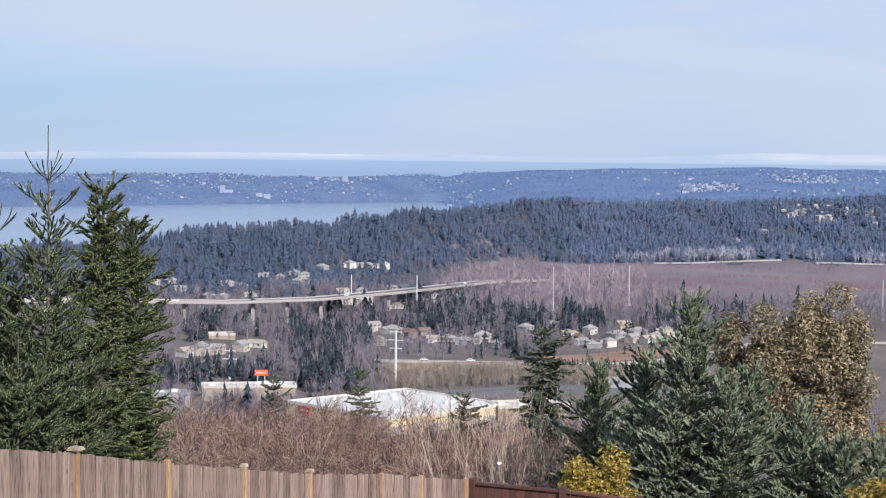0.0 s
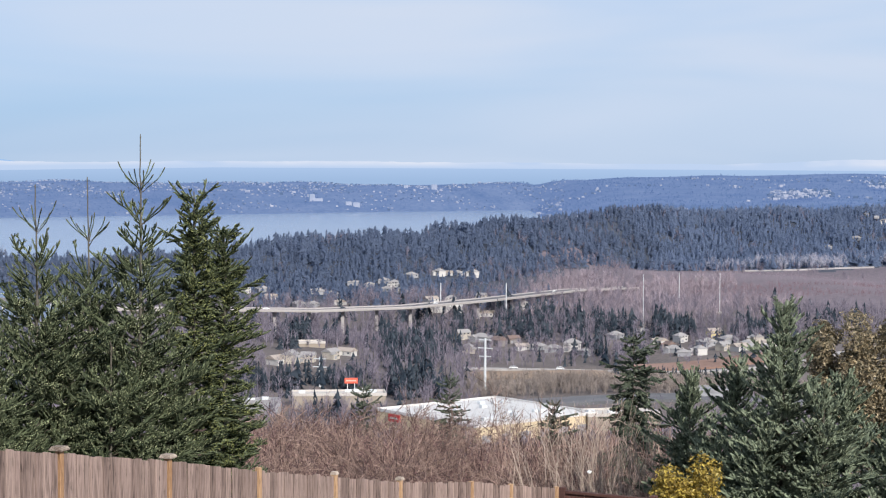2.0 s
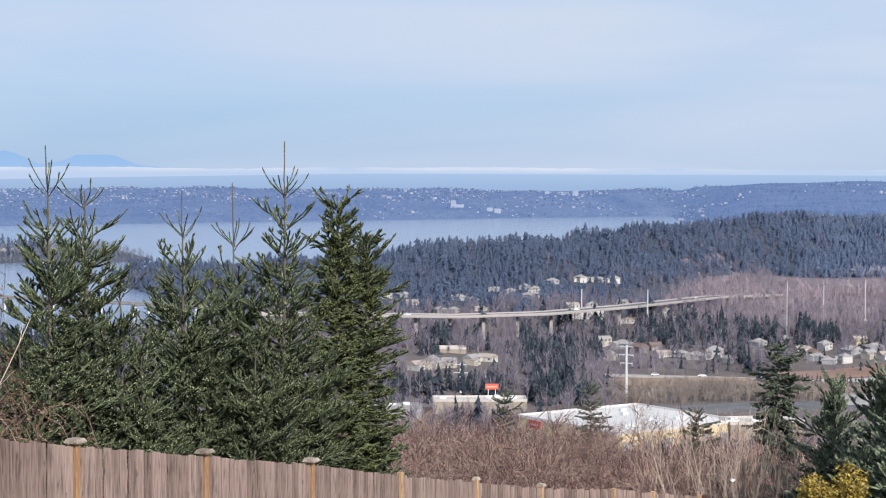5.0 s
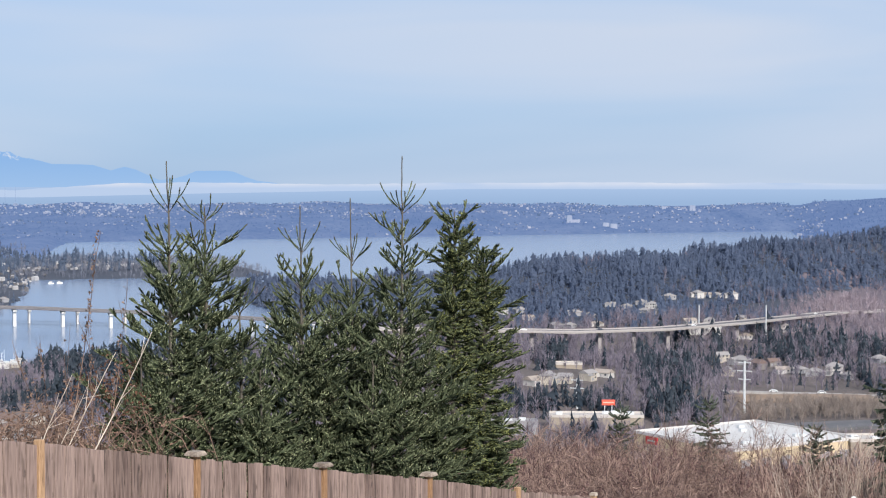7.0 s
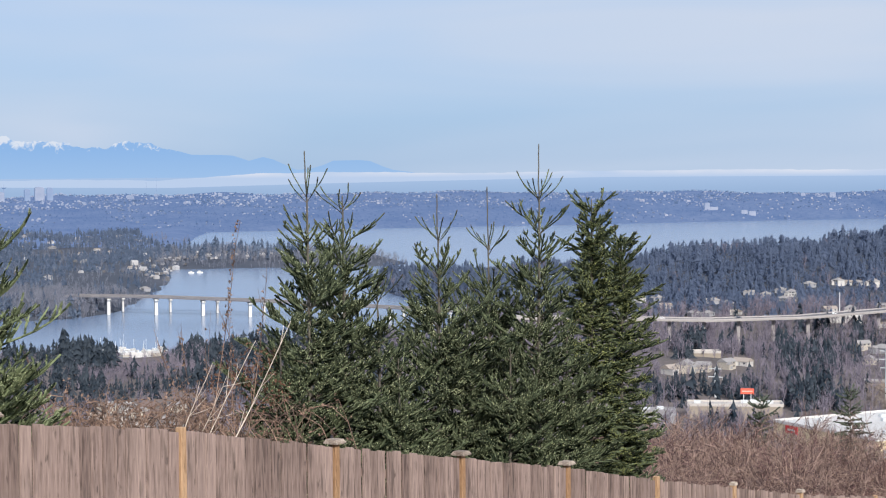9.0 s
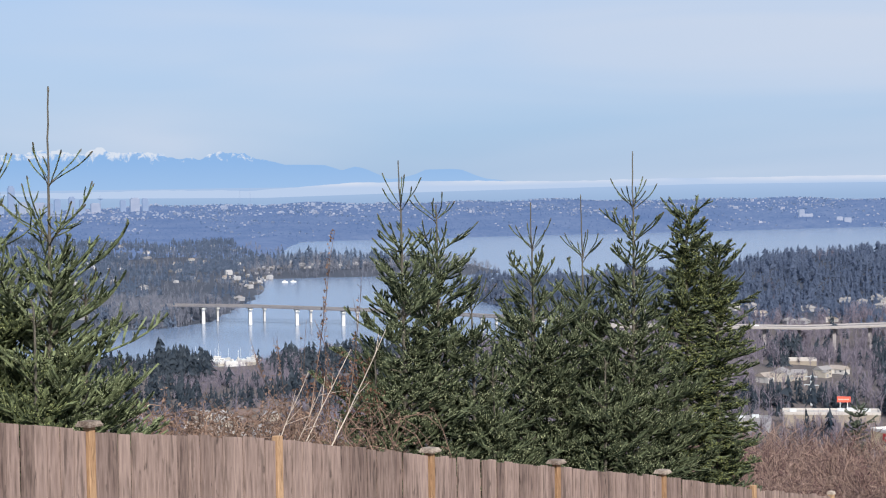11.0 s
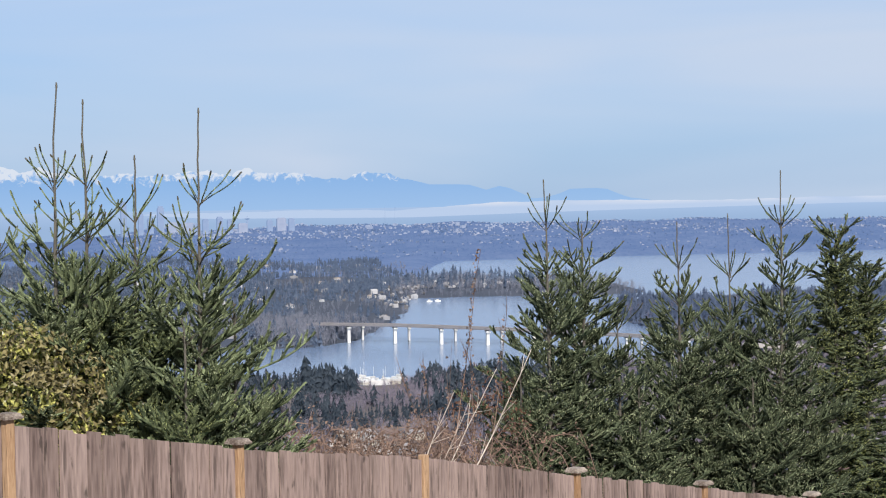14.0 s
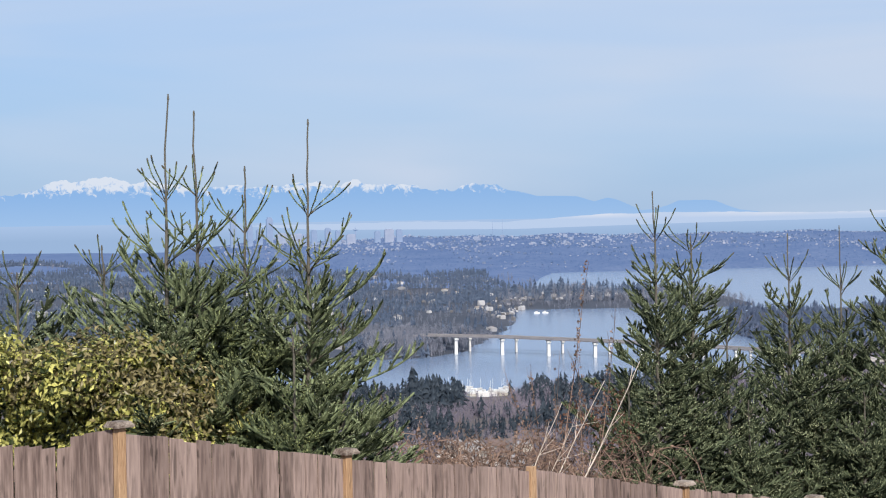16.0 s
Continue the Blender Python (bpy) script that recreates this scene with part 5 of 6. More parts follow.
g = random.Random(3)
for homes, kinds, lift in ((HOMES_WEST, (1, 1, 3, 0), 0.6), (HOMES_MID, (2, 2, 5, 1, 0), 0.6), (HOMES_ROW, (0, 1, 2, 2, 5, 1, 3), 0.6), (HOMES_FOOT, (3, 1, 2, 0), 0.6),
                           (HOMES_NORTH, (2, 2, 3), 1.0), (HOMES_SHORE, (1, 5, 2, 0, 3), 0.2), (HOMES_ISLE, (1, 2, 2), 0.3)):
    for a, r in homes:
        settle(g.choice(kinds), a, r, g.choice((-65, -35, -15, 20, 45, 75)) + g.uniform(-12, 12), lift, g.uniform(0.72, 0.95))
settle(4, 16.97, 1256, 25, 0.6, 0.8)
for k in range(16):
    settle(g.choice((0, 1, 2, 3)), g.uniform(-24, -11.9), g.uniform(1900, 3300), g.uniform(-60, 60), 0.3, 0.75)

# ---- the big store and its neighbours ----
def flat_block(name, bearing, r, w, d, h, turn, wall_mat, label, category, units=0, seed=0, roof_mat=None):
    """A flat-roofed hall: walls, roof deck, raised parapet, roof units."""
    x, y = polar(bearing, r)
    z = ground_at(x, y)
    e = new(name)
    e.matrix_basis = pose(x, y, z, 0, 0, -bearing + turn)
    put("wall", boxes((-w / 2, w / 2, -d / 2, d / 2, -3, h - 0.6)), wall_mat, e)
    put("roof", boxes((-w / 2 + 0.4, w / 2 - 0.4, -d / 2 + 0.4, d / 2 - 0.4, h - 0.6, h - 0.1)), roof_mat or M_ROOFWHITE, e)
    for nm, bx in (("parapet", (-w / 2, w / 2, -d / 2 - 0.2, -d / 2 + 0.4, h - 0.6, h + 0.7)), ("parapet", (-w / 2, w / 2, d / 2 - 0.4, d / 2 + 0.2, h - 0.6, h + 0.7)),
                   ("parapet", (-w / 2 - 0.2, -w / 2 + 0.4, -d / 2, d / 2, h - 0.6, h + 0.7)), ("parapet", (w / 2 - 0.4, w / 2 + 0.2, -d / 2, d / 2, h - 0.6, h + 0.7))):
        put(nm, boxes(bx), roof_mat or M_PARAPET, e)
    gg = random.Random(seed)
    for k in range(units):
        ux, uy = gg.uniform(-w * 0.42, w * 0.42), gg.uniform(-d * 0.4, d * 0.4)
        put("roof_unit", boxes((ux - 1.6, ux + 1.6, uy - 1, uy + 1, h - 0.1, h + 1.3), bevel=0.1), M_STEEL, e)
    return tagged(e, label, category)


store = flat_block("store_building", 10.2, 840, 70, 68, 8.5, 41, M_STOREWALL, "large white flat-roofed store hall with tan walls", "store", 16, 4)
put("sign", boxes((-35.6, -35.1, 17, 25, 4.4, 7.6)), M_RED, store, "red store sign panel")
put("sign_bar", boxes((-35.75, -35.62, 18.5, 23.5, 5.6, 6.4)), M_WALL_B, store, "white bar across the red sign")
for k in range(6):
    put("bay_door", boxes((-32 + k * 11, -27 + k * 11, -34.4, -33.9, 0, 4.2)), M_WALL_C, store)
hall = flat_block("warehouse", 5.75, 921, 45, 15, 7, 2, M_TANWALL, "low tan warehouse with a pale flat roof", "warehouse", 6, 5, M_ROOFBEIGE)
flat_block("shed_row", 3.15, 895, 26, 10, 6, 4, M_WALL_C, "small grey flat-roofed commercial building", "building", 2, 6, M_ROOFGREY)
flat_block("annex", 14.15, 846, 34, 18, 7, 20, M_TANWALL, "tan flat-roofed annex beside the store", "building", 4, 7, M_ROOFBEIGE)
flat_block("office_block", 16.9, 940, 26, 18, 3.4, 5, M_WALL_C, "grey flat-roofed commercial building", "building", 0, 8, M_ROOFGREY)
flat_block("long_roof", 8.94, 1440, 26, 10, 5, 0, M_WALL_B, "white low building by the viaduct", "building", 2, 9)
for k, (a, r, w) in enumerate([(-12.05, 1314, 11), (-12.42, 1318, 7), (-11.72, 1316, 8), (-11.45, 1310, 6), (-13.35, 1312, 7), (-14.1, 1308, 6)]):
    flat_block("boathouse", a, r, w, 8, 3.4 + 0.5 * (k % 3), 10 + 14 * k, (M_PARAPET, M_WALL_A)[k % 2], "white boat shed by the lake shore", "boathouse", 1, 10 + k)

flat_block("school_hall", 4.93, 1172, 16, 12, 3.2, 3, M_TANWALL, "long low tan building among the houses", "building", 0, 11, M_ROOFBEIGE)

sign = new("billboard")
x, y = polar(6.12, 960)
sign.matrix_basis = pose(x, y, ground_at(x, y), 0, 0, -6.12)
put("panel", boxes((-3.3, 3.3, -0.3, 0.3, 6.0, 8.8)), M_REDORANGE, sign)
put("panel_bar", boxes((-2.6, 2.6, -0.36, -0.3, 7.1, 7.7)), plain("pale_red_lettering", (0.85, 0.45, 0.38)), sign, "pale bar across the red panel")
put("pole", boxes((-2.0, -1.6, -0.2, 0.2, -1, 6)), M_STEEL, sign)
put("pole", boxes((1.6, 2.0, -0.2, 0.2, -1, 6)), M_STEEL, sign)
tagged(sign, "red-orange roadside sign on two tall posts", "sign")

# ---- power poles and masts ----
def tube_bm(r0, r1, z0, z1, sides=10):
    bm = bmesh.new()
    bmesh.ops.create_cone(bm, cap_ends=True, segments=sides, radius1=r0, radius2=r1, depth=z1 - z0, matrix=Matrix.Translation((0, 0, (z0 + z1) / 2)))
    return bm


def power_pole(bearing, r, top_el, arms, thick):
    x, y = polar(bearing, r)
    z = ground_at(x, y)
    h = el(r, top_el) - z
    e = new("power_pole")
    e.matrix_basis = pose(x, y, z, 0, 0, -bearing - 20)
    put("pole", tube_bm(thick, thick * 0.7, -1, h), M_STEEL, e)
    for k in range(arms):
        zz = h - 0.8 - k * 4.2
        half = (3.2, 3.9, 3.2)[k % 3]
        put("crossarm", boxes((-half, half, -0.2, 0.2, zz - 0.22, zz + 0.22)), M_STEEL, e)
        for sx in (-half, half):
            bm = tube_bm(0.16, 0.16, zz - 1.3, zz - 0.2, 6)
            bmesh.ops.translate(bm, verts=bm.verts, vec=(sx * 0.96, 0, 0))
            put("insulator", bm, M_CONCRETE, e)
    return tagged(e, "pale steel power pole with crossarms", "power pole", "power poles")


power_pole(10.15, 968, -5.50, 3, 0.75)
power_pole(5.18, 985, -6.08, 2, 0.6)


def mast(bearing, r, top_el, thick, label="slender grey steel mast rising over the wetland", cat="mast", mat_=None):
    x, y = polar(bearing, r)
    z = ground_at(x, y)
    h = el(r, top_el) - z
    e = new("mast")
    e.matrix_basis = pose(x, y, z)
    put("shaft", tube_bm(thick, thick * 0.8, -1, h, 6), mat_ or M_STEEL, e)
    put("base", boxes((-1.5, 1.5, -1.5, 1.5, -1, 1.2), bevel=0.1), M_CONCRETE, e)
    return tagged(e, label, cat, "masts")


for a, r, t_ in ((14.87, 1330, -3.55), (15.93, 1480, -3.49), (17.13, 1450, -3.47), (24.55, 1400, -3.74)):
    mast(a, r, t_, 0.28)
for a, r, t_ in ((8.80, 1440, -3.85), (10.77, 1400, -3.84)):
    mast(a, r, t_, 0.5, "tall pale light mast beside the viaduct")

# ---- the viaduct and the lake bridge ----
def ribbon(points, half, z0, z1, off=0.0):
    """A long box that follows the points (x, y, z)."""
    p = np.array(points, float)
    d = np.gradient(p[:, :2], axis=0)
    d /= np.linalg.norm(d, axis=1, keepdims=True)
    nrm = np.column_stack([-d[:, 1], d[:, 0]])
    v = []
    for k in range(len(p)):
        for s, z in ((-1, z0), (1, z0), (1, z1), (-1, z1)):
            q_ = p[k, :2] + nrm[k] * (off + s * half)
            v.append((q_[0], q_[1], p[k, 2] + z))
    f = []
    for k in range(len(p) - 1):
        a = 4 * k
        for s in range(4):
            f.append((a + s, a + (s + 1) % 4, a + 4 + (s + 1) % 4, a + 4 + s))
    e = 4 * (len(p) - 1)
    f += [(3, 2, 1, 0), (e, e + 1, e + 2, e + 3)]
    return mesh_of("ribbon", v, f)


viaduct = new("viaduct")
tagged(viaduct, "concrete highway viaduct curving across the valley", "viaduct")
vaz = np.linspace(-1.0, 14.5, 62)
vr = np.interp(vaz, [-1, 2.7, 5, 7.7, 10.1, 12.7, 14.6, 15.4], [1250, 1290, 1295, 1310, 1400, 1600, 1745, 1790])
vel = np.interp(vaz, [-1, 2.7, 5, 7.7, 10.1, 12.7, 14.6, 15.4], [-4.58, -4.62, -4.65, -4.55, -4.33, -4.02, -3.92, -3.88])
vx, vy = polar(vaz, vr)
line = np.column_stack([vx, vy, el(vr, vel)])
put("deck", ribbon(line, 8, -1.5, -0.6), M_CONCRETE, viaduct)
put("roadway", ribbon(line, 7.6, -0.6, -0.5), M_ASPHALT, viaduct)
put("parapet", ribbon(line, 0.25, -0.6, 0.35, -7.8), M_PARAPET_ROAD, viaduct)
put("parapet", ribbon(line, 0.25, -0.6, 0.35, 7.8), M_PARAPET_ROAD, viaduct)
for k in range(3, 60, 4):
    x, y, z = line[k]
    gz = ground_at(x, y)
    if z - 1.9 - gz > 1:
        o = put("pier", boxes((-1.1, 1.1, -1.0, 1.0, gz - 2, z - 2.4), (-5, 5, -1.1, 1.1, z - 2.5, z - 1.5)), M_PARAPET_ROAD, viaduct)
        o.location = (x, y, 0)
        o.rotation_euler = (0, 0, radians(-vaz[k] + 80))

bridge = new("lake_bridge")
tagged(bridge, "long low concrete bridge on white piers across the lake", "bridge")


def bridge_deck(shift, pier_mat, dz, half):
    a = np.linspace(-14.1, -1.8, 64)
    rr = np.interp(a, [-15.2, -13, -8.3, -1.8], [1725, 1700, 1640, 1560]) + shift
    ee = np.interp(a, [-15.2, -13.9, -11.5, -8.1, -1.8], [-3.85, -3.80, -3.88, -4.06, -4.45])
    x, y = polar(a, rr)
    ln = np.column_stack([x, y, el(rr, ee) + dz])
    put("deck", ribbon(ln, 6, -1.05, -0.3), M_DECK, bridge)
    put("roadway", ribbon(ln, 5.6, -0.3, -0.2), M_ASPHALT, bridge)
    put("parapet", ribbon(ln, 0.25, -0.3, 0.4, -5.9), M_BRIDGE_RAIL, bridge)
    put("parapet", ribbon(ln, 0.25, -0.3, 0.6, 5.9), M_BRIDGE_RAIL, bridge)
    for pa in np.arange(-12.90 + (0.42 if shift else 0), -2.5, 1.39):
        pr_ = float(np.interp(pa, a, rr))
        px_, py_ = polar(pa, pr_)
        pz = float(np.interp(pa, a, ln[:, 2]))
        o = put("pier", boxes((-half, half, -2.6, 2.6, -3, pz - 1.9), (-half - 0.5, half + 0.5, -5.5, 5.5, pz - 3.2, pz - 1.9)), pier_mat, bridge)
        o.location = (px_, py_, 0)
        o.rotation_euler = (0, 0, radians(-pa + 8))


bridge_deck(0, M_PIERWHITE, 0, 1.3)
bridge_deck(38, M_PARAPET, 0.6, 0.8)


# ---- roads in the valley ----
def road_strip(name, pts, half, mat_, label):
    p = []
    for a, r in pts:
        x, y = polar(a, r)
        p.append((x, y, ground_at(x, y)))
    p = np.array(p)
    t = np.linspace(0, len(p) - 1, 12 * len(p))
    q = np.column_stack([np.interp(t, np.arange(len(p)), p[:, k]) for k in range(3)])
    q[:, 2] = ground(q[:, 0], q[:, 1]) + 1.0
    return tagged(put(name, ribbon(q, half, -2.5, 0.0), mat_), label, "road", kind="structure")


M_PALE = material("pale_dry_grass_verge", (0.20, 0.14, 0.10), (0.36, 0.26, 0.19), 0.03, 0.95, fine=12)
M_RUST = material("rust_brown_field", (0.19, 0.115, 0.090), (0.29, 0.185, 0.15), 0.03, 0.95, fine=14)
road_strip("road_valley", [(9.5, 1060), (13.5, 1072), (15, 1080), (18.8, 1125), (22, 1200), (25.5, 1280)], 4, M_CONCRETE, "pale valley road")
road_strip("road_lot", [(10, 925), (13.5, 928), (20, 935)], 12, M_ASPHALT, "grey car park behind the store")
road_strip("field_rust", [(14.8, 1112), (16.5, 1132), (18.8, 1165)], 15, M_RUST, "rust-brown field below the houses")
road_strip("field_pale", [(9.8, 1020), (12, 1030), (14, 1040)], 16, M_PALE, "pale dry field")
for nm, a0, a1, r0, r1 in (("road_north", 17.8, 21.6, 2080, 2090), ("road_north_2", 22.6, 26.0, 2066, 2076)):
    ra = np.linspace(a0, a1, 24)
    rx, ry = polar(ra, np.linspace(r0, r1, 24))
    tagged(put(nm, ribbon(np.column_stack([rx, ry, ground(rx, ry)]), 4, -1.0, 1.2), M_PARAPET_ROAD), "pale raised road along the foot of the ridge", kind="structure")
plant("field_saplings", "rows of thin bare saplings in the valley field", BARES, material("pale_saplings", (0.18, 0.15, 0.14), (0.32, 0.27, 0.24), 0.02, 0.9, fine=12, island=0.3),
      1500, 9.6, 20.5, 945, 1000, (5, 9), None, 61)


# ---- vehicles ----
def vehicle(x, y, z, rz, mat_, ln=4.6, h=1.45, w=1.8, label="white car on the road"):
    e = new("car")
    e.matrix_basis = pose(x, y, z, 0, 0, rz)
    bm = boxes((-ln / 2, ln / 2, -w / 2, w / 2, 0.3, h * 0.6), (-ln * 0.32, ln * 0.28, -w * 0.44, w * 0.44, h * 0.6, h), bevel=0.12)
    put("body", bm, mat_, e)
    put("windows", boxes((-ln * 0.30, ln * 0.26, -w * 0.455, w * 0.455, h * 0.66, h * 0.9)), M_GLASS, e)
    for sx in (-0.31, 0.31):
        for sy in (-0.5, 0.5):
            bm = bmesh.new()
            bmesh.ops.create_cone(bm, cap_ends=True, segments=12, radius1=0.33, radius2=0.33, depth=0.22,
                                  matrix=Matrix.Translation((sx * ln, sy * w * 0.95, 0.33)) @ Matrix.Rotation(radians(90), 4, "X"))
            put("wheel", bm, M_CARDARK, e)
    return tagged(e, label, "car")


g = random.Random(8)
for k in (18, 27, 38, 47, 52):
    x, y, z = line[k]
    nx, ny = line[k + 1][:2] - line[k][:2]
    m = (M_CARWHITE, M_CARDARK)[k % 2]
    vehicle(x, y, z - 0.5, math.degrees(math.atan2(ny, nx)), m, label="white car on the viaduct" if m == M_CARWHITE else "dark car on the viaduct")
for a in (12.4, 14.2, 11.0):
    rr = float(np.interp(a, [9.5, 13.5, 15, 18.8], [1060, 1072, 1080, 1125]))
    x, y = polar(a, rr)
    vehicle(x, y, ground_at(x, y) + 1.0, g.uniform(-10, 20), M_CARWHITE, 4.6, 1.5, 1.8, "white car on the valley road")

# ---- boats and docks at the lake shore ----
def boat(bearing, r, rz, ln):
    x, y = polar(bearing, r)
    e = new("boat")
    e.matrix_basis = pose(x, y, 0, 0, 0, rz)
    bm = bmesh.new()
    vs = box(bm, -ln / 2, ln / 2, -ln * 0.16, ln * 0.16, -0.4, 1.5)
    for v_ in vs:
        if v_.co.x > 0:
            v_.co.y *= 0.15
        if v_.co.z < 0:
            v_.co.y *= 0.6
    put("hull", bm, M_CARWHITE, e)
    put("cabin", boxes((-ln * 0.3, ln * 0.1, -ln * 0.1, ln * 0.1, 1.5, 2.9), bevel=0.1), M_WALL_B, e)
    if 7.5 < ln < 12:
        put("mast", boxes((-0.07, 0.07, -0.07, 0.07, 1.5, ln * 1.0)), M_STEEL, e)
    return tagged(e, "white moored boat with a cabin", "boat", "boats along the shore")


for k in range(11):
    boat(g.uniform(-12.8, -11.4), g.uniform(1330, 1350), g.uniform(0, 180), g.uniform(7, 11))
for k in range(9):
    boat(g.uniform(-13.2, -9.0), g.uniform(1346, 1375), g.uniform(0, 180), g.uniform(8, 14))
for a, r in ((-10.2, 2330), (-10.45, 2325)):
    boat(a, r, g.uniform(-20, 20), 7)

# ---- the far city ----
# city buildings glow faintly blue to imitate haze before them
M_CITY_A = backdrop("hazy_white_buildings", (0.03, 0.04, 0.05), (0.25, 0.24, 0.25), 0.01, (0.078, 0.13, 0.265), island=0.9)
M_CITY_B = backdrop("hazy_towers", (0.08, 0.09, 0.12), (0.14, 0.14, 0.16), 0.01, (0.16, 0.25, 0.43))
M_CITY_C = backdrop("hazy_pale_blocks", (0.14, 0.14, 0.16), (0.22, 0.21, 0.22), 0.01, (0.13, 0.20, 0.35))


def block_shape(seed):
    gg = np.random.RandomState(seed)
    bm = bmesh.new()
    w, d, h = gg.uniform(0.6, 1.3), gg.uniform(0.5, 0.9), gg.uniform(0.45, 0.8)
    vs = box(bm, -w, w, -d, d, -0.4, h)
    top = [f for f in bm.faces if f.normal.z > 0.9]
    r = bmesh.ops.extrude_face_region(bm, geom=top)["geom"]
    for v_ in r:
        if isinstance(v_, bmesh.types.BMVert):
            v_.co.z += 0.35
            v_.co.y *= 0.1
    bmesh.ops.triangulate(bm, faces=bm.faces[:])
    bm.verts.index_update()
    out = np.array([v_.co[:] for v_ in bm.verts]), np.array([[v_.index for v_ in f.verts] for f in bm.faces])
    bm.free()
    return out


SHEDS = [block_shape(s) for s in range(5)]


def suburb(name, label, n_, az0, az1, r0, r1, size, lift, keep, seed, mat_=None):
    gg = np.random.RandomState(seed)
    a, r = gg.uniform(az0, az1, n_), np.sqrt(gg.uniform(r0 ** 2, r1 ** 2, n_))
    x, y = polar(a, r)
    ok = (from_shore(x, y) > 10) & keep(x, y, gg.uniform(0, 1, n_))
    x, y = x[ok], y[ok]
    s = gg.uniform(*size, len(x)) * np.where(gg.uniform(0, 1, len(x)) > 0.93, 1.8, 1.0)
    ob = put(name, mesh_of(name, *scatter(SHEDS, x, y, ground(x, y) + lift, s, gg)), mat_ or M_CITY_A)
    return tagged(ob, label, "far houses", kind="stuff")


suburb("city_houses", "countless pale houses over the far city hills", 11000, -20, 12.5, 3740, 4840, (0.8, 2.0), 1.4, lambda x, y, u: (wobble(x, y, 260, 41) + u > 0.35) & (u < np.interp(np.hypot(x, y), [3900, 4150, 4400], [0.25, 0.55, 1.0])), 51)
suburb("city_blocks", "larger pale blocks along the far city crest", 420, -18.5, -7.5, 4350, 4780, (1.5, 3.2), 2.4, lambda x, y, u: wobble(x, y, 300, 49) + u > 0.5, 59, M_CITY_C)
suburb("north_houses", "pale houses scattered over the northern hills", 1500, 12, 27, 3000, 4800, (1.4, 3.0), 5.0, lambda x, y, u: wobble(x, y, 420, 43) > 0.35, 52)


def tower(bearing, r, top_el, w, d, mat_=None, label="hazy city tower far beyond the lake", step=0.0):
    x, y = polar(bearing, r)
    z = ground_at(x, y)
    h = el(r, top_el) - z
    e = new("tower_building")
    e.matrix_basis = pose(x, y, z, 0, 0, -bearing + 12)
    put("shaft", boxes((-w / 2, w / 2, -d / 2, d / 2, -4, h * (0.93 - step)), bevel=0.3), mat_ or M_CITY_B, e)
    put("crown", boxes((-w * 0.36, w * 0.36, -d * 0.36, d * 0.36, h * (0.93 - step), h)), mat_ or M_CITY_B, e)
    return tagged(e, label, "tower", "towers of the far city")


for a, t_, w in ((-19.50, -0.05, 13), (-19.0, -0.42, 12), (-18.72, -0.55, 14), (-18.42, -0.20, 15), (-18.05, -0.68, 26), (-17.62, -0.70, 30), (-17.1, -0.60, 14), (-16.68, -0.54, 14),
                 (-16.38, -0.62, 12), (-15.2, -0.66, 13), (-14.85, -0.60, 22), (-14.55, -0.62, 14), (-17.35, -0.72, 18), (-16.0, -0.74, 22)):
    tower(a, 4600, t_, w, 12, M_CITY_C if w > 20 else M_CITY_B)
for a, r, t_, w in ((4.93, 4330, -1.20, 12), (5.05, 4335, -1.33, 30), (6.02, 4320, -1.42, 14), (6.25, 4322, -1.45, 16), (7.73, 4600, -0.92, 10), (8.58, 4600, -0.90, 14), (8.2, 4600, -1.0, 12),
                    (9.6, 4650, -0.98, 12)):
    tower(a, r, t_, w, 12, M_CITY_C, "pale block far beyond the lake")
suburb("north_village", "cluster of pale houses on a northern hillside", 220, 18.5, 20.4, 3700, 4000, (1.8, 3.4), 7.0, lambda x, y, u: u > 0, 53)
suburb("north_terrace", "cluster of pale houses on a northern hillside", 150, 21.4, 23.2, 4100, 4300, (1.6, 3.0), 7.0, lambda x, y, u: u > 0, 54)
suburb("north_edge", "pale houses along the far foot of the hills", 160, 12.5, 18, 3150, 3400, (1.6, 2.8), 7.0, lambda x, y, u: u > 0, 55)
suburb("north_homes", "pale houses among the trees of the hazy hills", 46, 21.3, 25.6, 2370, 2480, (1.6, 3.0), 6.0, lambda x, y, u: u > 0, 60, M_PALE_HOUSE)
suburb("island_homes", "small pale houses strewn among the island trees", 240, -26, -11.6, 2150, 3500, (1.8, 3.2), 2.0, lambda x, y, u: wobble(x, y, 330, 47) > -0.2, 56, M_PALE_HOUSE)
suburb("peninsula_homes", "small pale houses along the peninsula", 60, -11.4, -7.5, 2440, 2600, (1.5, 2.6), 3.5, lambda x, y, u: u > 0.2, 57, M_PALE_HOUSE)
suburb("shoreline_homes", "small white houses along the island shore", 70, -12.0, -10.6, 2150, 2500, (1.4, 2.4), 2.5, lambda x, y, u: u > 0.1, 58, M_PALE_HOUSE)
needle = new("observation_tower")
x, y = polar(-15.86, 4600)
needle.matrix_basis = pose(x, y, ground_at(x, y))
nh = el(4600, -0.55) - ground_at(x, y)
put("shaft", tube_bm(2.2, 1.2, -3, nh * 0.85, 8), M_CITY_B, needle)
put("saucer", tube_bm(2.0, 7.5, nh * 0.80, nh * 0.88, 14), M_CITY_B, needle)
put("spire", tube_bm(0.8, 0.2, nh * 0.88, nh * 1.08, 6), M_CITY_B, needle)
tagged(needle, "slim observation tower with a saucer top far away", "tower")
for a in (-11.75, -11.45):
    mast(a, 4650, -0.34, 0.35, "thin broadcast mast on the far hill", mat_=M_CITY_B)

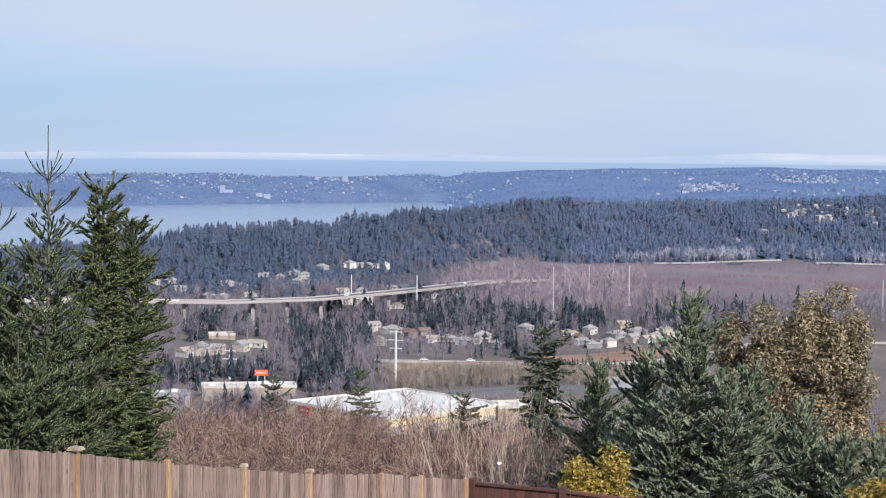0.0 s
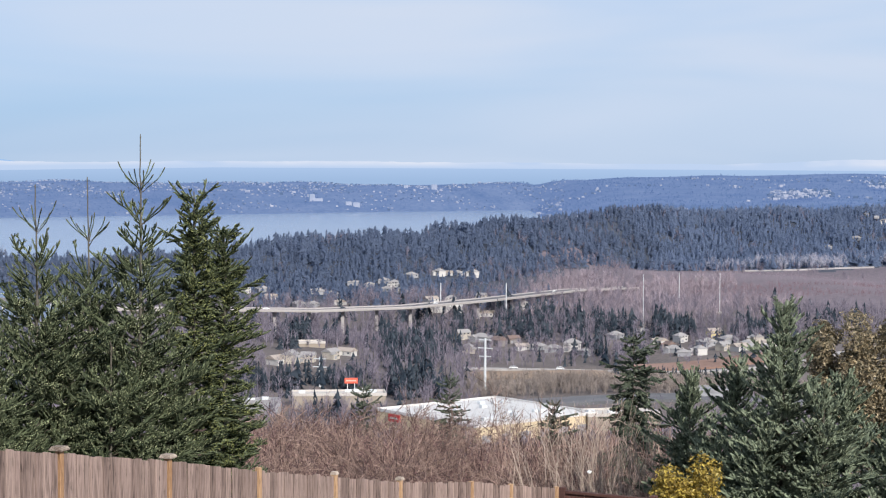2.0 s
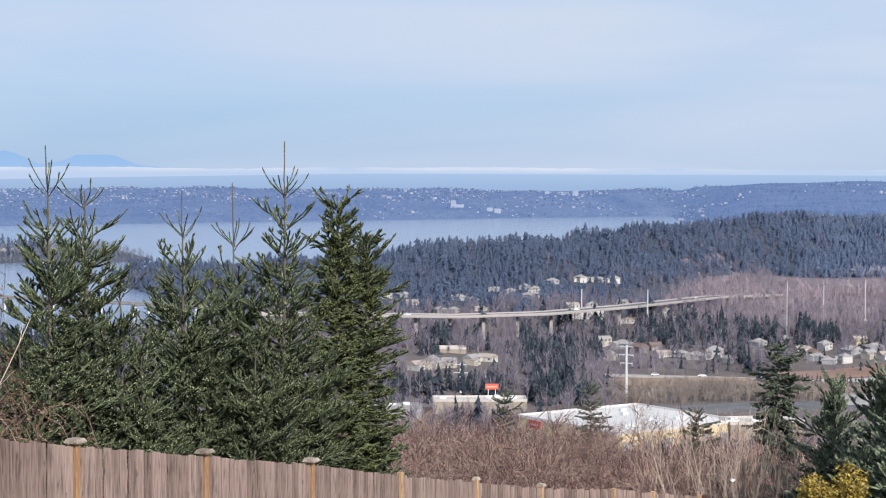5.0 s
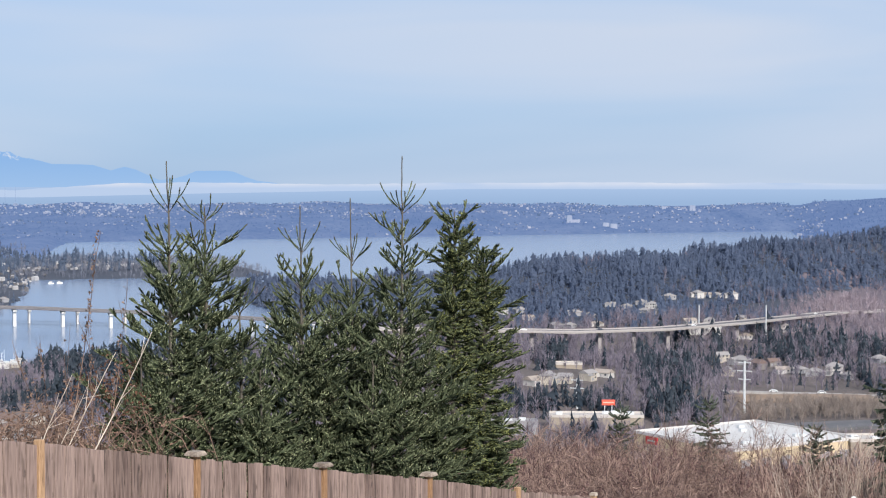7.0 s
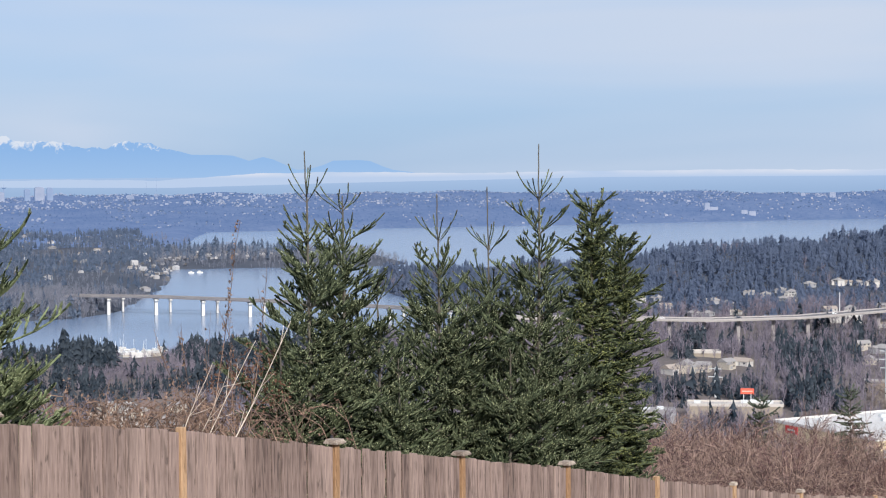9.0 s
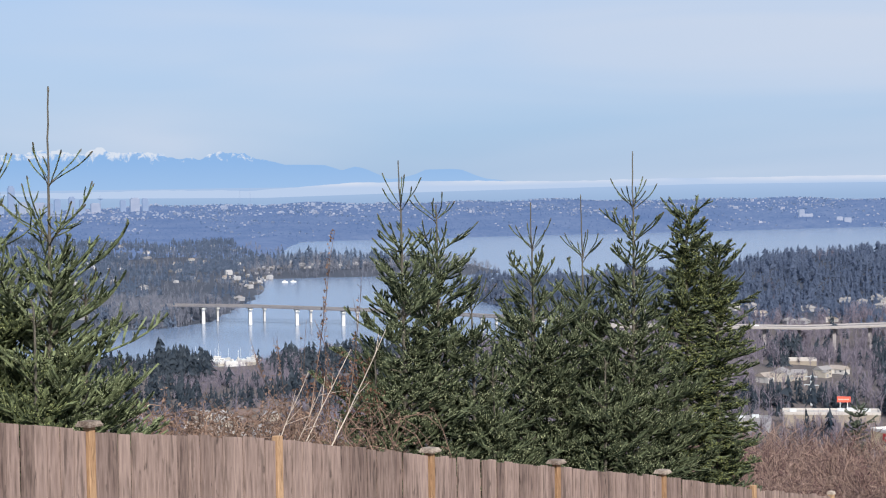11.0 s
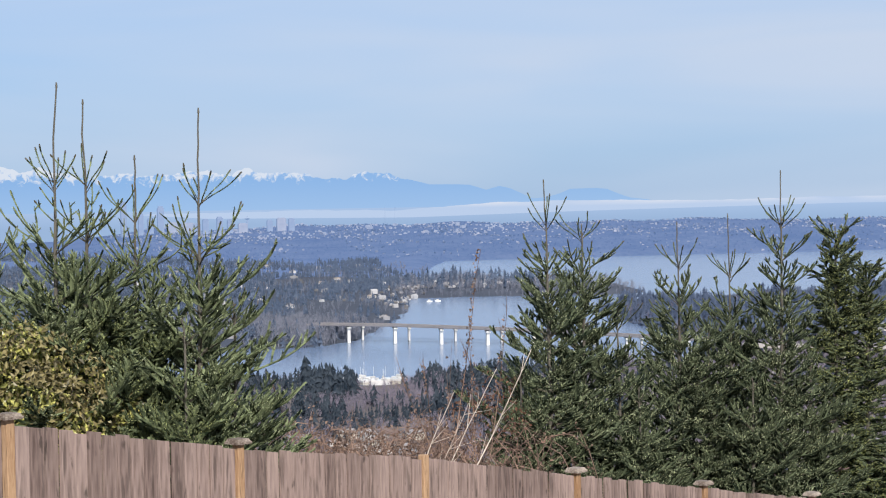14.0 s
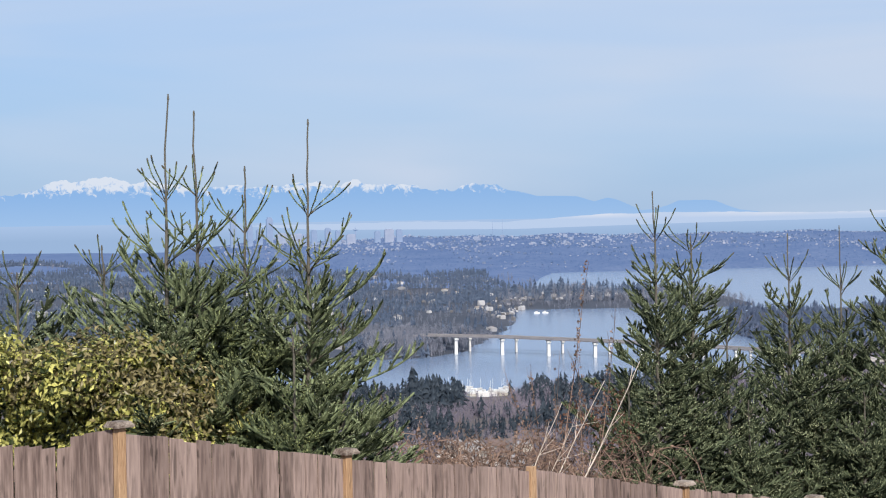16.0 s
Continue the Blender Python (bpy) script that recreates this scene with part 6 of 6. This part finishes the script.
# ---- the bare thicket down the slope ----
THICKET = [bare_arrays(1.0, s, 3, 3, 50, 0.011, 0.78, 0.0020, tips=4) for s in range(8)]
g = np.random.RandomState(77)


def thicket(name, label, mat_, n_, az0, az1, r0, r1, top_az, top_el, spread, seed):
    """Shrubs whose tops keep near a line of sight along the slope."""
    gg = np.random.RandomState(seed)
    a, r = gg.uniform(az0, az1, n_), np.sqrt(gg.uniform(r0 ** 2, r1 ** 2, n_))
    x, y = polar(a, r)
    z = ground(x, y)
    want = EYE + r * np.tan(np.radians(np.interp(a, top_az, top_el) - np.abs(gg.normal(0, spread, n_)))) - z
    s = np.clip(want, 1.5, 9.5)
    ob = put(name, mesh_of(name, *scatter(THICKET, x, y, z - 0.1, s, gg, 0.15)), mat_)
    return tagged(ob, label, "thicket", kind="stuff")


BR_AZ, BR_EL = [-16, -10, 0, 3.4, 5.9, 8.45, 10, 11.5, 13.5, 16, 26], [-7.4, -7.4, -7.4, -7.3, -7.25, -7.45, -7.7, -7.8, -7.65, -7.7, -7.9]
thicket("slope_thicket", "dense bare reddish-brown thicket down the slope", M_TWIG, 230, 1.5, 18, 42, 110, BR_AZ, BR_EL, 0.55, 1)
thicket("red_thicket", "dark reddish bare undergrowth down the slope", M_TWIG_RED, 130, 1.5, 18, 60, 112, BR_AZ, [e_ - 0.25 for e_ in BR_EL], 0.5, 3)
thicket("west_thicket", "bare brown thicket below the fence", M_TWIG, 90, -18, 1, 34, 110, BR_AZ, BR_EL, 0.7, 2)

for k, (a, r, t_, sp) in enumerate([(12.33, 88, -7.30, 1.1), (9.12, 92, -6.62, 1.2), (6.52, 95, -6.90, 1.0)]):
    px, py = polar(a, r)
    fir(px, py, float(el(r, t_)), sp, 70 + k, M_NEEDLE_DARK, "thin dark conifer among the bare thicket", "conifers in the thicket", leader=0.3, needle=0.06,
        width=0.03, dense=20, whorl=0.36, arms=(6, 9), fill=5, sleeve=0.05, side=0.34, stride=0.13, power=0.6, fine=0.12, tufts=-0.2, rise=(-25, -18, -5, 35), ragged=0.4, airy=0.75, core=M_NEEDLE_DARK)

# taller leafless trees that stand out of the thicket
for k, (a, r, t_) in enumerate([(9.3, 70, -6.75), (8.9, 74, -6.95), (10.4, 66, -7.2), (6.0, 78, -7.0), (5.0, 72, -7.15), (11.4, 68, -7.35), (7.6, 64, -7.25), (3.9, 66, -7.35)]):
    px, py = polar(a, r)
    pz = ground_at(px, py)
    e = new("bare_tree")
    e.location = (px, py, pz - 0.1)
    e.rotation_euler = (0, 0, k * 1.3)
    put("branchwork", mesh_of("branchwork", *bare_arrays(float(el(r, t_)) - pz, 300 + k, 4, 3, 42, 0.07, 0.72, 0.008, tips=2)), M_TWIG, e)
    tagged(e, "leafless tree with crooked limbs above the thicket", "bare tree", "bare trees above the thicket")

# ---- upright bare stems ----
def stems(name, bearing, r, half, top_el, n_, mat_, label, seed, lean=0.45, thick=0.017):
    gg = np.random.RandomState(seed)
    x, y = polar(bearing, r)
    z = ground_at(x, y)
    h = float(el(r, top_el)) - z
    e = new(name)
    e.location = (x, y, z)
    for k in range(n_):
        P0, P1, R0, R1 = [], [], [], []
        p = np.array([gg.normal(0, half * 0.4), gg.normal(0, half * 0.35), -0.1])
        way = unit(np.array([p[0] / half * lean + gg.normal(0, 0.06), p[1] / half * lean * 0.6, 1.0]))
        ln = h * gg.uniform(0.72, 1.05)
        t = thick * gg.uniform(0.6, 1.2)
        m_ = 7
        for s in range(m_):
            q_ = p + way * ln / m_
            P0.append(p), P1.append(q_), R0.append(t * (1 - s / m_) + 0.003), R1.append(t * (1 - (s + 1) / m_) + 0.003)
            if s > 2:
                for c in range(2):
                    w2 = unit(way + gg.normal(0, 0.35, 3))
                    P0.append(q_), P1.append(q_ + w2 * gg.uniform(0.3, 0.8)), R0.append(0.005), R1.append(0.003)
            p = q_
            way = unit(way + gg.normal(0, 0.05, 3))
        put("stem", mesh_of("stem", *tubes(*map(np.array, (P0, P1, R0, R1)))), mat_, e)
    return tagged(e, label, "shrub")


stems("bare_shrub", 13.3, 43, 1.4, -7.95, 42, M_TWIG_PALE, "bare shrub of upright pale stems behind the fence", 1)
stems("bare_shrub", 14.7, 44, 1.4, -7.85, 42, M_TWIG_PALE, "bare shrub of upright pale stems behind the fence", 2)
stems("bare_shrub", 12.3, 47, 1.2, -7.9, 50, M_TWIG, "bare brown shrub of upright stems behind the fence", 3)
stems("bare_shrub", 15.9, 46, 1.0, -8.4, 40, M_TWIG, "bare brown shrub of upright stems behind the fence", 4)


# ---- leafy shrubs and the broad evergreen ----
def blob_leaves(blobs, n_, size, seed, narrow=0.5, shell=0.45):
    """Leaves over a few uneven lobes (x, y, z, rx, ry, rz), thicker towards their skin."""
    gg = np.random.RandomState(seed)
    vol = np.array([b_[3] * b_[4] + b_[4] * b_[5] + b_[3] * b_[5] for b_ in blobs])
    pick = gg.choice(len(blobs), n_, p=vol / vol.sum())
    B = np.array(blobs)[pick]
    d = unit(gg.normal(size=(n_, 3)))
    lump = 1 + 0.16 * np.sin(d[:, 0] * 7 + pick * 2.1) * np.sin(d[:, 1] * 6 + pick) + 0.12 * np.sin(d[:, 2] * 9 + d[:, 0] * 5)
    rad = (1 - shell * gg.uniform(0, 1, n_) ** 1.6) * lump
    c = B[:, :3] + d * rad[:, None] * B[:, 3:]
    nrm = unit(d + gg.normal(0, 0.55, (n_, 3)) + [0, 0, 0.35])
    return leaves(c, nrm, size * gg.uniform(0.6, 1.25, n_), gg, narrow)


def cluster(lobes, n_, part_, seed):
    """Each lobe broken into smaller ones round its skin, with hollows between."""
    gg = np.random.RandomState(seed)
    out = []
    for x_, y_, z_, rx, ry, rz in lobes:
        for k in range(n_):
            d = unit(gg.normal(size=3)) * 0.68
            s_ = part_ * gg.uniform(0.75, 1.25)
            out.append((x_ + d[0] * rx, y_ + d[1] * ry, z_ + d[2] * rz, rx * s_, ry * s_, rz * s_))
    return out


def leafy(name, x, y, blobs, n_, size, leaf_mat, label, category, seed, narrow=0.5, trunk_h=1.0, thick=0.05):
    """A shrub or tree: forked stems and a crown of single leaves; the lobes are given from its foot."""
    z = ground_at(x, y) - 0.05
    e = new(name)
    e.location = (x, y, z)
    put("trunk", mesh_of("trunk", *bare_arrays(trunk_h, seed, 3, 3, 30, thick, 0.72, 0.006, 5)), M_BARK, e)
    put("crown", mesh_of("crown", *blob_leaves(blobs, n_, size, seed, narrow)), leaf_mat, e)
    return tagged(e, label, category)


def lobes_at(x, y, items):
    """Lobes from bearing, angle of height, distance and radii, relative to a foot at x, y."""
    z0 = ground_at(x, y) - 0.05
    out = []
    for a, e_, r, rx, ry, rz in items:
        bx, by = polar(a, r)
        out.append((bx - x, by - y, float(el(r, e_)) - z0, rx, ry, rz))
    return out


x, y = polar(16.25, 37)
leafy("yellow_shrub", x, y, cluster(lobes_at(x, y, [(16.3, -9.6, 37, 0.58, 0.6, 0.55), (15.75, -10.1, 37, 0.5, 0.5, 0.5), (16.9, -10.1, 37, 0.5, 0.5, 0.55), (16.2, -10.9, 37, 0.85, 0.7, 0.7)]), 6, 0.5, 7),
      7500, 0.085, M_LEAF_YELLOW, "rounded yellow-leaved shrub behind the dark fence", "shrub", 21, 0.55, 2.2)
x, y = polar(24.6, 37)
leafy("yellow_shrub", x, y, lobes_at(x, y, [(24.5, -10.4, 37, 0.6, 0.6, 0.5), (25.2, -10.2, 37, 0.6, 0.6, 0.6), (24.9, -11.4, 37, 0.9, 0.7, 0.7)]),
      6000, 0.085, M_LEAF_YELLOW, "yellow-green shrub below the firs", "shrub", 22, 0.55, 2.0)
x, y = polar(25.2, 47)
leafy("yellow_shrub", x, y, lobes_at(x, y, [(25.2, -8.3, 47, 0.7, 0.6, 0.6), (25.6, -8.9, 47, 0.8, 0.7, 0.7), (25.3, -10, 47, 1.0, 0.8, 0.9)]),
      5500, 0.09, M_LEAF_YELLOW, "yellowing shrub beside the broad evergreen", "shrub", 23, 0.55, 2.4)
x, y = polar(22.9, 50)
leafy("evergreen_tree", x, y, cluster(lobes_at(x, y, [(21.0, -5.45, 50, 0.85, 0.8, 0.75), (20.5, -6.2, 50, 0.8, 0.8, 0.9), (23.05, -4.9, 50, 0.95, 0.9, 0.85), (22.5, -5.5, 50, 0.8, 0.8, 0.8),
                                            (23.55, -5.6, 50, 0.6, 0.8, 0.9), (22.6, -6.7, 50, 1.5, 1.2, 1.2), (22.0, -5.6, 50, 0.8, 0.8, 0.8), (20.2, -5.5, 50, 0.6, 0.7, 0.6), (21.7, -6.2, 50, 0.9, 0.8, 0.9), (23.1, -6.0, 50, 0.9, 0.8, 0.9), (20.7, -7.2, 50, 0.8, 0.8, 0.8), (22.3, -7.6, 50, 1.1, 1.0, 1.0), (23.55, -7.0, 50, 0.75, 1.0, 1.1), (21.5, -6.9, 50, 1.2, 1.0, 1.1),
                                            (22.9, -8.4, 50, 1.2, 1.2, 1.2), (23.6, -8.5, 50, 0.8, 0.8, 1.0), (21.8, -8.6, 50, 1.2, 1.0, 1.0)]), 7, 0.44, 5),
      56000, 0.115, M_LEAF_MADRONA, "broad evergreen tree with olive-brown leaves", "tree", 24, 0.45, 5.5, 0.12)

# the laurel hedge in the corner behind the fence
x, y = polar(-23.0, 17.6)
leafy("laurel_hedge", x, y, cluster(lobes_at(x, y, [(-27.3, -4.8, 17.4, 0.5, 0.5, 0.42), (-26.2, -4.7, 17.4, 0.42, 0.5, 0.36), (-25.0, -4.85, 17.4, 0.42, 0.5, 0.36), (-23.8, -4.75, 17.5, 0.42, 0.5, 0.36),
                                          (-22.5, -5.0, 17.6, 0.42, 0.5, 0.36), (-21.3, -5.5, 17.9, 0.40, 0.45, 0.34), (-20.3, -6.2, 18.3, 0.38, 0.45, 0.34), (-19.3, -6.9, 18.9, 0.34, 0.4, 0.32),
                                          (-26.6, -6.2, 17.4, 0.7, 0.5, 0.5), (-24.6, -6.3, 17.4, 0.7, 0.5, 0.5), (-22.8, -6.5, 17.6, 0.7, 0.5, 0.5), (-21.0, -7.0, 18.1, 0.6, 0.45, 0.45)]), 6, 0.48, 6),
      19000, 0.074, M_LEAF_HEDGE, "laurel hedge with glossy green and yellowing leaves", "hedge", 25, 0.52, 2.2)


hedge = [o for o in scene.objects if o.name.startswith("laurel_hedge")][0]
put("dry_leafage", mesh_of("dry_leafage", *blob_leaves(lobes_at(x, y, [(-24.2, -4.6, 17.3, 0.4, 0.45, 0.36), (-22.8, -4.9, 17.4, 0.5, 0.5, 0.42), (-21.5, -5.4, 17.7, 0.5, 0.45, 0.42), (-20.4, -6.1, 18.1, 0.45, 0.45, 0.4),
                                                                   (-22.0, -6.2, 17.6, 0.6, 0.5, 0.45), (-25.6, -4.7, 17.3, 0.3, 0.4, 0.3)]), 4200, 0.066, 26, 0.5)), M_LEAF_DRY, hedge, "brownish olive leaves mixed into the hedge")

# ---- canes and brambles by the fence ----
def cane(a0, e0, a1, e1, r, mat_, seed, thick=0.017, spikes=0, label="long pale bare cane leaning over the fence"):
    gg = np.random.RandomState(seed)
    p, q_ = np.array([*polar(a0, r), float(el(r, e0))]), np.array([*polar(a1, r), float(el(r, e1))])
    foot = p + (p - q_) * min(1.6, max(0.2, (p[2] - ground_at(p[0], p[1])) / max(q_[2] - p[2], 0.3)))
    m_ = 12
    t = np.linspace(0, 1, m_ + 1)[:, None]
    pts = foot * (1 - t) + q_ * t + np.column_stack([np.sin(t[:, 0] * 3.1 + seed), np.cos(t[:, 0] * 2.7 + seed), 0 * t[:, 0]]) * 0.03 * t + np.cumsum(gg.normal(0, 0.012, (m_ + 1, 3)), 0) * t * (1 - 0.5 * t)
    rad = thick * (1 - 0.7 * t[:, 0])
    sets = [tubes(pts[:-1], pts[1:], rad[:-1], rad[1:], 5)]
    e = new("cane")
    e.location = foot
    for k in range(6):
        s = gg.randint(4, m_)
        w2 = unit(unit(q_ - foot) + gg.normal(0, 0.35, 3))
        ln = gg.uniform(0.12, 0.4)
        sets.append(tubes(pts[s][None], (pts[s] + w2 * ln)[None], np.array([0.004]), np.array([0.002])))
    v, f = joined(*sets)
    tagged(put("stalk", mesh_of("stalk", v - foot, f), mat_, e), kind="stuff")
    if spikes:
        k = gg.uniform(0.55, 1.0, spikes)
        c = foot * (1 - k[:, None]) + q_ * k[:, None] + gg.normal(0, 0.012, (spikes, 3))
        v, f = leaves(c - foot, unit(gg.normal(size=(spikes, 3))), gg.uniform(0.02, 0.045, spikes), gg, 0.7)
        tagged(put("seed_head", mesh_of("seed_head", v, f), M_BRAMBLE, e, "dry brown seed head"), kind="stuff")
    return tagged(e, label, "cane", "canes by the fence")


cane(-9.27, -8.11, -7.43, -4.61, 21.5, M_CANE, 1, 0.0125)
cane(-9.86, -7.85, -8.46, -5.18, 21.3, M_CANE, 2, 0.011)
cane(-10.62, -7.67, -9.83, -5.84, 21.0, M_CANE, 3, 0.009)
cane(-10.2, -7.8, -9.4, -6.2, 21.2, M_CANE, 12, 0.007)
cane(-9.86, -7.68, -9.08, -1.62, 21.8, M_BRAMBLE, 4, 0.009, 120, "tall dry stalk with brown seed heads by the fence")
cane(-10.45, -7.67, -10.83, -4.98, 21.4, M_BRAMBLE, 5, 0.008, 50, "tall dry stalk with brown seed heads by the fence")
cane(-8.64, -6.36, -8.26, -3.16, 22.0, M_BRAMBLE, 6, 0.008, 60, "tall dry stalk with brown seed heads by the fence")
cane(-10.78, -7.17, -11.43, -5.22, 21.2, M_BRAMBLE, 7, 0.008, 20, "tall dry stalk with brown seed heads by the fence")
cane(-14.76, -7.08, -15.21, -5.56, 20.0, M_TWIG, 8, 0.008)
cane(-9.2, -7.4, -9.35, -3.6, 21.6, M_BRAMBLE, 9, 0.007, 60, "tall dry stalk with brown seed heads by the fence")
cane(-10.1, -7.4, -10.0, -4.4, 21.5, M_BRAMBLE, 10, 0.006, 30, "tall dry stalk with brown seed heads by the fence")


def bramble(bearing, r, half, top_el, n_, seed, label="tangle of dry orange-brown brambles behind the fence"):
    gg = np.random.RandomState(seed)
    x, y = polar(bearing, r)
    z = ground_at(x, y)
    h = float(el(r, top_el)) - z
    P0, P1, R0, R1 = [], [], [], []
    for k in range(n_):
        p = np.array([gg.normal(0, half * 0.5), gg.normal(0, half * 0.4), -0.05])
        a = gg.uniform(0, 2 * np.pi)
        ln = gg.uniform(1.6, 3.0)
        top = h * gg.uniform(0.6, 1.05)
        m_ = 9
        prev = p
        for s in range(1, m_ + 1):
            u = s / m_
            q_ = p + np.array([np.cos(a) * ln * 0.55 * u, np.sin(a) * ln * 0.4 * u, top * np.sin(u * 2.3) / 1.0]) + gg.normal(0, 0.03, 3)
            P0.append(prev), P1.append(q_), R0.append(0.006), R1.append(0.005)
            if s > 3:
                for c in range(2):
                    P0.append(q_), P1.append(q_ + gg.normal(0, 0.12, 3)), R0.append(0.003), R1.append(0.002)
            prev = q_
    e = new("bramble")
    e.location = (x, y, z)
    P = tuple(map(np.array, (P0, P1, R0, R1)))
    tagged(put("cane_growth", mesh_of("cane_growth", *tubes(*P)), M_BRAMBLE, e), kind="stuff")
    pick = gg.randint(0, len(P0), n_ * 22)
    c = P[1][pick] + gg.normal(0, 0.03, (len(pick), 3))
    put("dry_foliage", mesh_of("dry_foliage", *leaves(c, unit(gg.normal(size=(len(pick), 3))), gg.uniform(0.03, 0.06, len(pick)), gg, 0.6)), M_BRAMBLE, e)
    return tagged(e, label, "bramble", "brambles behind the fence")


for k, (a, r, t_) in enumerate([(-14.4, 21, -7.1), (-13.4, 21.5, -7.1), (-12.6, 22, -7.0), (-11.8, 22.5, -7.1), (-11.0, 23, -7.0), (-10.3, 23, -7.1)]):
    bramble(a, r, 0.8, t_ + 0.15, 48, 90 + k)

# a scrap of white plastic hanging in the bare stems
gg = np.random.RandomState(4)
x, y = polar(13.35, 41.5)
bm = bmesh.new()
bmesh.ops.create_icosphere(bm, subdivisions=2, radius=0.055)
for v_ in bm.verts:
    v_.co = v_.co * gg.uniform(0.6, 1.3)
    v_.co.z *= 0.6
scrap = put("plastic_scrap", bm, M_CARWHITE)
scrap.location = (x, y, float(el(41.5, -9.42)))
tagged(scrap, "crumpled white plastic scrap caught in bare stems", "litter")

x, y = polar(-8.75, 24.6)
leafy("withered_shrub", x, y, lobes_at(x, y, [(-8.7, -5.9, 24.6, 0.34, 0.3, 0.3), (-9.3, -6.5, 24.4, 0.36, 0.3, 0.3), (-8.3, -6.7, 24.6, 0.34, 0.3, 0.34)]),
      480, 0.055, M_RUSSET, "withered reddish-brown shrub beside the firs", "shrub", 41, 0.5, 1.4)
